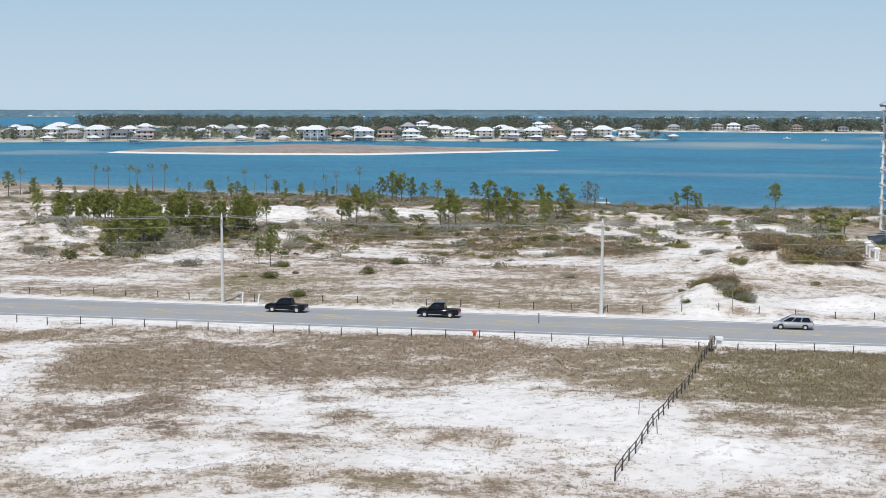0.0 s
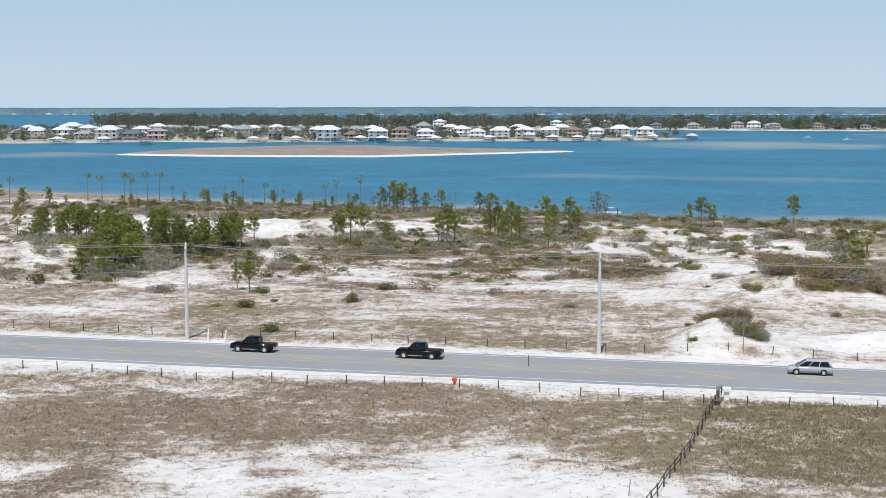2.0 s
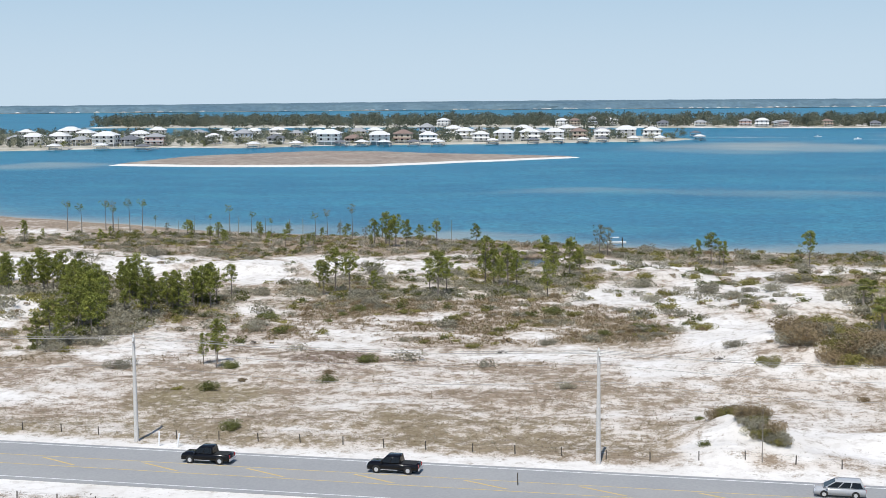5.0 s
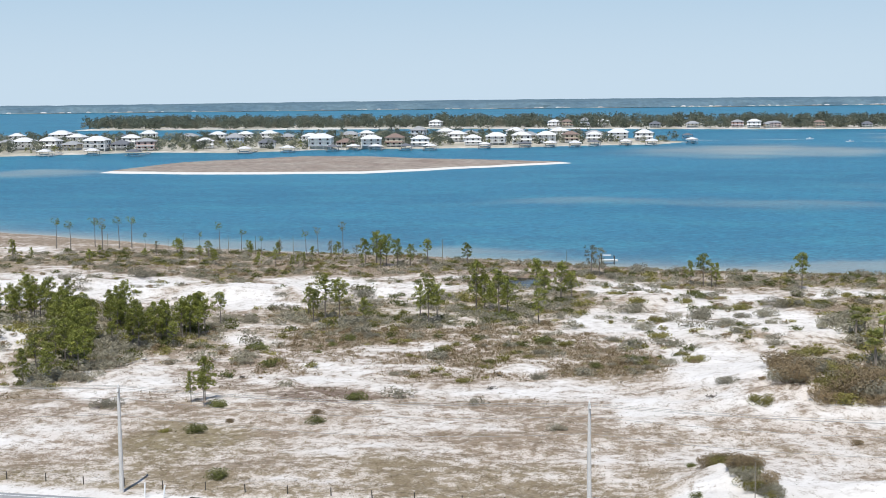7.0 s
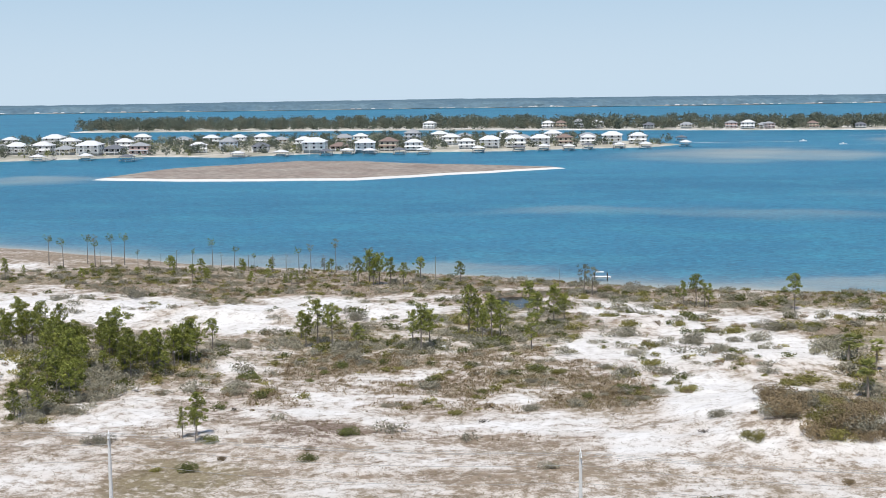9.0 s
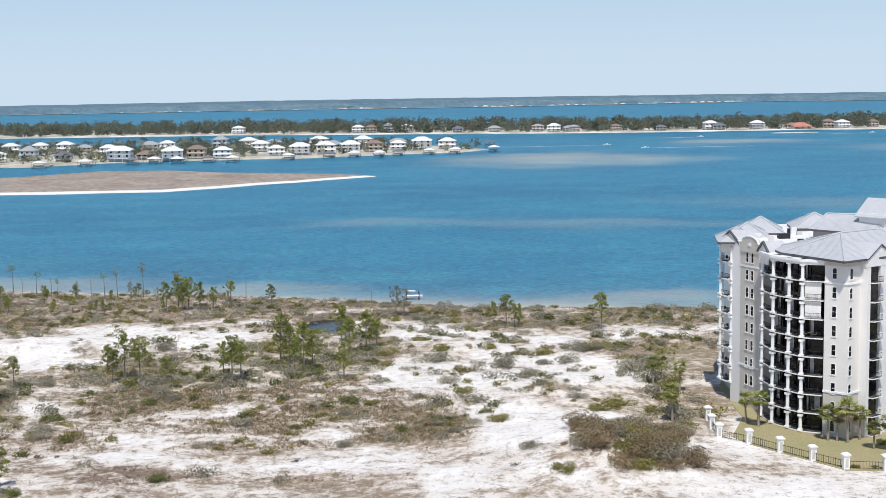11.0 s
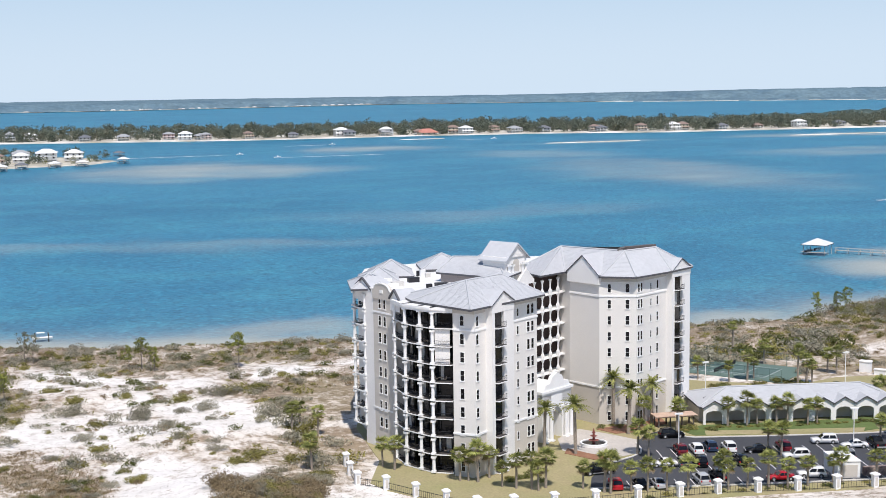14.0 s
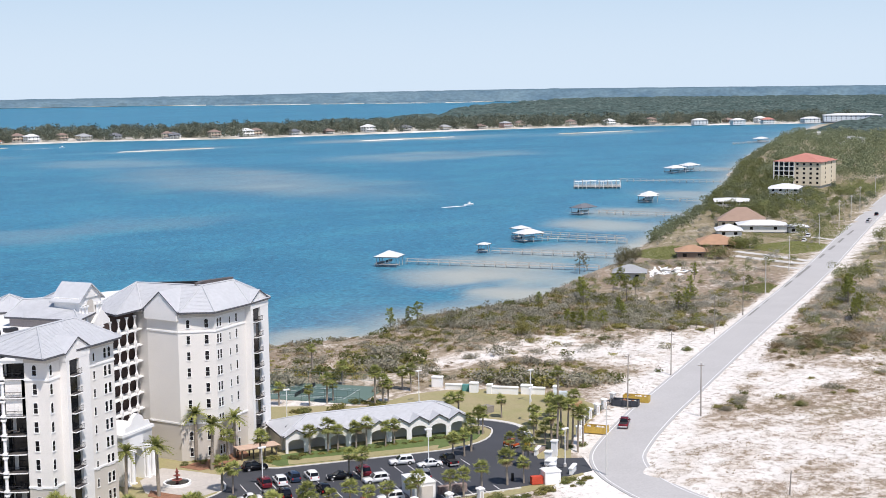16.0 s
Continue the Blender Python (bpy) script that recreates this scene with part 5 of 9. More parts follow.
sheet("lawn", [(93, 237), (87.5, 224), (89, 218.8), (99, 202), (125, 197.3), (152, 192.6), (170, 188.8), (187, 188.5), (197, 190.5), (203, 201), (213, 212), (226, 220.5), (238, 228.5), (240, 238), (236, 250),
               (228, 258), (220, 264), (210, 266), (196, 262), (178, 276), (168, 288), (125, 290), (104, 286), (95.5, 262)], 0.09, LAWN, "tan winter lawn round the tower", "lawn")
sheet("car_park", [(121, 207), (146, 199.8), (170, 194), (186, 191), (200, 191.5), (204.5, 199), (197, 204), (203, 213), (208, 220.8), (210.4, 226.4), (209.6, 232), (206.5, 237), (199, 243), (196, 240),
                   (202.5, 235), (204.5, 230.8), (203.8, 226.9), (197.9, 221.7), (189.6, 220.1), (169.2, 225.2), (152.1, 231.1), (151, 237.5), (146.5, 236), (141.5, 231), (139, 224), (131, 220), (124, 213)],
      0.13, ASPHALT, "dark fresh asphalt car park with white bays", "car park")
sheet("court", [(129, 239), (126.5, 231), (130.5, 222), (138.6, 224.2), (143, 232.5), (139.5, 239), (136, 244.5)], 0.15, PAVERS, "pale paved entrance court", "court")
for k, poly in enumerate(([(126, 229), (129.5, 222.5), (133, 223), (130, 227.5), (128, 232)], [(139, 243), (144, 244), (155, 246.5), (154, 242), (146, 238), (141, 238.5)])):
    sheet("mulch_bed", poly, 0.17, MULCH, "red-brown mulch bed beside the tower", "flower bed")
sheet("garden_strip", [(153.5, 237), (154.5, 231.5), (169, 227), (186, 222.5), (197, 223.5), (202, 227.5), (202, 232), (196, 231), (178, 234), (160, 238)], 0.15, GREEN_LAWN, "green planted strip before the garage", "garden")
sheet("garden_strip", [(156.5, 231), (169, 227), (186, 222.3), (188, 224.5), (170, 230), (158, 234)], 0.158, LAWN, "dry grass verge along the car park", "garden")


def kerb(points, w=0.35, h=0.16, z=0.12):
    line = smooth_line(points, 3)
    tagged(strip("kerb", line, -w / 2, w / 2, z + h, KERB, "pale concrete kerb", kind="structure"), category="kerb")


kerb([(152.4, 237), (152.3, 231.2), (158.2, 228.7), (169.2, 225.3), (180.6, 222.1), (189.6, 220.2), (197.9, 221.8), (203.8, 227), (204.5, 230.8), (202.5, 235)])
kerb([(199, 243), (206.7, 237), (209.8, 232), (210.6, 226.4), (208.2, 220.6), (203, 212.8)], 1.3)
kerb([(121, 207), (146, 199.6), (170, 193.8), (182, 191)])
kerb([(141.5, 231), (139, 224), (131, 220)])

# painted bays, in two double rows and one along the front
bay_mark = None
ROWS = ((142.0, 222.5, 17, 5.0, True), (138.0, 213.0, 16, 5.0, False), (128.0, 206.5, 20, 4.8, False))
for x0, y0, n, depth, both in ROWS:
    for i in range(n):
        m = pose(x0 + i * 2.66, y0 - i * 0.70, 0.136, 0, 0, -14.8)
        if bay_mark is None:
            o = tagged(part("bay_line", Geo().add([(-0.07, -2.5, 0), (0.07, -2.5, 0), (0.07, 2.5, 0), (-0.07, 2.5, 0)], [(0, 1, 2, 3)]), PAINT_WHITE, kind="structure"), "white painted parking bay line", "bay line", "bay lines")
            o.matrix_basis, bay_mark = m, o.data
        else:
            o = tagged(piece("bay_line", bay_mark, m), "white painted parking bay line", "bay line", "bay lines", "structure")


# ---- vehicles ----
TYRE = material("black_tyre", (0.02, 0.02, 0.02), 0.85, vary=0.1)
RIM = material("alloy_rim", (0.72, 0.72, 0.73), 0.3, 0.5, vary=0.1)
LAMP_W = material("clear_lamp", (0.75, 0.76, 0.78), 0.2, vary=0.05)
LAMP_R = material("red_lamp", (0.45, 0.02, 0.02), 0.25, vary=0.05)
PAINTS = {n: material(n + "_car_paint", c, 0.12, 0.0, vary=0.05, scale=1.0, spec=0.35) for n, c in
          (("black", (0.006, 0.006, 0.008)), ("white", (0.8, 0.8, 0.8)), ("silver", (0.45, 0.46, 0.48)), ("grey", (0.16, 0.17, 0.18)), ("red", (0.42, 0.02, 0.03)), ("maroon", (0.14, 0.02, 0.03)),
           ("blue", (0.03, 0.05, 0.09)), ("orange", (0.45, 0.10, 0.03)))}
SHAPES = {"pickup": (5.9, 2.02, 1.92, 1.12), "van": (5.15, 1.98, 1.74, 0.98), "suv": (4.8, 1.92, 1.75, 1.02), "sedan": (4.75, 1.84, 1.45, 0.92)}


def vehicle(kind, paint, name, label, group=""):
    """A car on its wheels, its nose toward +x."""
    L, W, H, belt = SHAPES[kind]
    t = thing(name, pose(0, 0, 0), label, "car", group)
    low = 0.42 if kind == "pickup" else 0.28
    h = L / 2
    ring = lambda x, zt, wf=1.0: [(x, -W / 2 * wf, low), (x, -W / 2 * wf, low + (zt - low) * 0.7), (x, -W / 2 * wf * 0.93, zt), (x, W / 2 * wf * 0.93, zt), (x, W / 2 * wf, low + (zt - low) * 0.7), (x, W / 2 * wf, low)]
    nose = {"pickup": 1.14, "van": 0.86, "suv": 0.98, "sedan": 0.74}[kind]
    g = Geo().loft([ring(-h, belt * 0.92, 0.92), ring(-h + 0.15, belt, 0.99), ring(0, belt, 1.0), ring(h * 0.36, belt, 1.0), ring(h * 0.62, (belt + nose) / 2 + 0.03, 1.0), ring(h - 0.35, nose, 0.97), ring(h - 0.14, nose * 0.93, 0.93), ring(h - 0.03, nose * 0.8, 0.88), ring(h, nose * 0.6, 0.84)])
    body = part("body", g, PAINTS[paint], t, smooth=True)
    c0, c1, t0, t1 = {"pickup": (-0.98, 1.55, -0.82, 0.72), "van": (-h + 0.08, h * 0.66, -h + 0.5, h * 0.14), "suv": (-h + 0.12, h * 0.42, -h + 0.45, h * 0.08), "sedan": (-h + 0.75, h * 0.38, -h * 0.36, h * 0.05)}[kind]
    wb, wt = W / 2 * 0.93, W / 2 * 0.76
    cb = [(c0, -wb, belt), (c1, -wb, belt), (c1, wb, belt), (c0, wb, belt)]
    ct = [(t0, -wt, H), (t1, -wt, H), (t1, wt, H), (t0, wt, H)]
    top = [(t0 + 0.14, -wt * 0.84, H + 0.07), (t1 - 0.2, -wt * 0.84, H + 0.07), (t1 - 0.2, wt * 0.84, H + 0.07), (t0 + 0.14, wt * 0.84, H + 0.07)]
    part("cabin", Geo().loft([cb, ct, top]), PAINTS[paint], t, smooth=True)
    for k, nm in enumerate(("side_window", "windscreen", "side_window", "rear_window")):
        a, b = Vector(cb[k]), Vector(cb[(k + 1) % 4])
        c, d = Vector(ct[(k + 1) % 4]), Vector(ct[k])
        nrm = (b - a).cross(d - a).normalized() * 0.012
        q = lambda u, v: tuple(a.lerp(b, u).lerp(d.lerp(c, u), v) + nrm)
        if nm == "side_window":
            for u0, u1 in (((0.07, 0.47), (0.52, 0.93)) if kind != "van" else ((0.04, 0.32), (0.35, 0.62), (0.65, 0.95))):
                part(nm, Geo().add([q(u0, 0.12), q(u1, 0.12), q(u1, 0.86), q(u0, 0.86)], [(0, 1, 2, 3)]), GLASS_DARK, t)
        else:
            part(nm, Geo().add([q(0.06, 0.08), q(0.94, 0.08), q(0.94, 0.9), q(0.06, 0.9)], [(0, 1, 2, 3)]), GLASS_DARK, t)
    if kind == "pickup":
        part("bed", Geo().add([(-h + 0.25, -W / 2 * 0.8, belt + 0.006), (-0.72, -W / 2 * 0.8, belt + 0.006), (-0.72, W / 2 * 0.8, belt + 0.006), (-h + 0.25, W / 2 * 0.8, belt + 0.006)], [(0, 1, 2, 3)]), TYRE, t)
        for s in (-1, 1):
            part("running_board", Geo().box(-0.6, s * W / 2 - 0.12, 0.4, 1.3, s * W / 2 + 0.04, 0.46), RIM, t)
    wr = 0.4 if kind == "pickup" else 0.34
    for x in (-h * 0.6, h * 0.62):
        for s in (-1, 1):
            w = part("wheel", Geo().tube((x, s * (W / 2 - 0.23), wr), (x, s * (W / 2 + 0.01), wr), wr, wr, 14), TYRE, t)
            part("wheel_arch", Geo().tube((x, s * (W / 2 - 0.2), wr + 0.03), (x, s * (W / 2 + 0.003), wr + 0.03), wr * 1.18, wr * 1.18, 14), TYRE, body)
            part("rim", Geo().tube((x, s * (W / 2 - 0.02), wr), (x, s * (W / 2 + 0.02), wr), wr * 0.64, wr * 0.6, 12), RIM, w)
    for s in (-1, 1):
        part("headlight", Geo().box(h - 0.3, s * W * 0.33 - 0.2, nose * 0.72, h + 0.0, s * W * 0.33 + 0.2, nose * 0.88), LAMP_W, t)
        part("tail_light", Geo().box(-h - 0.02, s * W * 0.38 - 0.12, belt * 0.65, -h + 0.12, s * W * 0.38 + 0.12, belt * 0.95), LAMP_R, t)
        part("mirror", Geo().box(c1 - 0.45, s * (W / 2 + 0.08) - 0.12, belt + 0.02, c1 - 0.25, s * (W / 2 + 0.08) + 0.12, belt + 0.2), PAINTS[paint], t)
    part("bumper", Geo().box(-h - 0.08, -W * 0.46, low, -h + 0.1, W * 0.46, low + 0.25), RIM if kind == "pickup" else PAINTS[paint], t)
    return t


ROAD_TURN = math.degrees(math.atan2(0.145, -1))
for kind, paint, nm, label, x, y in (("pickup", "black", "pickup_truck", "black crew-cab pickup truck on the coast road", -15.8, 148.6), ("pickup", "black", "pickup_truck", "black pickup truck with chrome boards on the road", 6.0, 145.6),
                                     ("van", "silver", "minivan", "silver minivan driving on the coast road", 53.2, 138.7)):
    vehicle(kind, paint, nm, label).matrix_basis = pose(x, y, 0.11, 0, 0, ROAD_TURN)

CARS = (("suv", "black", 149.6, 232.0, -12), ("suv", "maroon", 145.9, 221.7, 75), ("suv", "white", 148.8, 221.0, 75), ("suv", "blue", 152.0, 221.6, 75), ("suv", "white", 155.0, 220.0, 75), ("sedan", "white", 138.8, 214.7, 165),
        ("suv", "grey", 142.0, 213.6, 75), ("suv", "black", 145.2, 213.2, 75), ("suv", "black", 152.3, 211.4, 75), ("sedan", "black", 159.0, 216.6, 160), ("suv", "maroon", 164.5, 216.8, 75), ("suv", "white", 163.2, 210.5, 165),
        ("suv", "white", 173.9, 217.6, 160), ("sedan", "white", 177.2, 212.9, 162), ("pickup", "black", 181.4, 212.2, 75), ("suv", "grey", 171.7, 207.4, 75), ("sedan", "red", 153.2, 199.8, 165), ("suv", "white", 159.0, 199.4, 160),
        ("suv", "silver", 140.0, 203.6, 80), ("suv", "black", 143.6, 204.4, 78), ("sedan", "silver", 132.2, 204.3, 80), ("sedan", "black", 129.2, 205.2, 80), ("pickup", "black", 126.0, 214.6, 175), ("suv", "red", 125.2, 206.2, 75))
MODELS = {}
for kind, paint, x, y, turn in CARS:
    m = pose(x, y, 0.135, 0, 0, turn)
    if (kind, paint) not in MODELS:
        MODELS[kind, paint] = vehicle(kind, paint, "parked_" + kind, f"{paint} {'pickup truck' if kind == 'pickup' else kind} parked in the tower's car park", "parked cars")
        MODELS[kind, paint].matrix_basis = m
    else:
        copy_thing(MODELS[kind, paint], m)
vehicle("pickup", "maroon", "pickup_truck", "dark red pickup truck parked beside the lane").matrix_basis = pose(228.0, 212.0, 0.15, 0, 0, 40)

# ---- the garage with its row of gables ----
garage = thing("garage", pose(0, 0, 0), "long low white garage with arched bays and a grey roof", "building")
ga, gb = (160.0, 238.2), (198.6, 228.6)
gm, gl = face(ga, gb)
g = Geo()
g.m = gm
g.box(0, 3.0, 0, gl, 13, 3.6)
part("back_wall", g, STUCCO_GREY, garage)
NB = 9
bw = gl / NB
arch = None
for i in range(NB):
    q = gm @ Matrix.Translation((i * bw, 0, 0))
    if arch is None:
        fr = Geo()
        pts = [(0, 0), (0.55, 0), (0.55, 2.1)] + [(bw / 2 - (bw / 2 - 0.55) * math.cos(t), 2.1 + 0.75 * math.sin(t)) for t in (math.pi * k / 8 for k in range(1, 8))] + [(bw - 0.55, 2.1), (bw - 0.55, 0), (bw, 0), (bw, 3.5), (bw / 2, 4.65), (0, 3.5)]
        k = len(pts)
        fr.add([(x, 0, z) for x, z in pts] + [(x, 0.4, z) for x, z in pts], [tuple(range(k)), tuple(range(2 * k - 1, k - 1, -1))] + [(j, k + j, k + (j + 1) % k, (j + 1) % k) for j in range(k)])
        o = part("arched_bay", fr, STUCCO, garage)
        o.matrix_basis = q
        ve = Geo()
        for s in (0, 1):
            a, b = ((-0.25, 3.3), (bw / 2, 4.75)) if s == 0 else ((bw / 2, 4.75), (bw + 0.25, 3.3))
            ve.add([(a[0], -0.35, a[1]), (b[0], -0.35, b[1]), (b[0], -0.35, b[1] + 0.22), (a[0], -0.35, a[1] + 0.22), (a[0], 5, a[1]), (b[0], 5, b[1]), (b[0], 5, b[1] + 0.22), (a[0], 5, a[1] + 0.22)],
                   [(0, 1, 2, 3), (3, 2, 6, 7), (0, 4, 5, 1)])
        v = part("bay_verge", ve, ROOF_EDGE, o)
        rf = Geo().add([(-0.25, -0.36, 3.54), (bw / 2, -0.36, 4.99), (bw + 0.25, -0.36, 3.54), (-0.25, 3.0, 3.54), (bw / 2, 5.2, 4.99), (bw + 0.25, 3.0, 3.54)], [(0, 1, 4, 3), (1, 2, 5, 4)])
        r = part("bay_roof", rf, ROOF_TILE, o)
        arch = (o.data, v.data, r.data)
    else:
        o = piece("arched_bay", arch[0], q, garage)
        piece("bay_verge", arch[1], Matrix.Identity(4), o)
        piece("bay_roof", arch[2], Matrix.Identity(4), o)
c = [(gm @ Vector(p)).to_2d() for p in ((-0.8, 0.3, 0), (gl + 0.6, 0.3, 0), (gl + 0.6, 13.6, 0), (-0.8, 13.6, 0))]
rd = [(gm @ Vector(p)).to_2d() for p in ((6.5, 6.6, 0), (gl - 5.5, 6.6, 0))]
hip("main_roof", [tuple(p) for p in c], [tuple(p) for p in rd], 3.7, 6.1, parent=garage)
# timber arbour between tower and garage
arb = thing("arbour", pose(154.6, 240.2, -0.55, 0, 0, -8), "tan timber arbour beside the garage", "arbour")
for x in (-3.6, -1.2, 1.2, 3.6):
    for y in (-1.2, 1.2):
        part("post", Geo().box(x - 0.12, y - 0.12, 0, x + 0.12, y + 0.12, 2.6), WOOD_DARK, arb)
for k in range(12):
    part("rafter", Geo().box(-4.2 + k * 0.75, -1.9, 2.72, -4.05 + k * 0.75, 1.9, 2.86), material("tan_timber", (0.60, 0.43, 0.33), 0.8) if k == 0 else bpy.data.materials["tan_timber"], arb)
part("beam", Geo().box(-4.4, -1.5, 2.58, 4.4, -1.25, 2.74), bpy.data.materials["tan_timber"], arb)
part("slat_roof", Geo().box(-4.3, -1.8, 2.87, 4.3, 1.8, 2.92), bpy.data.materials["tan_timber"], arb)

# ---- fountain ----
fo = thing("fountain", pose(133.6, 232.6, 0.15), "red-brown tiered fountain in a round white basin", "fountain")
circle = lambda r, z, n=20: [(r * math.cos(2 * math.pi * k / n), r * math.sin(2 * math.pi * k / n), z) for k in range(n)]
part("basin", Geo().loft([circle(2.6, 0), circle(2.6, 0.5), circle(2.25, 0.5), circle(2.25, 0.12)]), TRIM, fo)
part("pool", Geo().add(circle(2.24, 0.3), [tuple(range(20))]), GLASS_DARK, fo)
TERRA = material("terracotta", (0.30, 0.09, 0.07), 0.7, vary=0.2)
part("pedestal", Geo().loft([circle(0.5, 0, 10), circle(0.22, 0.6, 10), circle(0.2, 2.6, 10), circle(0.06, 3.1, 10)]), TERRA, fo)
for r, z in ((1.0, 0.9), (0.7, 1.7), (0.4, 2.4)):
    part("bowl", Geo().loft([circle(0.2, z - 0.25, 12), circle(r, z, 12), circle(r * 0.9, z + 0.02, 12), circle(0.15, z - 0.1, 12)]), TERRA, fo)

# ---- boundary: white pillars with an iron fence between them ----
PILLARS = [(86.5, 236), (85.6, 230), (85.2, 223.8), (89.0, 219.4), (92.4, 213.6), (95.8, 208.0), (99.2, 202.8), (104.9, 201.3), (111.5, 200.2), (118.3, 199.2), (125.6, 198.6), (132.8, 197.7), (139.4, 196.9), (145.9, 195.2), (152.4, 193.5),
           (159, 192.1), (165.4, 190.6), (171.5, 189.6)]
PILLARS_LANE = [(214.5, 211.5), (220.5, 217.3), (226.6, 221.6), (230.9, 223.8), (235.2, 226.2), (241.1, 229.5)]
pil = None
for line in (PILLARS, PILLARS_LANE):
    for i, (x, y) in enumerate(line):
        if pil is None:
            pil = thing("boundary_pillar", pose(x, y, 0.05), "white stucco boundary pillar with a capped top", "pillar", "boundary pillars")
            part("shaft", Geo().box(-0.45, -0.45, -0.2, 0.45, 0.45, 2.1), TRIM, pil)
            part("cap", Geo().loft([[(-s, -s, z), (s, -s, z), (s, s, z), (-s, s, z)] for s, z in ((0.6, 2.1), (0.66, 2.3), (0.35, 2.55))]), TRIM, pil)
            for s in (-1, 1):
                part("panel", Geo().box(-0.24, s * 0.45 - 0.03, 0.35, 0.24, s * 0.45 + 0.03, 1.75), STUCCO_GREY, pil)
        else:
            copy_thing(pil, pose(x, y, 0.05))
        if i:
            (ax, ay) = line[i - 1]
            m, n = face((ax, ay), (x, y))
            f = thing("iron_fence", m @ Matrix.Translation((0.5, 0, 0.1)), "low dark iron fence between boundary pillars", "fence", "boundary fence")
            for z in (0.15, 1.15):
                part("rail", Geo().box(0, -0.03, z, n - 1, 0.03, z + 0.06), IRON, f)
            b = None
            for k in range(int((n - 1) / 0.45)):
                q = Matrix.Translation((0.2 + k * 0.45, 0, 0))
                if b is None:
                    b = part("baluster", Geo().box(-0.02, -0.02, 0.05, 0.02, 0.02, 1.35), IRON, f)
                    b.matrix_basis, b = q, b.data
                else:
                    piece("baluster", b, q, f)

# ---- lamps of the car park ----
lampost = None
for x, y, turn in ((145.2, 221, -15), (176.8, 212.6, -15), (214.6, 227.4, 40), (172.8, 259.9, 0), (206.5, 257.6, 0), (227.0, 242.0, 0), (197.5, 196.5, 0)):
    if lampost is None:
        lampost = thing("car_park_lamp", pose(x, y, 0.13, 0, 0, turn), "white lamp post over the car park", "lamp post", "car park lamps")
        part("base", Geo().tube((0, 0, 0), (0, 0, 0.6), 0.28, 0.28, 10), CONCRETE, lampost)
        part("pole", Geo().tube((0, 0, 0.6), (0, 0, 7.4), 0.1, 0.08, 8), TRIM, lampost)
        part("lamp_head", Geo().box(-0.75, -0.22, 7.35, 0.75, 0.22, 7.6), TRIM, lampost)
    else:
        copy_thing(lampost, pose(x, y, 0.13, 0, 0, turn))

# ---- tennis court behind the garage ----
tc = thing("tennis_court", pose(192.0, 284.5, 0.06, 0, 0, -54), "green hard tennis court inside a mesh fence", "tennis court")
COURT_GREEN = material("green_court_paint", (0.12, 0.185, 0.155), 0.8, vary=0.08, scale=0.2)
part("surface", Geo().box(-17.5, -9, -0.3, 17.5, 9, 0.05), COURT_GREEN, tc)
part("play_area", Geo().box(-12, -5.6, 0.0, 12, 5.6, 0.056), material("darker_court_green", (0.085, 0.145, 0.13), 0.8, vary=0.08, scale=0.3), tc)
for x0, y0, x1, y1 in ((-12, -5.5, 12, -5.4), (-12, 5.4, 12, 5.5), (-12, -5.5, -11.9, 5.5), (11.9, -5.5, 12, 5.5), (-12, -4.15, 12, -4.05), (-12, 4.05, 12, 4.15), (-6.4, -4.1, -6.3, 4.1), (6.3, -4.1, 6.4, 4.1), (-6.4, -0.05, 6.4, 0.05)):
    part("court_line", Geo().box(x0, y0, 0.0, x1, y1, 0.062), PAINT_WHITE, tc)
part("net", Geo().box(-0.03, -6.2, 0.05, 0.03, 6.2, 1.0), IRON, tc)
for i in range(13):
    for y in (-9, 9):
        part("fence_post", Geo().tube((-17.5 + i * 2.92, y, 0), (-17.5 + i * 2.92, y, 3.0), 0.05, 0.05, 6), COURT_GREEN, tc)
for y in (-9, 9):
    for z in (1.5, 2.95):
        part("fence_rail", Geo().box(-17.5, y - 0.03, z, 17.5, y + 0.03, z + 0.06), COURT_GREEN, tc)

# ---- service corner: stone walls, shed, gate, skips ----
def block(name, x, y, turn, w, d, h, mat, label, category, z=0.1, cap=True):
    t = thing(name, pose(x, y, z, 0, 0, turn), label, category)
    part("body", Geo().loft([[(-w / 2, -d / 2, a), (w / 2, -d / 2, a), (w / 2, d / 2, a), (-w / 2, d / 2, a)] for a in (-0.2, h)]), mat, t)
    if cap:
        part("cap", Geo().loft([[(-w / 2 - s, -d / 2 - s, a), (w / 2 + s, -d / 2 - s, a), (w / 2 + s, d / 2 + s, a), (-w / 2 - s, d / 2 + s, a)] for s, a in ((0.12, h), (0.15, h + 0.2), (-0.1, h + 0.35))]), TRIM, t)
    return t


for x, y, w, h in ((219.8, 268.6, 2.6, 3.0), (223.0, 258.2, 2.0, 2.8), (225.2, 255.0, 1.2, 2.6), (231.5, 248.8, 2.6, 2.6), (236.6, 244.2, 1.2, 2.4)):
    block("wall_pier", x, y, -50, w, 1.4, h * 0.75, TRIM, "white masonry pier on the lawn's edge", "pier")
for x, y, n, h in ((227.5, 252.2, 6.5, 1.5), (221.6, 263.6, 5.0, 1.0), (233.4, 246.8, 3.0, 1.4)):
    block("low_wall", x, y, -50, n, 0.8, h, TRIM, "low white masonry wall", "wall")
block("pallet_stack", 222.6, 260.6, -40, 2.0, 1.6, 1.5, material("teal_wrap", (0.10, 0.30, 0.28), 0.6), "teal wrapped stack of building goods", "pallet", cap=False)
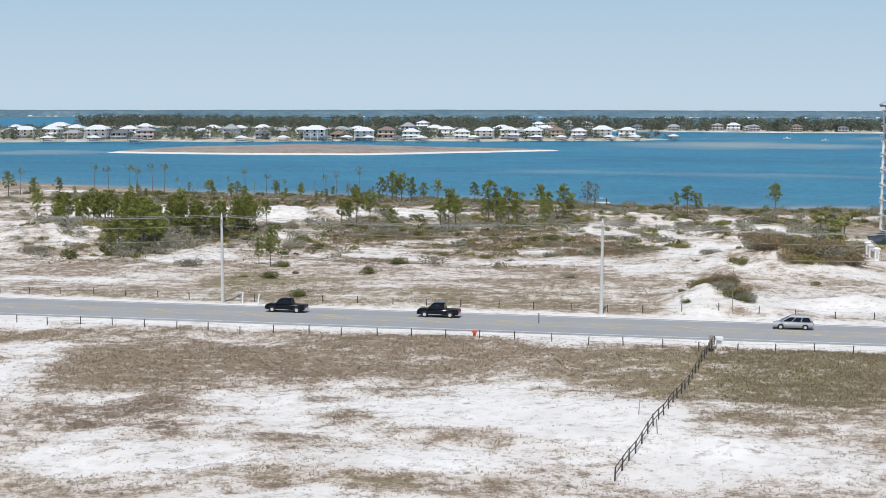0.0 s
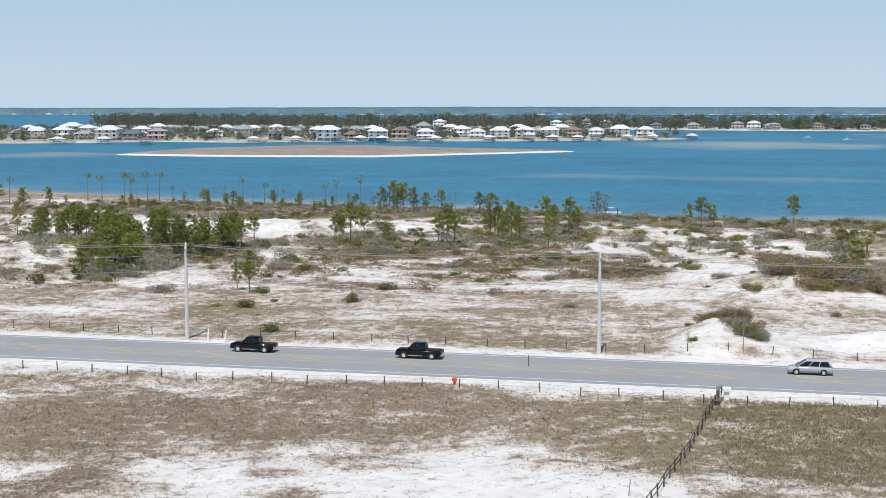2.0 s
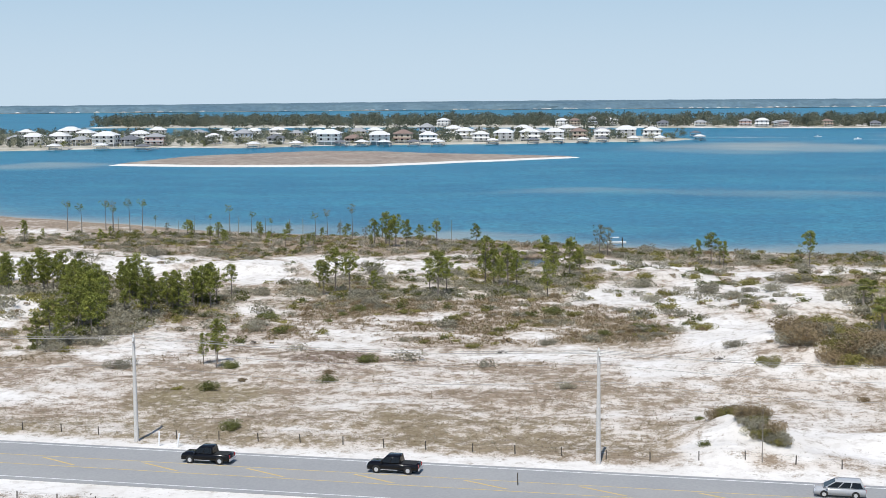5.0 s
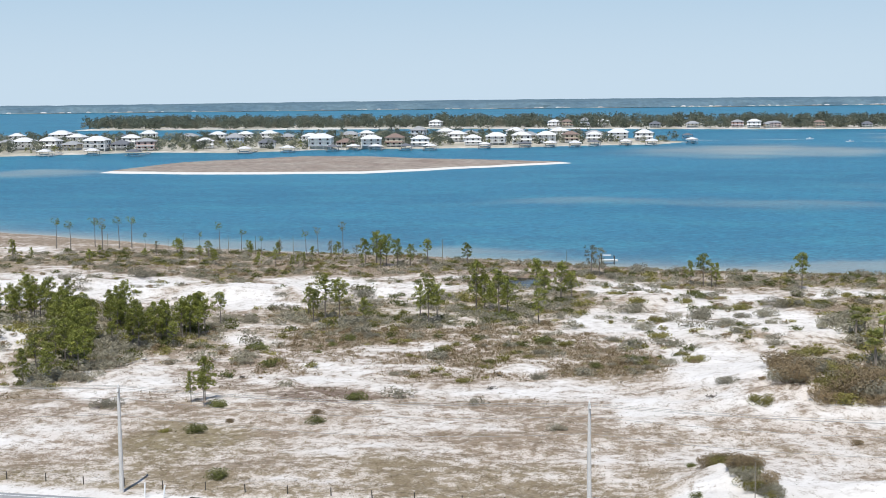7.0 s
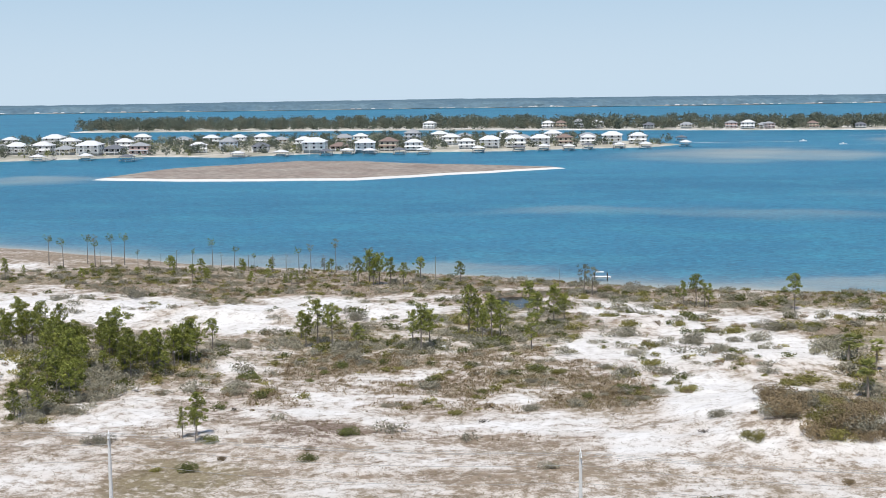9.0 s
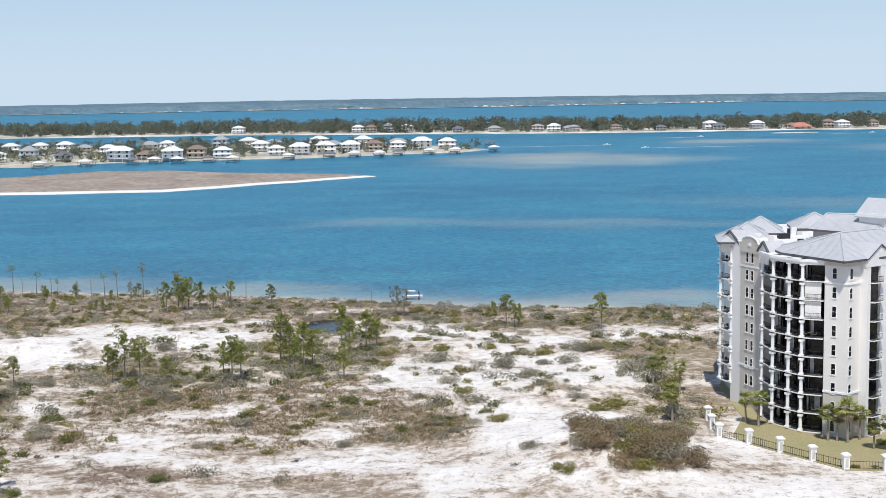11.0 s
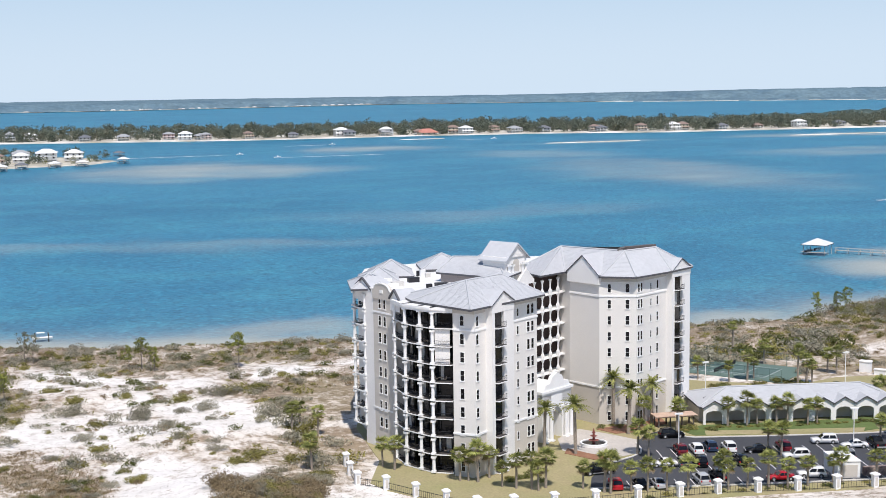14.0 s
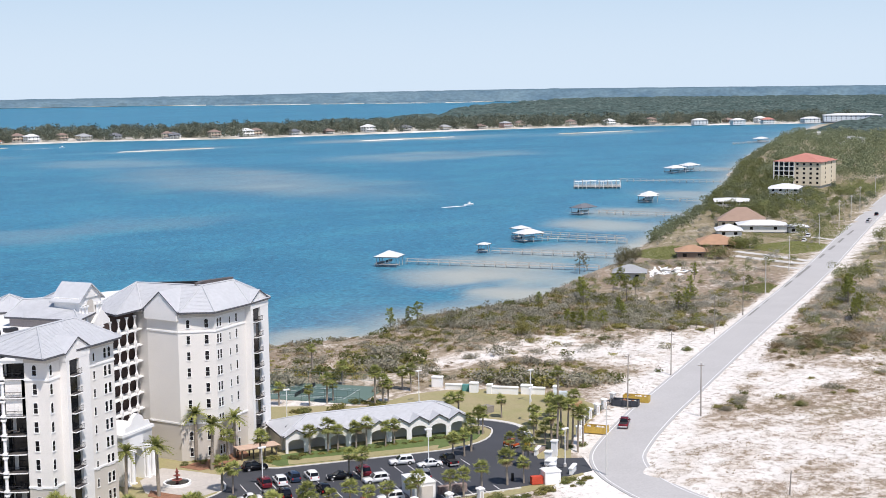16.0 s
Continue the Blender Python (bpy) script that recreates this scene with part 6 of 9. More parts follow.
block("wrapped_pallets", 235.8, 241.6, -40, 3.2, 1.8, 1.2, material("pale_wrap", (0.62, 0.68, 0.70), 0.5), "pale wrapped building goods on the lawn", "pallet", cap=False)
shed = block("bin_shed", 165.2, 199.6, -14, 4.0, 6.5, 2.9, TRIM, "white walled bin enclosure beside the car park", "shed", cap=False)
part("roof", Geo().box(-2.1, -3.4, 2.9, 2.1, 3.4, 3.05), TRIM, shed)
part("gate", Geo().box(-1.5, -3.3, 0.1, 1.5, -3.26, 2.3), STUCCO_GREY, shed)
block("stone_wall", 170.5, 196.5, -12, 5.5, 1.0, 1.5, material("mottled_rubble", (0.38, 0.30, 0.26), 0.95, vary=0.35, scale=1.2, tint=(0.16, 0.10, 0.09)), "mottled rubble wall beside the shed", "wall", cap=False)
gh = block("gate_house", 188.4, 190.2, -20, 3.0, 2.6, 2.3, TRIM, "small white gatehouse at the entrance", "gatehouse")
part("red_panel", Geo().box(-3.8, -0.6, 0.1, -1.6, 0.6, 1.5), material("red_orange_panel", (0.62, 0.08, 0.04), 0.6), gh)
for x, y, w, d, h in ((193.2, 195.6, 2.6, 1.6, 2.2), (196.0, 192.6, 3.4, 0.6, 1.1), (195.6, 199.2, 1.2, 1.2, 2.6), (191.0, 192.6, 1.0, 1.0, 2.4), (200.8, 203.4, 1.1, 1.1, 3.0), (199.4, 207.0, 3.4, 0.5, 1.0)):
    block("gate_pier", x, y, 35, w, d, h, TRIM, "white stucco gate pier", "gate pier")
gt = thing("entrance_gate", pose(192, 194, 0.13, 0, 0, 120), "open black iron entrance gate", "gate")
for z in (0.2, 1.5):
    part("rail", Geo().box(-2.2, -0.04, z, 2.2, 0.04, z + 0.08), IRON, gt)
for k in range(15):
    part("bar", Geo().box(-2.2 + k * 0.31, -0.02, 0.1, -2.16 + k * 0.31, 0.02, 1.9), IRON, gt)
block("call_post", 183.6, 195.4, 0, 0.35, 0.35, 1.5, IRON, "dark call post at the entrance drive", "post", cap=False)
tr = vehicle("pickup", "orange", "utility_cart", "orange utility vehicle on the drive by the gate")
tr.matrix_basis = pose(198.4, 214.0, 0.135, 0, 0, 100) @ Matrix.Diagonal((0.55, 0.75, 0.9, 1))
block("yellow_box", 200.2, 211.2, 20, 1.2, 1.0, 1.7, material("yellow_plastic", (0.65, 0.42, 0.04), 0.5), "yellow plastic box beside the drive", "box", cap=False)
sl = block("building_rubble", 200.8, 208.6, 30, 3.6, 2.2, 0.7, material("pinkish_rubble", (0.46, 0.36, 0.32), 0.95, vary=0.3, scale=1.5), "pinkish heap of building goods by the drive", "rubble", cap=False)


def skip(x, y, turn, mat, label, L=6.0):
    t = thing("skip", pose(x, y, 0.1, 0, 0, turn), label, "skip", "skips by the lane")
    w, h = 1.15, 1.5
    for nm, b in (("side", (-L / 2, -w, 0.15, L / 2, -w + 0.08, h)), ("side", (-L / 2, w - 0.08, 0.15, L / 2, w, h)), ("end_wall", (-L / 2, -w, 0.15, -L / 2 + 0.08, w, h)), ("end_wall", (L / 2 - 0.08, -w, 0.15, L / 2, w, h)),
                  ("floor_plate", (-L / 2, -w, 0.1, L / 2, w, 0.2))):
        part(nm, Geo().box(*b), mat, t)
    for k in range(6):
        for s in (-1, 1):
            part("rib", Geo().box(-L / 2 + 0.4 + k * (L - 0.8) / 5 - 0.05, s * w - 0.08, 0.15, -L / 2 + 0.4 + k * (L - 0.8) / 5 + 0.05, s * w + 0.08, h), mat, t)
    q = random.Random(int(x))
    for k in range(16):
        g = Geo()
        g.m = pose(q.uniform(-L / 2 + 0.6, L / 2 - 0.6), q.uniform(-0.7, 0.7), q.uniform(0.9, 1.4), q.uniform(-25, 25), q.uniform(-25, 25), q.uniform(0, 180))
        g.box(-q.uniform(0.2, 0.5), -q.uniform(0.1, 0.3), -0.3, q.uniform(0.2, 0.5), q.uniform(0.1, 0.3), 0.1)
        part("scrap", g, (MULCH if L > 5.5 else CONCRETE) if k % 3 else TRIM, t)


YEL = material("yellow_skip_paint", (0.60, 0.40, 0.08), 0.6, vary=0.15)
skip(219.6, 211.8, -57, YEL, "yellow steel skip full of rubble beside the lane", 5.0)
skip(246.0, 226.8, -57, YEL, "yellow steel skip beside the lane")
skip(241.2, 225.4, -57, material("dark_skip_paint", (0.05, 0.055, 0.07), 0.6), "dark steel skip full of rubble beside the lane")
block("timber_pile", 232.0, 231.6, 30, 3.0, 1.6, 1.1, material("tan_boards", (0.50, 0.30, 0.16), 0.9, vary=0.25), "pile of tan boards by the fence", "timber", cap=False)
block("crate", 212.6, 240.4, 10, 3.2, 2.2, 1.5, WOOD_GREY, "weathered grey timber crate on the lawn", "crate", cap=False)

# ---- along the road: poles, wires, fences, markers ----
pl = utility_pole(-27, 158, 13.0, r=0.30, turn=8)
pr = utility_pole(28.7, 150.2, 13.1, r=0.30, turn=8)
POLE_LINE = [(-195, 181.8), (-139, 174), (-83, 166), (-27, 158), (28.7, 150.2), (84.5, 142.4), (140, 134.5)]
for x, y in POLE_LINE[:3] + POLE_LINE[5:]:
    utility_pole(x, y, 13.0, r=0.30, turn=8)


def wire_run(a, b, sag, r, label, mat):
    pts = [tuple(Vector(a).lerp(Vector(b), t) - Vector((0, 0, 4 * sag * t * (1 - t)))) for t in (i / 12 for i in range(13))]
    tagged(part("power_line", Geo().wire(pts, r), mat, label=label), category="wire", group="power lines")


WIRE = material("grey_cable", (0.38, 0.37, 0.35), 0.6)
for (ax, ay), (bx, by) in zip(POLE_LINE, POLE_LINE[1:]):
    for off, z, sag in ((-0.5, 12.85, 0.7), (0.5, 12.85, 0.9), (0.0, 13.1, 0.8), (0.0, 11.6, 1.1), (0.1, 9.6, 1.3)):
        wire_run((ax + off * 0.14, ay + off, z), (bx + off * 0.14, by + off, z), sag, 0.022, "thin grey power line between roadside poles", WIRE)

LANE_POLES = [(199.8, 187.4, 13.4, 0), (239.4, 222.9, 12.6, 2), (247.0, 207.8, 12.0, -1), (273.0, 242.3, 11.0, 1), (322.6, 273.5, 11.5, 0), (353.2, 289.8, 12, -1), (391.3, 313.5, 13, 0), (441.8, 345.4, 13, 1), (515.8, 390.2, 13.5, 0), (577.6, 427.6, 13, 0),
              (606.9, 443, 13, 0), (652.6, 472.1, 13, 0), (720, 512, 13, 0)]
for x, y, h, lean in LANE_POLES:
    utility_pole(x, y, h, lean, WOOD_GREY if h < 13 else POLE_GREY, "weathered utility pole beside the lane", turn=30, r=0.17)
RUN = [LANE_POLES[i] for i in (1, 3, 4, 5, 6, 7, 8, 9, 10, 11)]
for a, b in zip(RUN, RUN[1:]):
    for off, dz in ((-0.6, 0.2), (0.6, 0.2), (0, 1.6)):
        wire_run((a[0], a[1] + off, a[2] - dz), (b[0], b[1] + off, b[2] - dz), 0.8, 0.022, "thin grey power line along the lane", WIRE)
utility_pole(215.6, 157.1, 4.5, 4, WOOD_GREY, "short broken timber pole on the sand", arms=False, r=0.16)

# post-and-wire fence on both sides of the road, and the rail fence that runs to the drone
post_mesh = None
for x0, x1, dy, step in ((-80, 84, -16.6, 4.4), (-90, 90, 13.2, 5.2)):
    fence = tagged(thing("wire_fence", pose(0, 0, 0), "dark timber posts of a low wire fence beside the road", "fence"))
    n = int((x1 - x0) / step)
    prev = None
    for i in range(n + 1):
        x = x0 + i * step + random.uniform(-0.2, 0.2)
        y = road_y(x) + dy + random.uniform(-0.25, 0.25)
        z = gz(x, y)
        q = pose(x, y, z - 0.15, random.uniform(-3, 3), random.uniform(-3, 3), random.uniform(0, 90))
        if post_mesh is None:
            o = part("fence_post", Geo().tube((0, 0, 0), (0, 0, 1.2), 0.07, 0.065, 7), WOOD_DARK, fence)
            o.matrix_basis, post_mesh = q, o.data
        else:
            piece("fence_post", post_mesh, q, fence)
        if prev:
            for h in (0.5, 0.95):
                part("strand", Geo().tube((prev[0], prev[1], prev[2] + h), (x, y, z + h), 0.006, 0.006, 3), IRON, fence)
        prev = (x, y, z)
rf = thing("rail_fence", pose(0, 0, 0), "dark weathered post-and-rail fence running across the sand", "fence")
prev = None
for i in range(24):
    t = i / 23
    x, y = 41.2 + (24.8 - 41.2) * t + 0.4 * math.sin(t * 3), 126.0 + (62.0 - 126.0) * t
    z = gz(x, y)
    piece("fence_post", post_mesh, pose(x, y, z - 0.1, random.uniform(-4, 4), random.uniform(-4, 4), 0) @ Matrix.Diagonal((1.0, 1.0, 1.0, 1)), rf)
    if prev:
        for h in (0.55, 1.05):
            a, b = Vector((prev[0], prev[1], prev[2] + h)), Vector((x, y, z + h + random.uniform(-0.12, 0.05)))
            g = Geo()
            g.m = Matrix.Translation(a) @ (b - a).to_track_quat("X", "Z").to_matrix().to_4x4()
            g.box(0, -0.02, -0.05, (b - a).length, 0.02, 0.05)
            part("rail", g, WOOD_DARK, rf)
    prev = (x, y, z)
for x, y, h, lean in ((33.5, 92, 1.7, 3), (34.5, 97, 1.6, -6), (28.5, 84, 1.5, 5), (29.5, 76, 1.4, -4)):
    s = thing("stake", pose(x, y, gz(x, y) - 0.1, 0, lean, 0), "thin leaning timber stake in the sand", "stake", "stakes")
    part("shaft", Geo().tube((0, 0, 0), (0, 0, h), 0.05, 0.04, 6), WOOD_GREY, s)


def marker(name, x, y, w, h, mat, label, lean=0.0, cap=None):
    t = thing(name, pose(x, y, gz(x, y) - 0.05, 0, lean, 0), label, "marker")
    part("stem", Geo().box(-w / 2, -w / 2, 0, w / 2, w / 2, h), mat, t)
    if cap:
        part("head", Geo().box(-w * 0.8, -w * 0.9, h, w * 0.8, w * 0.9, h + cap), mat, t)
    return t


marker("marker_post", -23.6, 155.8, 0.16, 1.9, TRIM, "white marker post beside the road", 3)
marker("marker_post", -21.3, 155.6, 0.16, 1.7, TRIM, "leaning white marker post beside the road", 9)
marker("survey_flag", 11.6, 127.6, 0.35, 0.5, material("orange_plastic", (0.75, 0.14, 0.06), 0.6), "orange marker on the sandy verge", cap=0.3)
ub = marker("utility_box", 41.4, 123.2, 0.55, 1.1, TRIM, "white utility pedestal by the fence corner", cap=0.35)
marker("marker_post", 40.6, 124.2, 0.4, 1.5, WOOD_GREY, "stout grey timber corner post")
utility_pole(46.9, 149.6, 6.2, 0, WOOD_GREY, "thin pale pole by the road", arms=False, r=0.07)
marker("delineator", 19.8, road_y(19.8) + 0.5, 0.12, 1.5, WOOD_DARK, "thin dark marker post on the road's median")
wt = thing("white_crate", pose(4.3, 279.8, gz(4.3, 279.8), 0, 0, 20), "small white box on the heath", "box")
part("body", Geo().box(-0.9, -0.4, 0, 0.9, 0.4, 0.5), TRIM, wt)
for x, y, r in ((15.2, 217.6, 0.9), (48.7, 205.2, 1.0), (-27, 225, 0.6), (40, 120.5, 0.4)):
    t = thing("driftwood_heap", pose(x, y, gz(x, y)), "dark heap of dry brush on the sand", "brush")
    q, g = random.Random(int(x * 10)), Geo()
    for k in range(40):
        a = q.uniform(0, 6.28)
        p = Vector((math.cos(a) * r * q.random(), math.sin(a) * r * q.random(), q.uniform(0, 0.35)))
        g.tube(p, p + Vector((q.uniform(-0.5, 0.5), q.uniform(-0.5, 0.5), q.uniform(0, 0.3))), 0.04, 0.02, 4)
    part("brush", g, WOOD_DARK, t)
# a small white boat and a jet-ski lift at the shore
bt = thing("boat_lift", pose(42.2, 397, SEA), "white boat on a lift at the shore", "boat")
part("hull", Geo().loft([[(x, -w, 1.2), (x, -w * 0.5, 0.7), (x, w * 0.5, 0.7), (x, w, 1.2), (x, w * 0.8, 1.35), (x, -w * 0.8, 1.35)] for x, w in ((-2.6, 0.9), (0, 1.0), (1.8, 0.8), (2.9, 0.1))]), TRIM, bt)
part("canopy", Geo().box(-1.4, -0.9, 2.5, 0.8, 0.9, 2.6), TRIM, bt)
for x in (-1.8, 1.8):
    for y in (-1.3, 1.3):
        part("dock_post", Geo().tube((x, y, -2), (x, y, 2.4), 0.12, 0.12, 6), WOOD_DARK, bt)
# the pond behind the dunes
sheet("pond", [(13, 338), (16, 333), (21, 333), (24.5, 340), (25, 352), (22, 360), (17, 360), (12.5, 353), (11.5, 345)], -0.75, material("dark_pond_water", (0.022, 0.02, 0.018), 0.15, vary=0.2, spec=0.12), "dark still pond among the pines", "pond")

# ---- houses, docks and woods across the water and along the lane ----
ROOF_WHITE = material("white_metal_roof", (0.74, 0.74, 0.73), 0.5, vary=0.06, scale=0.2)
ROOF_BROWN = material("brown_shingle_roof", (0.26, 0.19, 0.16), 0.9, vary=0.12, scale=0.3)
ROOF_RED = material("salmon_tile_roof", (0.52, 0.22, 0.17), 0.8, vary=0.12, scale=0.3)
ROOF_ORANGE = material("orange_brown_roof", (0.45, 0.27, 0.17), 0.85, vary=0.15, scale=0.3)
ROOF_GREY = material("pale_grey_roof", (0.36, 0.37, 0.38), 0.85, vary=0.12, scale=0.3)
ROOF_HIP = material("tan_brown_shingle_roof", (0.36, 0.25, 0.19), 0.9, vary=0.12, scale=0.3)
ROOF_DARK = material("dark_slate_roof", (0.16, 0.17, 0.19), 0.85, vary=0.12, scale=0.3)
WALLS = {n: material(n + "_house_wall", c, 0.85, vary=0.06, scale=0.2) for n, c in
         (("white", (0.76, 0.75, 0.72)), ("cream", (0.70, 0.62, 0.48)), ("grey", (0.42, 0.44, 0.45)), ("pink", (0.66, 0.46, 0.40)), ("brown", (0.24, 0.18, 0.14)), ("blue", (0.62, 0.68, 0.74)))}


def house(w, d, storeys, wall, roof, label, porch=True, stilts=0.0, name="house", z_roof=3.0, bays=3, group="houses on the island", balconies=False, wide=False):
    """A house with its front toward -y: body, hip roof, windows, a porch on posts."""
    t = thing(name, pose(0, 0, 0), label, "house", group)
    h = 3.0 * storeys + stilts
    part("wall", Geo().box(-w / 2, -d / 2, -0.8 if not stilts else stilts - 0.3, w / 2, d / 2, h), WALLS[wall], t)
    if stilts:
        part("undercroft", Geo().box(-w / 2 + 0.8, -d / 2 + 0.8, -0.8, w / 2 - 0.8, d / 2 - 0.8, stilts - 0.3), WALLS["grey"], t)
    e = 0.9
    k = min(w, d) / 2
    rd = [(-w / 2 + k, 0), (w / 2 - k, 0)] if w > d else [(0, -d / 2 + k), (0, d / 2 - k)]
    if abs(w - d) < 1:
        rd = [(0, 0)]
    r = hip("roof", [(-w / 2 - e, -d / 2 - e), (w / 2 + e, -d / 2 - e), (w / 2 + e, d / 2 + e), (-w / 2 - e, d / 2 + e)], rd, h, h + z_roof, 0.25, roof, False, t)
    for s in range(storeys):
        z = stilts + 3.0 * s
        for i in range(bays):
            x = -w / 2 + (i + 0.5) * w / bays
            q = w / bays * 0.42 if wide else 0.75
            win = part("window", Geo().box(x - q, -d / 2 - 0.05, z + (0.2 if wide else 0.9), x + q, -d / 2 + 0.02, z + 2.3), GLASS_DARK, t)
        for y in (-d * 0.2, d * 0.2) if name != "far_house" else ():
            for sx in (-1, 1):
                part("window", Geo().box(sx * w / 2 - 0.05, y - 0.7, z + 0.9, sx * w / 2 + 0.05, y + 0.7, z + 2.3), GLASS_DARK, t)
    if porch:
        for s in range(storeys if balconies else 1):
            z = stilts + 3.0 * s
            part("porch_floor", Geo().box(-w / 2, -d / 2 - 2.6, z - 0.25, w / 2, -d / 2 - 0.06, z), TRIM, t)
            part("porch_rail", Geo().box(-w / 2, -d / 2 - 2.6, z + 0.85, w / 2, -d / 2 - 2.5, z + 0.98), TRIM, t)
        top = stilts + (3.0 * storeys if balconies else 3.0)
        part("porch_roof", Geo().add([(-w / 2 - 0.4, -d / 2 - 3.1, top - 0.5), (w / 2 + 0.4, -d / 2 - 3.1, top - 0.5), (w / 2 + 0.4, -d / 2 - 0.1, top + 0.25), (-w / 2 - 0.4, -d / 2 - 0.1, top + 0.25),
                                      (-w / 2 - 0.4, -d / 2 - 3.1, top - 0.7), (w / 2 + 0.4, -d / 2 - 3.1, top - 0.7), (w / 2 + 0.4, -d / 2 - 0.1, top + 0.05), (-w / 2 - 0.4, -d / 2 - 0.1, top + 0.05)],
                                     [(0, 1, 2, 3), (7, 6, 5, 4), (0, 4, 5, 1), (1, 5, 6, 2), (3, 7, 4, 0)]), roof, t)
        for i in range(4):
            x = -w / 2 + 0.2 + i * (w - 0.4) / 3
            part("porch_post", Geo().box(x - 0.14, -d / 2 - 2.6, -0.8, x + 0.14, -d / 2 - 2.32, top - 0.6), TRIM, t)
    return t


HOUSES = [house(15, 11, 2, "white", ROOF_WHITE, "white two-storey waterfront house with a white hip roof", stilts=1.0),
          house(17, 11, 2, "white", ROOF_WHITE, "white waterfront house with stacked porches", stilts=2.2, balconies=True),
          house(13, 10, 2, "cream", ROOF_BROWN, "cream waterfront house with a brown hip roof", stilts=1.0),
          house(14, 10, 1, "cream", ROOF_GREY, "low cream waterfront cottage with a grey roof", stilts=2.4, z_roof=2.6),
          house(13, 10, 1, "grey", ROOF_DARK, "grey waterfront house with a dark roof", stilts=2.2, z_roof=2.6),
          house(14, 11, 2, "pink", ROOF_GREY, "pinkish waterfront house with a grey roof", stilts=0.8, z_roof=2.6),
          house(12, 10, 2, "blue", ROOF_GREY, "narrow pale blue house with a steep grey roof", stilts=2.0, z_roof=3.6),
          house(14, 10, 1, "brown", ROOF_BROWN, "dark brown timber waterfront house", stilts=2.0, z_roof=2.8)]
SITES = [(-458, 1225, 3), (-442, 1222, 1), (-417, 1218, 0), (-395, 1214, 3), (-367, 1198, 1), (-348, 1206, 4), (-324, 1202, 5), (-280, 1235, 0), (-256, 1250, 6), (-223, 1234, 4), (-172, 1221, 1), (-153, 1241, 7), (-128, 1225, 1),
         (-109, 1245, 2), (-86, 1241, 0), (-40, 1268, 0), (-19, 1276, 1), (4, 1287, 0), (27, 1305, 1), (50, 1322, 2), (73, 1345, 0), (96, 1345, 1), (121, 1350, 0)]
SITES += [(-525, 1420, 0), (-470, 1400, 1), (-397, 1380, 4), (-390, 1440, 0), (-340, 1415, 3), (-309, 1408, 0), (-284, 1426, 0), (-258, 1420, 0), (-238, 1415, 3), (-176, 1434, 3), (-158, 1430, 0), (-105, 1440, 6), (-77, 1445, 0),
          (-52, 1452, 3), (-5, 1450, 0), (40, 1420, 0), (75, 1410, 3), (-495, 1215, 0), (-430, 1330, 0), (-370, 1310, 0), (-200, 1330, 0), (10, 1370, 3), (-60, 1360, 0)]
rh = random.Random(3)
used = set()
NORTH = [(-124, 1925, 0), (39, 1890, 0), (56, 1885, 2), (80, 1880, 6), (104, 1880, 0), (291, 1790, 0), (548, 1760, 3), (604, 1755, 8), (658, 1752, 0), (725, 1745, 3), (500, 1762, 4), (825, 1705, 2), (929, 1680, 0), (310, 1788, 3)]
x = 170.0
while x < 1740:
    NORTH.append((x, float(np.interp(x, [31, 352, 708, 904, 1403, 1719], [1845, 1745, 1728, 1645, 1605, 1428])) + rh.uniform(26, 44), rh.choice((0, 3, 4, 7, 7, 4, 2, 5))))
    x += rh.uniform(34, 70)
HOUSES.append(house(22, 12, 1, "cream", ROOF_RED, "low wide house with a red tiled roof on the shore", z_roof=4.0))
for x, y, k in SITES + NORTH:
    s = rh.uniform(0.95, 1.2)
    m = pose(x, y, SEA + 1.2, 0, 0, rh.uniform(-12, 12)) @ Matrix.Diagonal((s, s, s, 1))
    if k in used:
        copy_thing(HOUSES[k], m).matrix_basis = m
    else:
        used.add(k)
        HOUSES[k].matrix_basis = m


# ---- docks ----
DOCK_WOOD = material("sun_bleached_dock_wood", (0.52, 0.49, 0.45), 0.9, vary=0.15, scale=1.0, each=0.15)


def dock(a, b, w=1.6, label="grey timber dock on piles", rails=True, gap=4.8):
    a, b = Vector((*a, SEA + 1.3)), Vector((*b, SEA + 1.3))
    n = (b - a).length
    m = Matrix.Translation(a) @ (b - a).to_track_quat("X", "Z").to_matrix().to_4x4()
    t = thing("dock", m, label, "dock", "docks")
    part("deck", Geo().box(0, -w / 2, -0.18, n, w / 2, 0), DOCK_WOOD, t)
    pile = None
    for i in range(int(n / gap) + 1):
        for s in (-1, 1):
            q = Matrix.Translation((i * gap, s * w / 2, 0))
            if pile is None:
                o = part("dock_post", Geo().tube((0, 0, -3), (0, 0, 1.05), 0.13, 0.12, 6), DOCK_WOOD, t)
                o.matrix_basis, pile = q, o.data
            else:
                piece("dock_post", pile, q, t)
    if rails:
        for s in (-1, 1):
            part("rail", Geo().box(0, s * w / 2 - 0.05, 0.92, n, s * w / 2 + 0.05, 1.05), DOCK_WOOD, t)
    return t


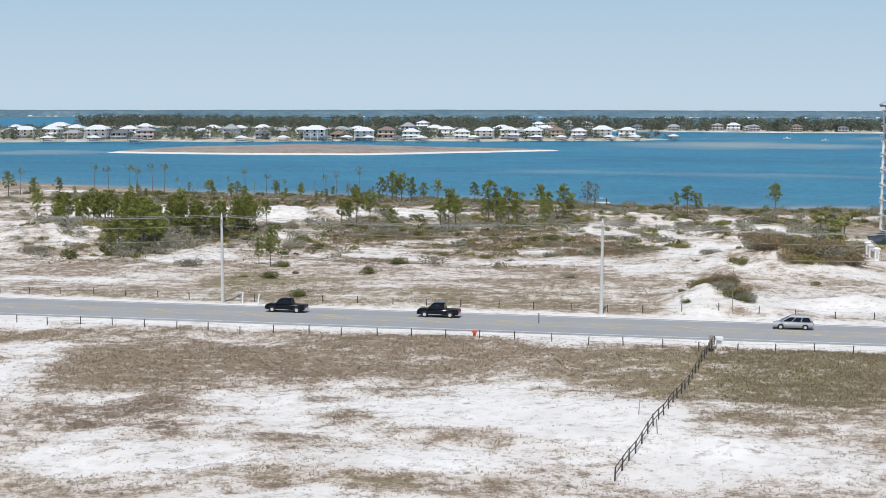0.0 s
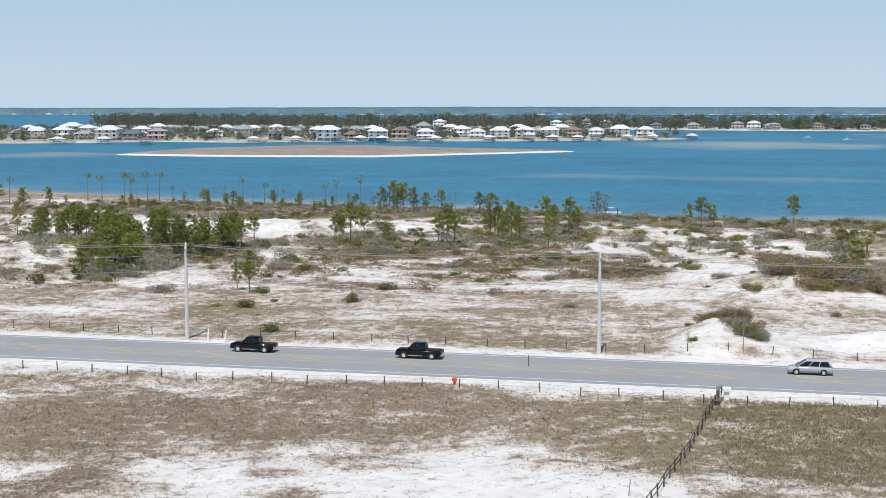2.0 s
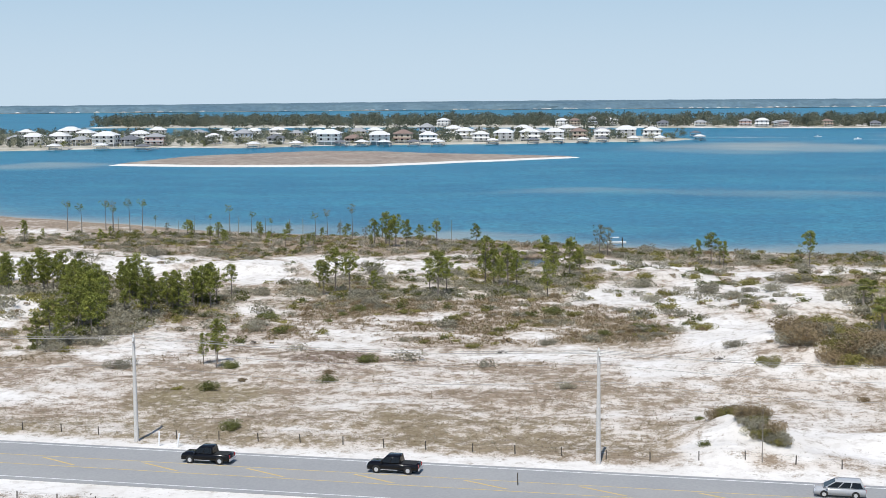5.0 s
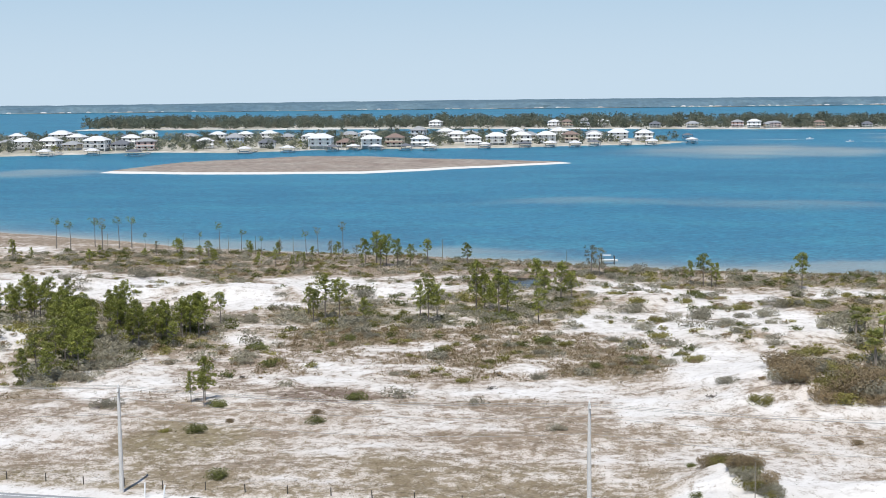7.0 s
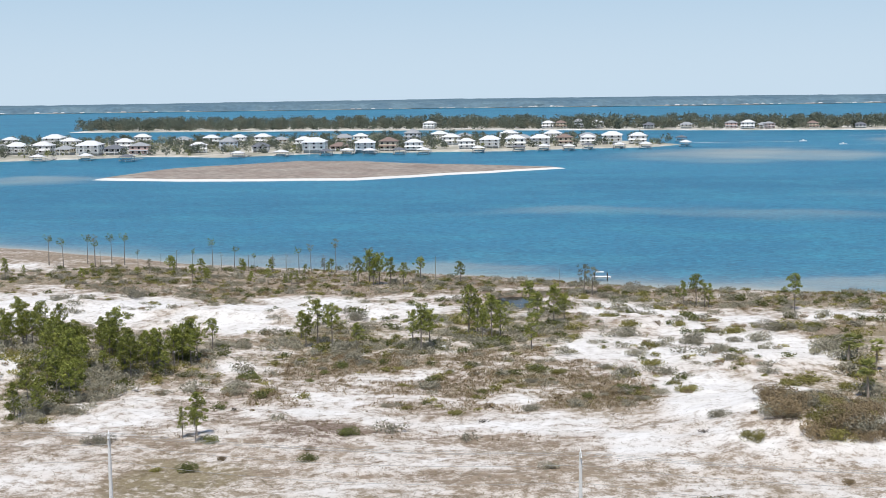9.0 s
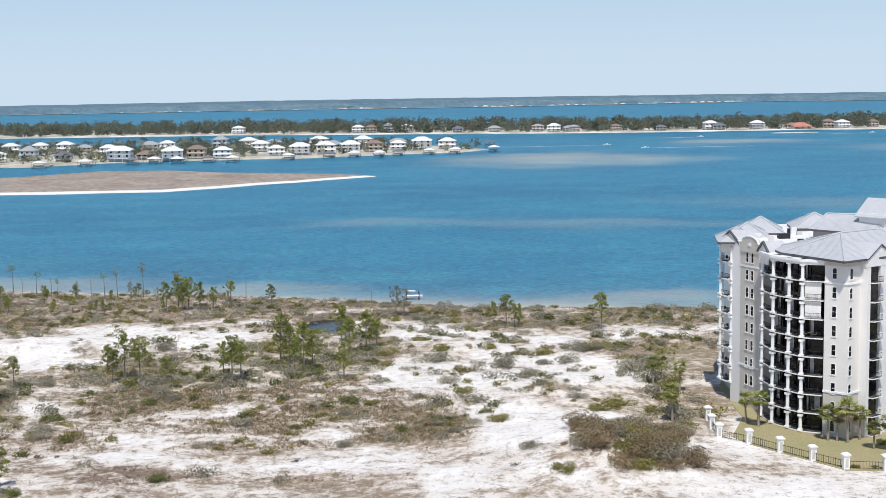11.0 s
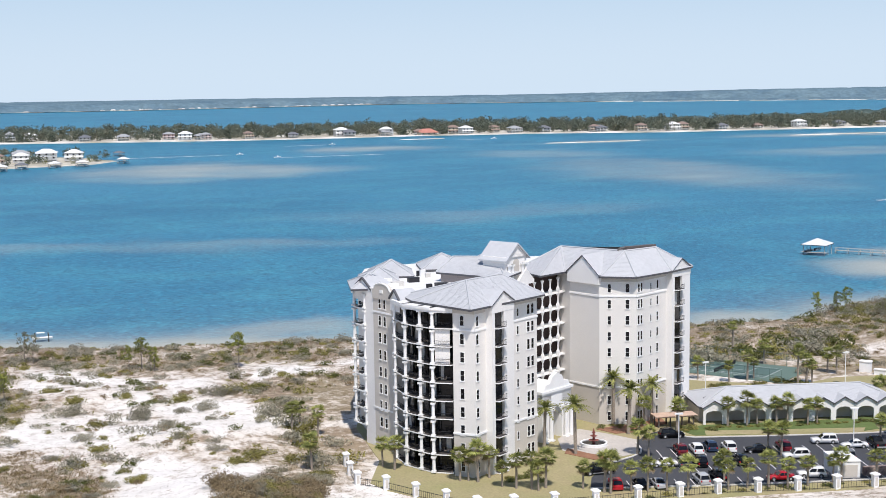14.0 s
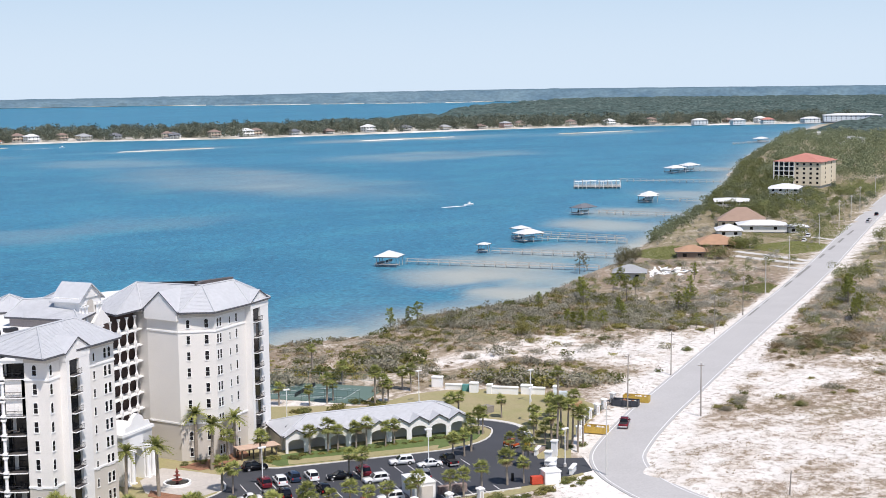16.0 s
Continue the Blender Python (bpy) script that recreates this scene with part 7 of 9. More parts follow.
def boathouse(x, y, w, d, roof, turn=0.0, h=3.4, boat=True, label="open boathouse with a hip roof on piles", z_roof=2.0):
    t = thing("boathouse", pose(x, y, SEA, 0, 0, turn), label, "boathouse", "boathouses")
    for i in range(3):
        for j in range(2):
            part("dock_post", Geo().tube((-w / 2 + i * w / 2, -d / 2 + j * d, -3), (-w / 2 + i * w / 2, -d / 2 + j * d, h + 0.8), 0.15, 0.13, 6), DOCK_WOOD, t)
    part("deck", Geo().box(-w / 2 - 0.8, d / 2 - 1.8, 1.1, w / 2 + 0.8, d / 2 + 0.8, 1.3), DOCK_WOOD, t)
    part("deck", Geo().box(-w / 2 - 0.8, -d / 2 - 0.8, 1.1, -w / 2 + 1.0, d / 2, 1.3), DOCK_WOOD, t)
    k = min(w, d) / 2
    rd = [(-w / 2 + k, 0), (w / 2 - k, 0)] if w > d + 1 else [(0, 0)]
    hip("roof", [(-w / 2 - 0.9, -d / 2 - 0.9), (w / 2 + 0.9, -d / 2 - 0.9), (w / 2 + 0.9, d / 2 + 0.9), (-w / 2 - 0.9, d / 2 + 0.9)], rd, h + 0.8, h + 0.8 + z_roof, 0.25, roof, False, t)
    if boat:
        b = part("boat", Geo().loft([[(x0, -v, 2.2), (x0, -v * 0.5, 1.6), (x0, v * 0.5, 1.6), (x0, v, 2.2), (x0, v * 0.8, 2.35), (x0, -v * 0.8, 2.35)] for x0, v in ((-w * 0.36, 1.1), (0, 1.2), (w * 0.25, 0.9), (w * 0.4, 0.1))]), TRIM, t, "white hull on a boat lift")
        part("motor", Geo().box(-w * 0.36 - 0.5, -0.25, 1.8, -w * 0.36, 0.25, 2.7), IRON, b)
    return t


dock((397.4, 403.4), (351.6, 471.5), label="long grey timber dock with rails on piles")
boathouse(343.4, 471.5, 8.5, 8.5, ROOF_WHITE, 38, z_roof=2.3, label="square boathouse with a white pyramid roof on piles")
dock((428.1, 425.5), (400.7, 476.0))
boathouse(399.5, 480, 4.2, 3.6, ROOF_WHITE, 30, boat=False, h=3.0, z_roof=0.9, label="small roofed platform at a dock's end")
dock((476.5, 471.5), (458.7, 513.5))
dock((468.0, 460.8), (445.8, 499.4))
boathouse(440, 498, 10.5, 7.5, ROOF_WHITE, 0, label="wide boathouse with a white roof on piles")
boathouse(446, 511, 6.5, 5, ROOF_WHITE, 0, boat=False, h=4.2, z_roof=1.2, label="tall white-roofed boat shelter on piles")
dock((577.3, 520.0), (553.2, 573.4))
boathouse(546, 577, 12, 7, ROOF_DARK, 10, label="boathouse with a grey weathered roof on piles")
dock((647.6, 571.2), (637.1, 603.1))
boathouse(624, 605, 9, 7, ROOF_WHITE, 0, label="white-roofed boathouse on piles")
boathouse(632, 612, 8, 6.5, ROOF_WHITE, 0, label="second white-roofed boathouse on piles")
dock((774, 671), (728, 740), label="long straight grey timber dock")
pd = thing("party_deck", pose(680.2, 711.3, SEA, 0, 0, -42), "broad grey timber deck crowded with railings on piles", "deck")
part("deck", Geo().box(-16, -9, 1.2, 16, 9, 1.45), DOCK_WOOD, pd)
for i in range(12):
    for y in (-9, -3, 3, 9):
        part("dock_post", Geo().tube((-16 + i * 2.9, y, -3), (-16 + i * 2.9, y, 5.2 if (i + int(y)) % 2 else 3.6), 0.22, 0.2, 6), TRIM if i % 2 else DOCK_WOOD, pd)
for y in (-9, 9):
    part("rail", Geo().box(-16, y - 0.1, 2.35, 16, y + 0.1, 2.6), TRIM, pd)
for k, x in enumerate((-13, -8, -3, 3, 8, 13)):
    part("shelter_roof", Geo().box(x - 2.6, -7 + 2 * (k % 3), 4.6, x + 2.6, -1 + 2 * (k % 3), 4.9), TRIM, pd)
    part("shelter_post", Geo().box(x - 0.15, -4.2 + 2 * (k % 3), 1.4, x + 0.15, -3.9 + 2 * (k % 3), 4.65), TRIM, pd)
dock((871, 757), (842, 773))
boathouse(822, 775, 14, 9, ROOF_WHITE, 0, label="large white-roofed boathouse on piles")
boathouse(842, 779, 14, 10, ROOF_WHITE, 0, h=4.4, label="tall white-roofed boathouse on piles")
boathouse(1255, 1062, 16, 10, ROOF_WHITE, 10, label="far boathouse with a white roof on piles")
dock((1300, 1060), (1190, 1046))
for i, (x, y) in enumerate([(-385, 1115), (-349, 1128), (-307, 1104), (-226, 1149), (-192, 1164), (-156, 1179), (-139, 1187), (-119, 1183), (-94, 1190), (-73, 1186), (-27, 1212), (8, 1229), (30, 1236), (52, 1232), (70, 1253), (98, 1260), (122, 1268), (170, 1425), (161, 1299)]):
    boathouse(x, y, 10, 8, (ROOF_WHITE, ROOF_WHITE, ROOF_DARK)[i % 3], rh.uniform(-8, 8), label=("white" if i % 3 < 2 else "dark") + "-roofed boathouse by the island's shore")
    dock((x + 2, y + 5), (x + 4, y + 32), 1.8, gap=9.0)


# ---- the built-up shore along the lane ----
def place(ob, x, y, turn, z=0.0, s=1.0):
    ob.matrix_basis = pose(x, y, z, 0, 0, turn) @ Matrix.Diagonal((s, s, s, 1))


place(house(11, 9, 1, "grey", ROOF_GREY, "small grey cottage near the docks", porch=False, name="cottage", group="", z_roof=2.6, bays=2), 381, 369, -45)
place(house(15, 12, 1, "brown", ROOF_ORANGE, "brown beach house with an orange-brown roof", group="", z_roof=3.0, bays=3), 475, 413, -43)
place(house(12, 10, 1, "brown", ROOF_ORANGE, "brown beach house wing with an orange-brown roof", group="", z_roof=2.4, bays=2, porch=False), 443, 397, -43)
place(house(22, 13, 1, "white", ROOF_WHITE, "long white building with a low white metal roof", group="", z_roof=2.0, bays=2, porch=False, stilts=1.0, name="workshop"), 536, 440, -43)
place(house(11, 12, 1, "white", ROOF_WHITE, "white gabled building by the lane", group="", z_roof=2.6, bays=2, porch=False, name="workshop"), 514, 441, -43)
place(house(9, 8, 1, "white", ROOF_WHITE, "small white-roofed building by the lane", group="", z_roof=1.4, bays=2, porch=False, name="workshop"), 547, 428, -43)
place(house(22, 17, 1, "cream", ROOF_HIP, "wide house with a large brown hip roof", group="", z_roof=6.2, bays=4, porch=False), 552, 467, -50)
place(house(18, 12, 2, "white", ROOF_WHITE, "modern white waterfront house with decks", group="", z_roof=1.0, bays=4, balconies=True, wide=True), 608, 524, -47)
place(house(17, 13, 3, "blue", ROOF_WHITE, "pale blue three-storey apartment house", group="", z_roof=2.0, bays=4, balconies=True), 668, 536, -58)
co = house(31, 34, 5, "cream", ROOF_RED, "cream five-storey apartment house with a salmon tiled roof", group="", z_roof=5.0, bays=7, porch=False, name="apartment_house", stilts=2.4)
place(co, 766.5, 596 + 6, -68)
for k in range(5):
    for i in range(4):
        x = -15.4 + i * 3.4
        b = part("balcony", Geo().box(x, -18.6, 2.3 + k * 3.0, x + 3.2, -17, 2.55 + k * 3.0), TRIM, co)
        part("railing", Geo().box(x, -18.6, 3.35 + k * 3.0, x + 3.2, -18.5, 3.45 + k * 3.0), IRON, b)
        # thin dark glass plate on the flat wall stands in for a recess
        part("balcony_recess", Geo().box(x + 0.3, -17.06, 2.55 + k * 3.0, x + 2.9, -16.98, 5.0 + k * 3.0), GLASS_DARK, b)
for i in range(5):
    part("balcony_column", Geo().box(-15.6 + i * 3.4, -18.7, -1, -15.2 + i * 3.4, -18.2, 17.3), TRIM, co)
place(house(88, 40, 3, "blue", ROOF_WHITE, "large pale blue warehouse near the marina", group="", z_roof=3.0, bays=12, porch=False, name="warehouse", stilts=1.0), 1830, 1375, -48)
for x, y, w, roof in ((1640, 1440, 20, ROOF_WHITE), (1690, 1425, 18, ROOF_RED), (1610, 1490, 22, ROOF_WHITE), (1760, 1400, 26, ROOF_WHITE), (1314, 1027, 26, ROOF_WHITE), (1242, 928, 32, ROOF_GREY)):
    place(house(w, w * 0.6, 2, "white", roof, "pale building among the trees near the marina", group="houses by the marina", bays=4, porch=False), x, y, -25)
debris = thing("rubble_heap", pose(404, 371, 0.1), "spread heap of broken white boards by a cottage", "rubble")
q, g = random.Random(8), Geo()
for k in range(60):
    g = Geo()
    g.m = pose(q.gauss(0, 6), q.gauss(0, 4), q.uniform(0, 0.9), q.uniform(-30, 30), q.uniform(-30, 30), q.uniform(0, 180))
    g.box(-q.uniform(0.6, 2), -q.uniform(0.2, 0.9), 0, q.uniform(0.6, 2), q.uniform(0.2, 0.9), 0.12)
    part("board", g, TRIM, debris)
for kind, paint, x, y, turn, label in (("van", "white", 534, 411, 30, "white van parked on a drive by the lane"), ("sedan", "white", 519, 401, 30, "white car parked on a drive by the lane"), ("suv", "silver", 606, 432, 31, "silver car parked on the verge of the lane"),
                                       ("suv", "white", 614, 437, 31, "white car parked on the verge of the lane"), ("suv", "black", 640, 452, 31, "dark car parked on the verge of the lane")):
    vehicle(kind, paint, "parked_" + kind, label, "cars along the lane").matrix_basis = pose(x, y, gz(x, y) + 0.05, 0, 0, turn)

# ---- motor boats with short wakes ----
FOAM = material("white_foam", (0.75, 0.78, 0.80), 0.9, vary=0.1)
for x, y, turn, n in ((533, 665, 10, 20), (308, 1315, 185, 110), (425, 1560, 10, 60), (640, 1600, 10, 50), (286, 1393, 5, 120), (-380, 1000, 0, 0)):
    if not n:
        continue
    t = thing("motor_boat", pose(x, y, SEA, 0, 0, turn), "white motor boat under way on the sound", "boat", "motor boats")
    part("hull", Geo().loft([[(a, -v, 0.9), (a, -v * 0.6, -0.2), (a, v * 0.6, -0.2), (a, v, 0.9), (a, v * 0.7, 1.0), (a, -v * 0.7, 1.0)] for a, v in ((-3.5, 1.2), (0, 1.3), (2.2, 1.0), (3.8, 0.1))]), TRIM, t)
    part("console", Geo().box(-0.6, -0.6, 0.9, 0.6, 0.6, 2.2), TRIM, t)
    w = Geo()
    w.add([(-3, 1.0, 0.06), (-n * 0.4, 3.2, 0.06), (-n, 4.5, 0.06), (-n, 1.2, 0.06), (-n * 0.4, -1.0, 0.06), (-3, -1.0, 0.06)], [(0, 1, 2, 3, 4, 5)])
    part("wake", w, FOAM, t, "white foam behind the boat")


# ---- woods ----
def woods(name, places, mat, label, seed, leaf=90, size=0.07, low=0.45):
    """Many trees in one: lobes of loose leaves over bare stems."""
    rng = np.random.default_rng(seed)
    out = []
    for x, y, h in places:
        r = h * rng.uniform(0.36, 0.58)
        k = rng.integers(6, 10)
        c = []
        for _ in range(k):
            o = np.array([rng.normal(0, r * 0.42), rng.normal(0, r * 0.42), h * rng.uniform(low, 0.9)])
            v = rng.normal(size=(leaf // k, 3))
            v /= np.linalg.norm(v, axis=1, keepdims=True)
            c.append(o + v * np.array([r * 0.6, r * 0.6, h * 0.2]) * rng.uniform(0.5, 1, (leaf // k, 1)))
        c = np.concatenate(c)
        z0 = SEA + 1.0 if y > 1000 else gz(x, y)
        n = len(c)
        d = rng.normal(size=(n, 3))
        d /= np.linalg.norm(d, axis=1, keepdims=True)
        s = np.cross(d, rng.normal(size=(n, 3)))
        s /= np.linalg.norm(s, axis=1, keepdims=True)
        L = h * size * rng.uniform(0.6, 1.4, (n, 1))
        c = c + np.array([x, y, z0])
        out.append(np.stack([c - s * L, c + s * L, c + d * L * 1.3], 1).reshape(-1, 3))
        tr = np.array([[-0.012 * h, 0, 0], [0.012 * h, 0, 0], [0, 0, h * 0.6]]) + np.array([x, y, z0 - 0.3])
        out.append(tr)
    ob = new(name, tri_mesh(name, np.concatenate(out), mat))
    return tagged(ob, label, "woods", kind="stuff")


WOOD_LEAF = foliage("live_oak_and_pine_leaves", (0.125, 0.15, 0.085), (0.28, 0.295, 0.17))
LANE_LEAF = foliage("olive_green_leaves", (0.15, 0.175, 0.07), (0.34, 0.345, 0.15))
# island and strip leaves: both colours below are paled to stand for distance haze
WOOD_GREY_LEAF = foliage("grey_green_leaves", (0.20, 0.205, 0.14), (0.34, 0.33, 0.245))
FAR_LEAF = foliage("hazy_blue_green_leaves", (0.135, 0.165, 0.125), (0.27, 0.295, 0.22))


def spots(poly, n, low, high, rng, ok=lambda x, y: True):
    xs, ys = [p[0] for p in poly], [p[1] for p in poly]
    out = []
    while len(out) < n:
        x, y = rng.uniform(min(xs), max(xs)), rng.uniform(min(ys), max(ys))
        if inside(x, y, poly) and ok(x, y):
            out.append((x, y, rng.uniform(low, high)))
    return out


homes = SITES + NORTH
free = lambda x, y: all(abs(x - a) > 10 or abs(y - b + 4) > 13 for a, b, _ in homes)
rw = random.Random(21)
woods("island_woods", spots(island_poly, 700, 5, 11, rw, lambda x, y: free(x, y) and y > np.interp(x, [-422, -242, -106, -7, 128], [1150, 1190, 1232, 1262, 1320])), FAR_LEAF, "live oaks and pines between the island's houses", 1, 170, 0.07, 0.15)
beside = lambda x, y: all(abs(x - a) > 7.5 or abs(y - b + 3) > 9 for a, b, _ in homes)
woods("island_woods", spots(island_poly, 330, 3, 7, rw, lambda x, y: beside(x, y) and y > np.interp(x, [-422, -242, -106, -7, 128], [1136, 1178, 1240, 1252, 1304])), LANE_LEAF, "garden trees close beside the island's houses", 17, 120, 0.07, 0.15)
woods("island_woods", spots(island_poly, 300, 5, 10, rw, lambda x, y: free(x, y) and y > np.interp(x, [-422, -242, -106, -7, 128], [1140, 1185, 1250, 1260, 1310])), WOOD_GREY_LEAF, "grey-green trees between the island's houses", 2)
front = lambda x: float(np.interp(x, [-640, -300, -116, 31, 352, 708, 904, 1403, 1719, 2000], [1940, 1905, 1888, 1845, 1745, 1728, 1645, 1605, 1428, 1330]))
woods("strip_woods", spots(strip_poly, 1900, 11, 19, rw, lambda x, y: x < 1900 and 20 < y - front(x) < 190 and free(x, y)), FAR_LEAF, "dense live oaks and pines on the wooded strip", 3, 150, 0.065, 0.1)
woods("strip_woods", spots(strip_poly, 480, 8, 15, rw, lambda x, y: x < 1900 and 16 < y - front(x) < 120 and free(x, y)), WOOD_GREY_LEAF, "grey-green oaks along the strip's shore", 4, 80, 0.075, 0.25)
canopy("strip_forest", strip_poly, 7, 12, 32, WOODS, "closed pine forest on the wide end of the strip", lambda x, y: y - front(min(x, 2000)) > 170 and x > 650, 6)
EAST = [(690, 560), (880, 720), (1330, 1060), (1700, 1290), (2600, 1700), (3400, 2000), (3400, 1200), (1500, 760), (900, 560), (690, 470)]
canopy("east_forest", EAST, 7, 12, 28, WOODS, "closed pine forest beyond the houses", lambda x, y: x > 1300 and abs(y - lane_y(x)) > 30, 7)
shore_y = lambda x: float(np.interp(x, SHORE_X, SHORE_Y))
built = ((381, 369, 10), (475, 413, 11), (443, 397, 8), (536, 440, 14), (514, 441, 9), (552, 467, 16), (608, 524, 14), (668, 536, 12), (766, 600, 26), (404, 366, 12), (541, 414, 12), (445, 412, 15), (1830, 1375, 60),
         (742, 580, 14), (725, 568, 12), (650, 522, 10), (590, 508, 9), (530, 450, 10), (520, 425, 16), (500, 408, 18), (488, 396, 13), (460, 388, 14), (428, 396, 12))
off = lambda x, y: shore_y(x) - y > 10 and abs(y - lane_y(x)) > 13 and all(math.hypot(x - a, y - b) > r for a, b, r in built)
def open_view(x, y):
    """Lower growth on the lane side of the houses."""
    return off(x, y) and not (600 < x < 770 and 0.78 * (x - 600) + 470 > y and y > lane_y(x) + 8 and rw.random() < 0.6)


woods("lane_woods", spots([(770, 480), (790, 660), (1320, 1090), (1500, 900), (1000, 560)], 700, 8, 15, rw, off), WOOD_LEAF, "pines and oaks round the houses by the lane", 8, 260, 0.042)
woods("lane_woods", spots([(585, 380), (600, 560), (770, 660), (800, 500), (700, 380)], 130, 5, 9, rw, open_view), WOOD_LEAF, "lower pines and oaks before the apartment house", 12, 480, 0.036)
woods("lane_woods", spots([(420, 250), (420, 380), (640, 560), (760, 560), (760, 380), (560, 300)], 110, 4, 9, rw, off), LANE_LEAF, "scattered green trees along the lane", 9, 560, 0.033)
woods("lane_woods", spots([(545, 470), (590, 528), (760, 655), (900, 775), (910, 700), (760, 600), (650, 520), (570, 460)], 330, 4, 9, rw, lambda x, y: shore_y(x) - y > 3 and all(math.hypot(x - a, y - b) > r * 0.8 for a, b, r in built[:13])),
      LANE_LEAF, "pines and oaks along the shore between the houses", 13, 380, 0.038)
woods("lane_woods", spots([(562, 425), (585, 498), (640, 520), (700, 558), (775, 568), (765, 535), (640, 468)], 80, 4, 8, rw, off), LANE_LEAF, "leafy trees between the houses and the lane", 16, 480, 0.036)
woods("lane_scrub", spots([(345, 200), (345, 400), (640, 570), (760, 500), (620, 330), (480, 230)], 520, 1.5, 4.0, rw, off), PALE_TWIG, "grey scrub thickets along the lane", 10, 260, 0.04)
woods("lane_scrub", spots([(345, 200), (345, 400), (640, 570), (760, 500), (620, 330), (480, 230)], 240, 1.5, 3.6, rw, off), LANE_LEAF, "olive scrub thickets along the lane", 11, 260, 0.04)

SHORE_ROW = [(x, shore_y(x) - rw.uniform(-1, 9), rw.uniform(2.5, 6)) for x in (rw.uniform(470, 1340) for _ in range(560))]
woods("shore_trees", [q for q in SHORE_ROW if all(math.hypot(q[0] - a, q[1] - b) > r * 0.8 for a, b, r in built[:13])], WOOD_LEAF, "low trees and scrub down to the water's edge", 14, 90, 0.075, 0.2)

# pale houses along the far coast
FAR_HOUSES = [house(26, 14, 1, "white", ROOF_WHITE, "tiny pale house on the far coast", porch=False, name="far_house", bays=1, group="houses on the far coast"),
              house(30, 14, 1, "white", ROOF_GREY, "tiny white house on the far coast", porch=False, name="far_house", bays=1, group="houses on the far coast")]
line = [(-1471, 3800), (-266, 4060), (500, 4100), (966, 4218), (1300, 4340)]
for i in range(84):
    t = rw.uniform(0, 3.999)
    (ax, ay), (bx, by) = line[int(t)], line[int(t) + 1]
    u = t - int(t)
    m = pose(ax + (bx - ax) * u, ay + (by - ay) * u + rw.uniform(12, 30), SEA + 1.2, 0, 0, rw.uniform(-20, 20)) @ Matrix.Diagonal((rw.uniform(0.25, 0.6),) * 3 + (1,))
    if i < 2:
        FAR_HOUSES[i].matrix_basis = m
    else:
        copy_thing(FAR_HOUSES[i % 2], m).matrix_basis = m
rr = random.Random(11)
pines = [pine(20 + i, 7.5, bare=0.32 + 0.09 * (i % 3), spread=0.2, clumps=34 + 6 * (i % 2), dense=40, label="green sand pine with an irregular crown on the dunes") for i in range(5)]
# the grove in three stands: middle, half-axes, number
GROVE = []
for cx, cy, rx, ry, n in ((-58, 262, 17, 13, 52), (-86, 281, 11, 13, 22), (-60, 229, 5, 15, 15)):
    k = 0
    while k < n:
        u, v = rr.uniform(-1, 1), rr.uniform(-1, 1)
        if u * u + v * v < 1:
            GROVE.append((cx + rx * u, cy + ry * v - 0.25 * rx * u, rr.uniform(0.62, 1.08)))
            k += 1
MID_PINES = [(-22, 375, 1.0), (-19, 373, 0.95), (-16, 373, 0.85), (-25, 374, 0.8), (-20.5, 371, 0.8), (-12.5, 374, 0.7), (3, 375, 0.7), (-9, 387, 0.7), (62.5, 337, 0.85), (65, 332.5, 0.65), (59.5, 337, 0.6), (84.5, 328, 0.9),
             (-42, 274, 0.75), (-22, 284, 1.05), (-18.5, 281, 0.95), (-26.5, 290, 0.7), (-13.5, 281, 0.6), (-24, 281, 0.75)]
MID_PINES += [(0.4, 276, 1.05), (1.8, 281, 0.9), (-2, 284, 0.8), (9.2, 295, 1.15), (11, 296, 0.9), (14.2, 291.5, 1.1), (16.2, 288, 1.0), (12.5, 286, 0.7), (24, 307, 0.9), (27.6, 307, 1.0), (22, 317, 0.85), (30, 310, 0.7), (22.7, 278, 0.75),
              (-28.8, 207, 0.7), (-28, 203, 0.55), (-30.5, 205, 0.5)]
FAR_PINES = [(rr.uniform(-130, -20), rr.uniform(368, 402), rr.uniform(0.4, 0.75)) for _ in range(26)] + [(-144, 383, 1.1), (-136, 384, 0.9), (-128, 384, 0.8), (-100, 300, 0.9), (-96, 310, 0.8),
             (-104, 296, 1.0), (-92, 290, 0.9), (-88, 300, 0.7)]
EAST_PINES = [(393.7, 281.3, 1.3), (396, 284, 1.1), (391, 279, 1.1), (542, 372, 1.3), (388, 318, 0.8), (256, 342, 0.9), (262, 341, 0.85), (268, 345, 1.0), (330, 338, 1.1), (342, 330, 1.2), (335, 345, 1.0), (350, 345, 1.0), (360, 352, 1.0), (352, 336, 0.9),
              (395, 350, 0.9), (372, 330, 0.8)]
EAST_PINES += [(291.5, 302.2, 0.75), (293, 301.6, 0.7), (294.6, 299.6, 0.8), (296.5, 297.9, 0.72), (301.3, 297.6, 0.75), (316.6, 307.3, 0.8), (317.7, 306.4, 0.75), (315.1, 343.2, 0.7), (343.6, 304.6, 0.95), (341.5, 306, 0.8), (323.7, 281.5, 0.6), (370, 259.4, 1.05), (372.5, 261.5, 0.95), (367.5, 258.5, 0.85), (450.2, 315.9, 0.9), (353.4, 311, 0.8)]
grove(pines, GROVE + [(x, y, q * 1.22) for x, y, q in MID_PINES] + FAR_PINES + EAST_PINES, rr)
tall = [pine(40 + i, 10.0, bare=0.78, spread=0.16, clumps=9, leaf=(PINE_LEAF, PINE_GREY)[i % 2], dense=13, flat_top=True, label="tall thin pine with a small flat crown near the shore") for i in range(3)]
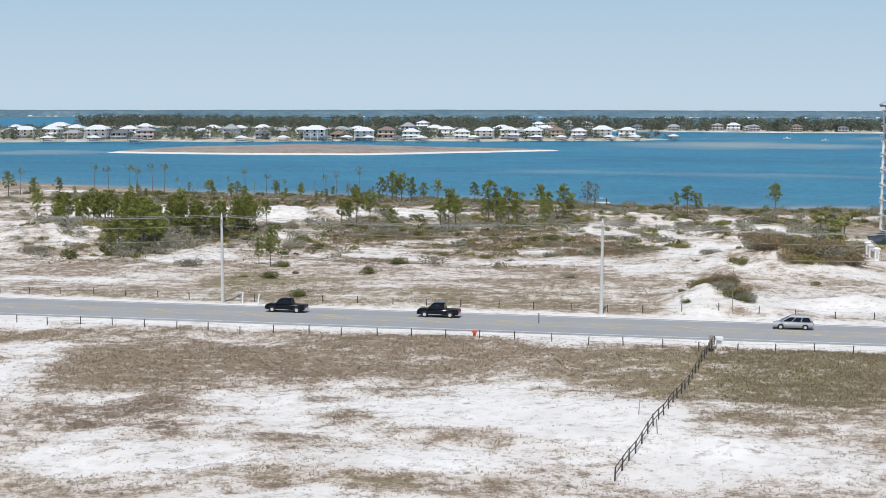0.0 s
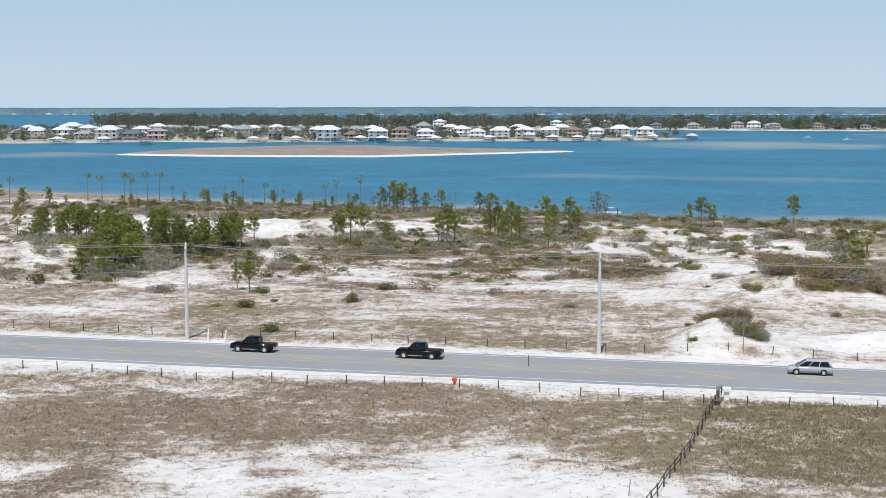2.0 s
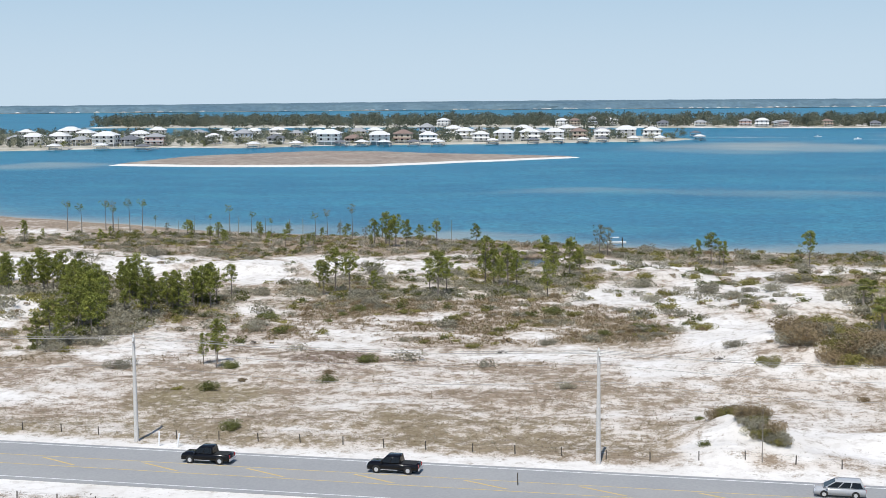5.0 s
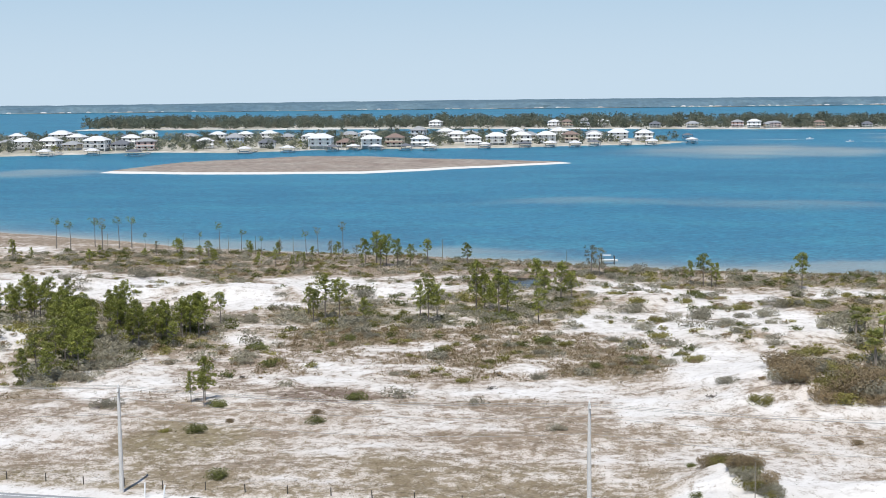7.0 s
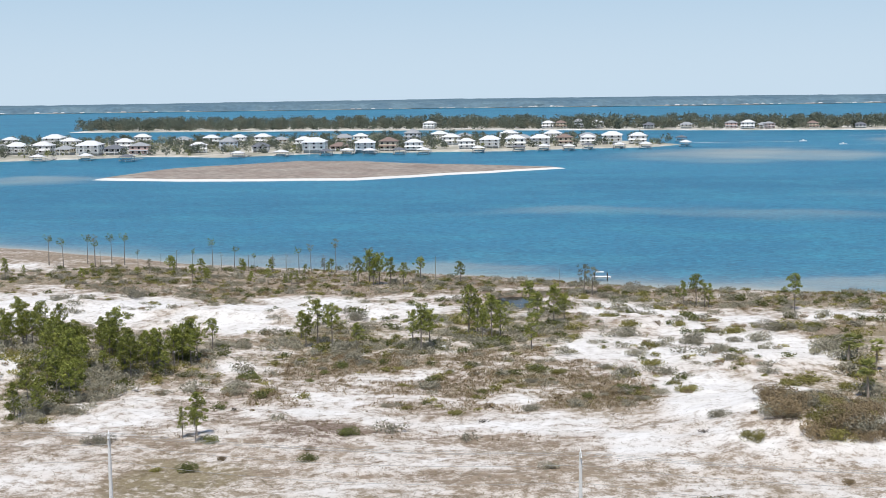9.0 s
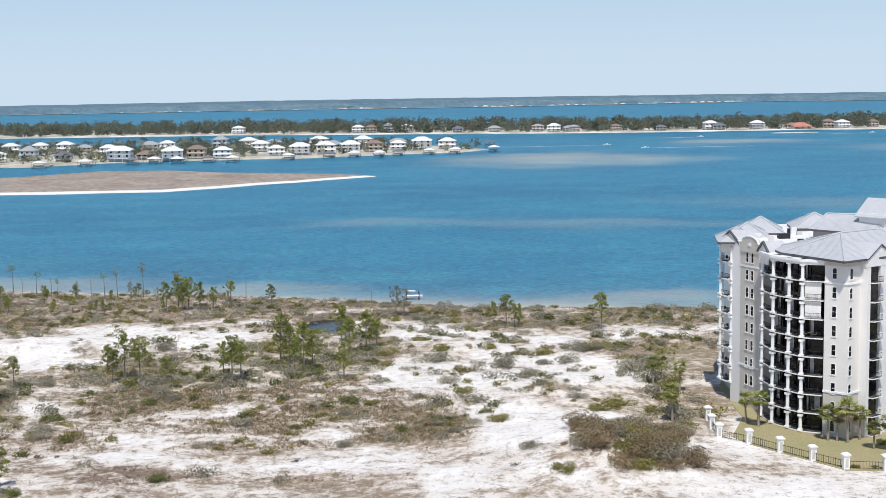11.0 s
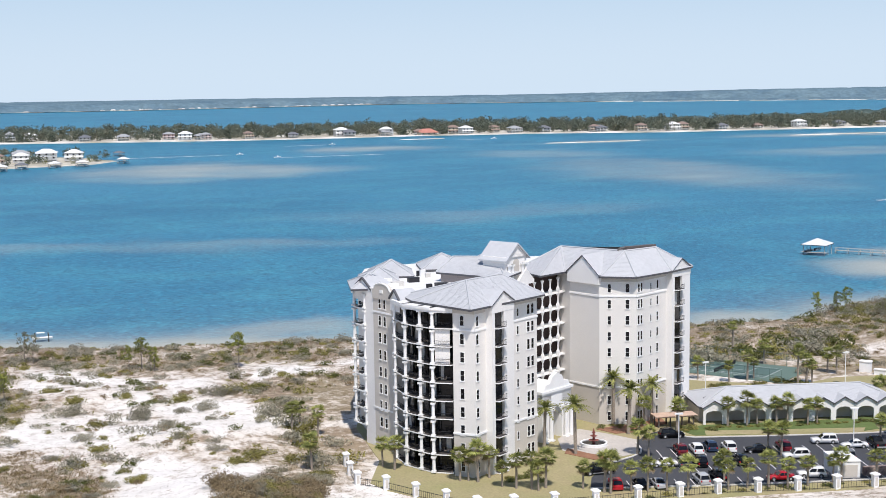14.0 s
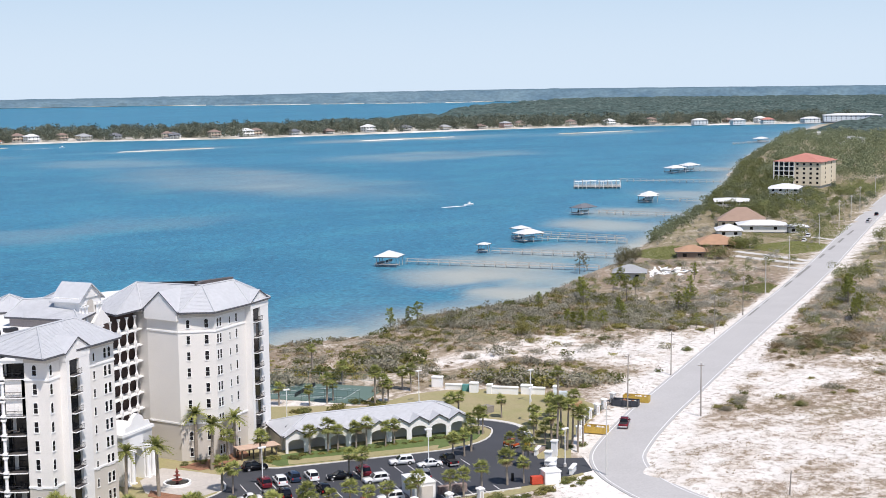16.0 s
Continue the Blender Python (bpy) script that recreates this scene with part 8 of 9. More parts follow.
grove(tall, [(-121, 413, 0.95), (-117, 424, 0.9), (-115, 425, 0.9), (-108, 420, 0.9), (-104, 420, 0.95), (-76, 419, 0.9), (-67, 409, 0.75), (-46, 401, 0.75), (-42.6, 402, 0.75), (-35, 401, 0.9), (-27, 408, 0.75),
             (-8, 377, 0.72), (-112, 416, 0.85), (-128, 420, 0.9), (-145, 396, 0.8), (-98, 414, 0.5), (-60, 404, 0.55), (-80, 410, 0.6)], rr)
greyt = [pine(60 + i, 7.5, bare=0.3, spread=0.24, clumps=26, leaf=PINE_GREY, dense=24, label="sparse grey-green pine at the water's edge") for i in range(2)]
grove(greyt, [(36, 356, 1.05), (38, 354, 0.95), (-54, 401, 0.6), (-90, 398, 0.6), (-39, 402, 0.6), (64, 333, 0.7), (386, 402, 1.15), (391, 405, 1.1), (120, 338, 0.6), (-30, 392, 0.55), (270, 330, 0.7), (290, 338, 0.7)], rr)


def snag(seed, h):
    t = thing("dead_pine", pose(0, 0, 0), "bare grey trunk of a dead pine near the shore", "tree", "dead pines")
    g, q = Geo(), random.Random(seed)
    g.tube((0, 0, -0.2), (q.uniform(-0.2, 0.2), 0, h), 0.13, 0.04, 6)
    for i in range(5):
        z = h * q.uniform(0.5, 0.95)
        a = q.uniform(0, 6.28)
        g.tube((0, 0, z), (math.cos(a) * 0.7, math.sin(a) * 0.7, z + 0.35), 0.03, 0.01, 4)
    part("trunk", g, GREY_TWIG, t)
    return t


grove([snag(1, 7), snag(2, 5.5)], [(-54.7, 405), (-38.9, 404), (-50, 402), (-62, 406), (-86, 414), (-112, 421), (-30, 403), (-24, 398), (-70, 405), (-5, 390), (30, 372), (-92, 418)], rr, scale=(0.7, 1.1))

# scrub: shrubs that can be told apart
SHRUBS = [shrub(1, 1.9, 1.5, 1300, GREY_TWIG, 0.10, "low thicket of grey bare twigs on the dunes"), shrub(2, 1.7, 1.3, 1250, OLIVE_LEAF, 0.10, "rounded olive-green scrub oak on the dunes"),
          shrub(3, 1.6, 1.6, 1250, GREEN_LEAF, 0.10, "dark green evergreen shrub among the dunes"), shrub(4, 1.5, 1.1, 1100, BROWN_TWIG, 0.09, "low brown heath shrub on the sand"),
          shrub(5, 2.4, 2.0, 1700, GREY_TWIG, 0.11, "broad grey leafless thicket on the dunes"), shrub(6, 1.3, 0.9, 900, OLIVE_LEAF, 0.09, "small olive bush on white sand")]


def scatter(n, x0, x1, y0, y1, rng, weight):
    out = []
    while len(out) < n:
        x, y = rng.uniform(x0, x1), rng.uniform(y0, y1)
        if rng.random() < weight(x, y):
            out.append((x, y))
    return out


def clear(x, y):
    """Off the roads, the tower's grounds and the water."""
    if abs(y - road_y(x)) < 13 or (84 < x < 246 and 188 < y < 300 and not (x > 205 and y > 272)):
        return 0
    if x > 203 and abs(y - lane_y(x)) < 11 or x > 185 and y < 205 and abs(x - 200) < 12:
        return 0
    return 1 if np.interp(x, SHORE_X, SHORE_Y) - y > 5 else 0


def scrub_weight(x, y):
    if not clear(x, y):
        return 0
    c = float(at_ground(GC, np.array([x]), np.array([y]))[0])
    w = max(0, c - 0.45) * 1.5
    if y < 226 and x < 120:
        w *= 0.04
    return w + 0.035


def past_gap(x, y):
    """Beyond the bare sand that lies behind the tower's grounds."""
    return (y - 271) + 0.94 * (x - 328) > 0


PLACES = [(x, y, rr.uniform(0.5, 1.15)) for x, y in scatter(430, -110, 345, 160, 415, rr, scrub_weight)]
PLACES += [(x, y, rr.uniform(0.9, 1.8)) for x, y in scatter(110, 205, 345, 272, 395, rr, lambda x, y: clear(x, y) * (0.9 if past_gap(x, y) else 0.08))]
MOUND = [(44.6 + 4.0 * q + rr.gauss(0, 0.9), 169.0 - 15.0 * q + rr.gauss(0, 0.8), rr.uniform(0.75, 1.35)) for q in (rr.random() for _ in range(22))]
COPSE = [(68.5 + rr.gauss(0, 4.2), 211 + rr.gauss(0, 6.0), rr.uniform(1.2, 2.2)) for _ in range(40)] + [(61, 221, 1.1), (62, 224, 0.9), (60.5, 218, 0.8), (63, 227, 0.8)]
DUNE_SCRUB = [(x, y, rr.uniform(0.45, 1.15)) for x, y in scatter(150, 36, 100, 240, 338, rr, lambda x, y: clear(x, y) * (0.9 if fbm(x, y, 11, 2.7, 3) > 0.12 else 0.05))]
DUNE_SCRUB += [(x, y, rr.uniform(0.4, 1.0)) for x, y in scatter(70, -110, 36, 300, 350, rr, lambda x, y: clear(x, y) * (0.9 if fbm(x, y, 13, 4.7, 3) > 0.16 else 0.04))]
# bushes that stand alone on the sand: place, half-width, kind
BUSHES = ((45.6, 260.8, 2.4, 1), (49.8, 237.5, 2.4, 1), (45.2, 236.8, 2.0, 0), (52.1, 213.5, 2.4, 0), (43, 293.8, 3.8, 4), (47.4, 282.3, 2.5, 5), (55.5, 284.5, 3.0, 0), (59.8, 271.8, 2.7, 4), (65.8, 298.5, 3.8, 1), (54.8, 302.2, 2.0, 1),
          (75.2, 298.6, 4.2, 4), (82.2, 302.1, 4.0, 1), (72.7, 247, 4.2, 1), (68.3, 243.1, 2.5, 1), (83.8, 262.1, 3.8, 1), (87.4, 267.5, 2.9, 5), (87.1, 286.3, 3.5, 4), (78.4, 242.1, 2.6, 1), (80.5, 231.2, 2.6, 5), (23.9, 255.8, 2.5, 2),
          (27.8, 254.9, 2.0, 1), (37.3, 240, 3.0, 3), (15.8, 283.1, 3.2, 2), (64.7, 287.5, 2.3, 0))
BUSHES += ((43.6, 301.6, 3.4, 1), (39.9, 313.6, 2.8, 5), (56.7, 287, 2.4, 0), (69.5, 287.1, 3.2, 4), (-41.7, 279.3, 2.9, 4), (-37, 279.4, 2.5, 0), (-80.6, 351.5, 4.5, 4), (-30, 241.2, 2.8, 0), (-29.5, 249.1, 2.2, 2), (-53.8, 228.6, 2.9, 4),
           (-53.8, 219.7, 2.8, 0), (-72.4, 301.1, 3.0, 1), (-55.1, 309.2, 1.8, 1), (-17.8, 313.5, 3.0, 4), (-95, 336.3, 3.4, 0), (-26, 203.5, 1.6, 2), (-25.4, 188, 1.8, 2), (42, 168.5, 0.8, 2), (41, 155, 0.9, 2), (-58, 214, 2.4, 4))
NEAR = sorted(PLACES, key=lambda p: p[1] - 40 * (p[2] > 1.2))[:130]
grove(SHRUBS, NEAR, rr, sink=0.15)
for x, y, half, kind in BUSHES:
    q = half / (1.9, 1.7, 1.6, 1.5, 2.4, 1.3)[kind]
    copy_thing(SHRUBS[kind], pose(0, 0, 0)).matrix_basis = pose(x, y, gz(x, y) - 0.2, 0, 0, rr.uniform(0, 360)) @ Matrix.Diagonal((q, q, min(q, 1.35) * rr.uniform(0.85, 1.1), 1))
DENSE = [shrub(7, 2.0, 1.9, 1700, GREEN_LEAF, 0.11, "dense dark green shrub in a dune thicket"), shrub(8, 2.1, 2.0, 1700, GREY_TWIG, 0.11, "dense grey-twigged shrub in a dune thicket"), shrub(9, 1.9, 1.5, 1500, OLIVE_LEAF, 0.10, "olive shrub in a dune thicket")]
SPINY = [shrub(10, 2.0, 1.8, 2200, BROWN_TWIG, 0.09, "dense brown-twigged shrub in a dune thicket"), shrub(11, 1.8, 1.6, 2000, GREY_TWIG, 0.085, "grey leafless shrub in a dune thicket"), shrub(12, 1.6, 1.3, 1700, OLIVE_LEAF, 0.085, "olive-leaved shrub at a thicket's edge")]
grove(SPINY, COPSE + MOUND, rr, sink=0.2)
for o, (x, y) in zip(DENSE, ((-66, 246), (-64, 236), (-47, 255))):
    o.matrix_basis = pose(x, y, gz(x, y) - 0.15)


def thicket(name, places, models, label, seed, keep=0.13, grow=2.0):
    """Shrubs too many to count, joined kind by kind."""
    rng = np.random.default_rng(seed)
    for k, mo in enumerate(models):
        me = mo.children[0].data
        co = np.empty(len(me.vertices) * 3, dtype=np.float32)
        me.vertices.foreach_get("co", co)
        co = co.reshape(-1, 3)
        out = []
        for x, y, s in places[k::len(models)]:
            a = rng.uniform(0, 6.283)
            rot = np.array([[math.cos(a), -math.sin(a), 0], [math.sin(a), math.cos(a), 0], [0, 0, 1]])
            sub = co.reshape(-1, 3, 3)[rng.random(len(co) // 3) < keep]
            mid = sub.mean(axis=1, keepdims=True)
            sub = (mid + (sub - mid) * grow).reshape(-1, 3)
            out.append(sub @ rot.T * s + np.array([x, y, gz(x, y) - 0.15]))
        ob = new(name, tri_mesh(name, np.concatenate(out), me.materials[0]))
        tagged(ob, label, "scrub", kind="stuff")


REST = sorted(PLACES, key=lambda p: p[1] - 40 * (p[2] > 1.2))[130:]
REST += DUNE_SCRUB + [(x, y, rr.uniform(0.45, 1.15)) for x, y in scatter(2300, -150, 345, 205, 412, rr, scrub_weight)]
REST += [(x, y, rr.uniform(0.8, 1.7)) for x, y in scatter(420, 205, 348, 262, 400, rr, lambda x, y: clear(x, y) * (0.9 if past_gap(x, y) else 0.08))]
CLUMP = [(331 + rr.gauss(0, 4.5), 246 + rr.gauss(0, 3), rr.uniform(1.1, 2.0)) for _ in range(17)] + [(345 + rr.gauss(0, 3), 247 + rr.gauss(0, 2.5), rr.uniform(1.1, 2.0)) for _ in range(10)]
thicket("green_scrub", CLUMP, [DENSE[0], SPINY[0], SPINY[1]], "dark clump of shrubs on the open sand", 27, 0.35, 1.3)
REST += [(-62 + rr.gauss(0, 11), 252 + rr.gauss(0, 15), rr.uniform(0.6, 1.3)) for _ in range(150)] + [(2 + rr.gauss(0, 16), 285 + rr.gauss(0, 11), rr.uniform(0.5, 1.1)) for _ in range(110)]
HEDGEROW = [(rr.uniform(232, 262), rr.uniform(244, 288), rr.uniform(1.2, 2.4)) for _ in range(150)] + [(rr.uniform(165, 232), rr.uniform(287, 306), rr.uniform(0.7, 1.5)) for _ in range(60)]
HEDGEROW = [p for p in HEDGEROW if (p[0] < 232 or 2 < 0.75 * (p[0] - 228) + 0.66 * (p[1] - 258) < 14) and p[1] - lane_y(p[0]) > 13]
HEDGEROW += [(86 + rr.gauss(0, 3.5), rr.uniform(238, 318), rr.uniform(0.7, 1.7)) for _ in range(42)] + [(16 + rr.gauss(0, 12), 312 + rr.gauss(0, 14), rr.uniform(0.6, 1.3)) for _ in range(50)] + [(60 + rr.gauss(0, 45), 340 + rr.gauss(0, 7), rr.uniform(0.6, 1.3)) for _ in range(70)]
HEDGEROW += [(rr.uniform(172, 236), rr.uniform(293, 306), rr.uniform(1.2, 2.2)) for _ in range(34)]
HEDGEROW += [(-59 + rr.gauss(0, 10), 258 + rr.gauss(0, 9), rr.uniform(0.7, 1.5)) for _ in range(110)] + [(-60 + rr.gauss(0, 4), 228 + rr.gauss(0, 9), rr.uniform(0.7, 1.3)) for _ in range(40)]
HEDGEROW += [(-86 + rr.gauss(0, 7), 278 + rr.gauss(0, 8), rr.uniform(0.7, 1.4)) for _ in range(40)] + [(x + rr.gauss(0, 3.0), y - 2 + rr.gauss(0, 2.5), rr.uniform(0.5, 1.1)) for x, y, _ in MID_PINES[12:30] for _ in range(4)]
rr.shuffle(HEDGEROW)
thicket("green_scrub", HEDGEROW, [DENSE[0], DENSE[1], DENSE[2], SHRUBS[4], SHRUBS[0]], "dense green and olive thicket behind the tower's grounds", 15)
thicket("dune_scrub", REST, SHRUBS, "mixed grey and olive scrub between dunes and shore", 5)

# looser scrub along the lane: bare grey thickets with olive and green between
LANE_SHRUBS = [shrub(13, 2.3, 2.0, 1500, PALE_TWIG, 0.085, "pale grey leafless thicket beside the lane"), shrub(14, 1.9, 1.5, 1300, OLIVE_LEAF, 0.085, "olive scrub beside the lane"), shrub(15, 2.1, 1.8, 1400, PALE_TWIG, 0.085, "grey bare-twigged shrub beside the lane"),
               shrub(16, 1.9, 2.0, 1400, GREEN_LEAF, 0.085, "green scrub oak beside the lane"), shrub(17, 2.0, 1.6, 1400, PALE_TWIG, 0.085, "low grey thicket beside the lane")]
for o, (x, y) in zip(LANE_SHRUBS, ((286, 318), (301, 312), (318, 318), (330, 312), (345, 305))):
    o.matrix_basis = pose(x, y, gz(x, y) - 0.15)
yards = lambda x, y: math.hypot(x - 400, y - 366) > 16 and math.hypot(x - 381, y - 369) > 10 and not (x > 425 and y > lane_y(x) + 14)
LANE_REST = [(x, y, rr.uniform(0.5, 1.7)) for x, y in scatter(470, 250, 435, 268, 400, rr, lambda x, y: clear(x, y) * (0.9 if past_gap(x, y) and fbm(x, y, 13, 3.3, 3) > -0.12 else 0.03) * yards(x, y))]
LANE_REST += [(x, y, rr.uniform(0.7, 2.0)) for x, y in scatter(380, 345, 560, 225, 390, rr, lambda x, y: 0.9 if lane_y(x) - 90 < y < lane_y(x) - 13 and fbm(x, y, 15, 6.3, 3) > -0.05 else 0)]
thicket("lane_scrub", LANE_REST, LANE_SHRUBS, "grey, olive and green scrub beside the lane", 25, 0.24, 1.5)
spread_pine = shrub(76, 3.8, 5.0, 2600, OLIVE_LEAF, 0.16, "rounded olive-green tree among the lane's scrub", name="oak_tree", group="")
spread_pine.matrix_basis = pose(274.7, 301.7, gz(274.7, 301.7) - 0.1)

spreading = shrub(77, 6.5, 9.0, 9000, PINE_GREY, 0.17, "large grey bare-branched oak near the docks", name="oak_tree", group="")
spreading.matrix_basis = pose(410, 400, gz(410, 400) - 0.1)
bushy = shrub(78, 6.0, 6.5, 4200, BROWN_TWIG, 0.22, "brown bare-twigged bush beside the beach house", name="bush", group="")
bushy.matrix_basis = pose(446, 385, gz(446, 385) - 0.1)
leafy = shrub(79, 6.5, 6.0, 4200, GREEN_LEAF, 0.24, "broad green oak by the drive", name="oak_tree", group="")
leafy.matrix_basis = pose(478, 401, gz(478, 401) - 0.1)

# grass and low heath, too many to count
def tufts(name, n, x0, x1, y0, y1, h, blades, mat, label, seed, least, lo=0.0, hi=9.0):
    rng = np.random.default_rng(seed)
    x, y = rng.uniform(x0, x1, n), rng.uniform(y0, y1, n)
    c = at_ground(GC, x, y) + rng.normal(0, 0.12, n)
    off = np.abs(y - (143.3 - 0.145 * x)) > 9.5
    grounds = (x > 84) & (x < 246) & (y > 190) & (y < 300)
    keep = (c > least) & off & ~grounds & (y < np.interp(x, SHORE_X, SHORE_Y) - 3) & ~((x > 203) & (np.abs(y - 201 - (x - 215) * 0.585) < 9))
    x, y = x[keep], y[keep]
    z = at_ground(GZ, x, y)
    base = np.repeat(np.stack([x, y, z], 1), blades, 0)
    k = len(base)
    base[:, :2] += rng.normal(0, h * 0.45, (k, 2))
    a = rng.uniform(0, 6.283, k)
    s = np.stack([np.cos(a), np.sin(a), np.zeros(k)], 1) * (h * 0.12 * rng.uniform(0.6, 1.5, (k, 1)))
    tip = base + np.stack([rng.normal(0, h * 0.5, k), rng.normal(0, h * 0.5, k), h * rng.uniform(0.35, 1.1, k)], 1)
    v = np.stack([base - s - [0, 0, 0.03], base + s - [0, 0, 0.03], tip], 1).reshape(-1, 3)
    ob = new(name, tri_mesh(name, v, mat))
    tagged(ob, label, "grass", kind="stuff")


tufts("dry_grass", 46000, -75, 90, 54, 135, 0.22, 5, DRY_GRASS, "dry tan grass on the near sand", 1, 0.36)
tufts("olive_grass", 26000, -75, 120, 60, 135, 0.3, 4, OLIVE_GRASS, "dull olive grass beside the road", 2, 0.6)
tufts("dry_grass", 30000, -105, 120, 150, 262, 0.24, 4, DRY_GRASS, "thin dry grass behind the road", 3, 0.40)
tufts("olive_grass", 22000, -105, 120, 150, 330, 0.3, 4, OLIVE_GRASS, "olive grass and herbs on the dunes", 4, 0.58)
tufts("heath", 20000, -120, 130, 205, 410, 0.45, 6, BROWN_TWIG, "low brown heath between the dunes", 5, 0.62)
tufts("heath", 22000, -140, 345, 225, 410, 0.5, 6, GREY_TWIG, "low grey heath between the dunes", 6, 0.6)
tufts("dry_grass", 22000, 205, 420, 150, 330, 0.45, 5, BROWN_TWIG, "sparse dry growth beside the lane", 7, 0.42)
tufts("olive_grass", 14000, 38, 95, 88, 128, 0.3, 5, OLIVE_GRASS, "olive-brown grass beside the rail fence", 21, 0.55)
tufts("dead_tufts", 12000, -75, 90, 54, 135, 0.17, 5, DRY_GRASS, "thin grey dead tufts on the bare sand", 22, 0.08)
tufts("dead_tufts", 14000, -120, 345, 150, 345, 0.26, 5, GREY_TWIG, "thin grey dead tufts on the bare dunes", 23, 0.1)
tufts("heath", 7000, -26, 50, 226, 276, 0.5, 6, BROWN_TWIG, "dense brown heath before the pines", 24, 0.5)
YARD_GRASS = foliage("green_yard_grass", (0.20, 0.23, 0.075), (0.36, 0.37, 0.15))
for n, x0, x1, y0, y1, seed in ((5200, 428, 466, 398, 430, 9), (4200, 478, 518, 376, 406, 31), (1500, 389, 409, 315, 328, 32), (4500, 520, 590, 400, 455, 33)):
    tufts("lawn_grass", n, x0, x1, y0, y1, 0.5, 6, YARD_GRASS, "green grass round the beach houses", seed, -9.0)


def drive(points, w):
    """A pale drive that lies on the ground from the lane to a house."""
    v, f = [], []
    for x, y in smooth_line(points, 5):
        v += [(x - w / 2, y, gz(x - w / 2, y) + 0.1), (x + w / 2, y, gz(x + w / 2, y) + 0.1), (x + w / 2, y, gz(x, y) - 0.4), (x - w / 2, y, gz(x, y) - 0.4)]
        k = len(v) - 8
        if k >= 0:
            f += [(k + i, k + (i + 1) % 4, k + 4 + (i + 1) % 4, k + 4 + i) for i in range(4)]
    tagged(part("driveway", Geo().add(v, f), CONCRETE, kind="structure", label="pale concrete drive from the lane to a house"), category="drive")


for points in (((469.7, 358), (469, 372), (468, 384), (467, 395)), ((462.3, 354), (460, 368), (458, 378), (457, 386)), ((450, 346), (449, 350), (448.5, 354), (448, 358)), ((536, 396), (535, 403), (534, 410), (533, 416))):
    drive(points, 4.2)
tufts("green_growth", 9000, -110, 345, 225, 405, 0.6, 6, OLIVE_LEAF, "scattered olive growth among the dunes", 8, 0.7)

# ---- palms round the tower ----
sabals = [palm(70 + i, 5.0, 46, 1.7, label="sabal palm with a round fan-leaved head on the tower's grounds") for i in range(4)]
SABAL = [(163.7, 235.2), (167.4, 234.1), (169.8, 234.3), (173.4, 233.0), (175.8, 232.9), (178.8, 230.4), (181.1, 230.6), (161.1, 216.5), (161.7, 212.9), (184.1, 214.6), (186.9, 214.5), (190.2, 216.6), (138.0, 223.3), (138.9, 220.7),
         (135.5, 199.9), (143.1, 203.2), (143.5, 202.0), (142.1, 198.2), (145.5, 197.9), (148.9, 196.8), (151.6, 195.3), (155.5, 195.3), (160.4, 195.2), (161.9, 195.0), (167.6, 193.2), (170.4, 193.0), (174.7, 193.3), (129.3, 202.3), (132.5, 201.7)]
SABAL2 = [(181.2, 194.0), (184.3, 193.0), (191.5, 200.3), (193.2, 207.8), (195.4, 206.7), (205.4, 211.6), (205.0, 206.9), (198.7, 227.9), (199.5, 226.1), (200.3, 225.8), (205.1, 240.6), (212.2, 234.3), (202.6, 240.6), (180.1, 276.2),
          (185.3, 271.2), (189.8, 270.9), (192.0, 271.8), (202.9, 285.0), (199.1, 261.5), (201.6, 263.0), (211.3, 271.3), (212.2, 269.0), (207.0, 217.0), (211.5, 221.5), (213, 224.5), (216.5, 222.0), (218.5, 225.5), (221, 228.0), (209.2, 214.0)]
SABAL3 = [(92.5, 233.2), (93.8, 230.2), (102.3, 219.6), (103.6, 219.0), (104.9, 217.7), (107.6, 219.4), (107.7, 213.5), (109.6, 211.9), (111.8, 210.4), (119.9, 207.6), (122.3, 204.4), (123.0, 203.4), (126.6, 203.0),
          (114.3, 210.3), (112.5, 209.2), (80.1, 235.6), (82.5, 262), (85, 266), (87, 259), (152.5, 235), (148.5, 241)]
grove(sabals, SABAL + SABAL2 + SABAL3, rr, scale=(0.75, 1.15), sink=0.0)
dates = [palm(80 + i, 8.9, 42, 3.4, True, label="tall date palm before the tower's entrance") for i in range(2)]
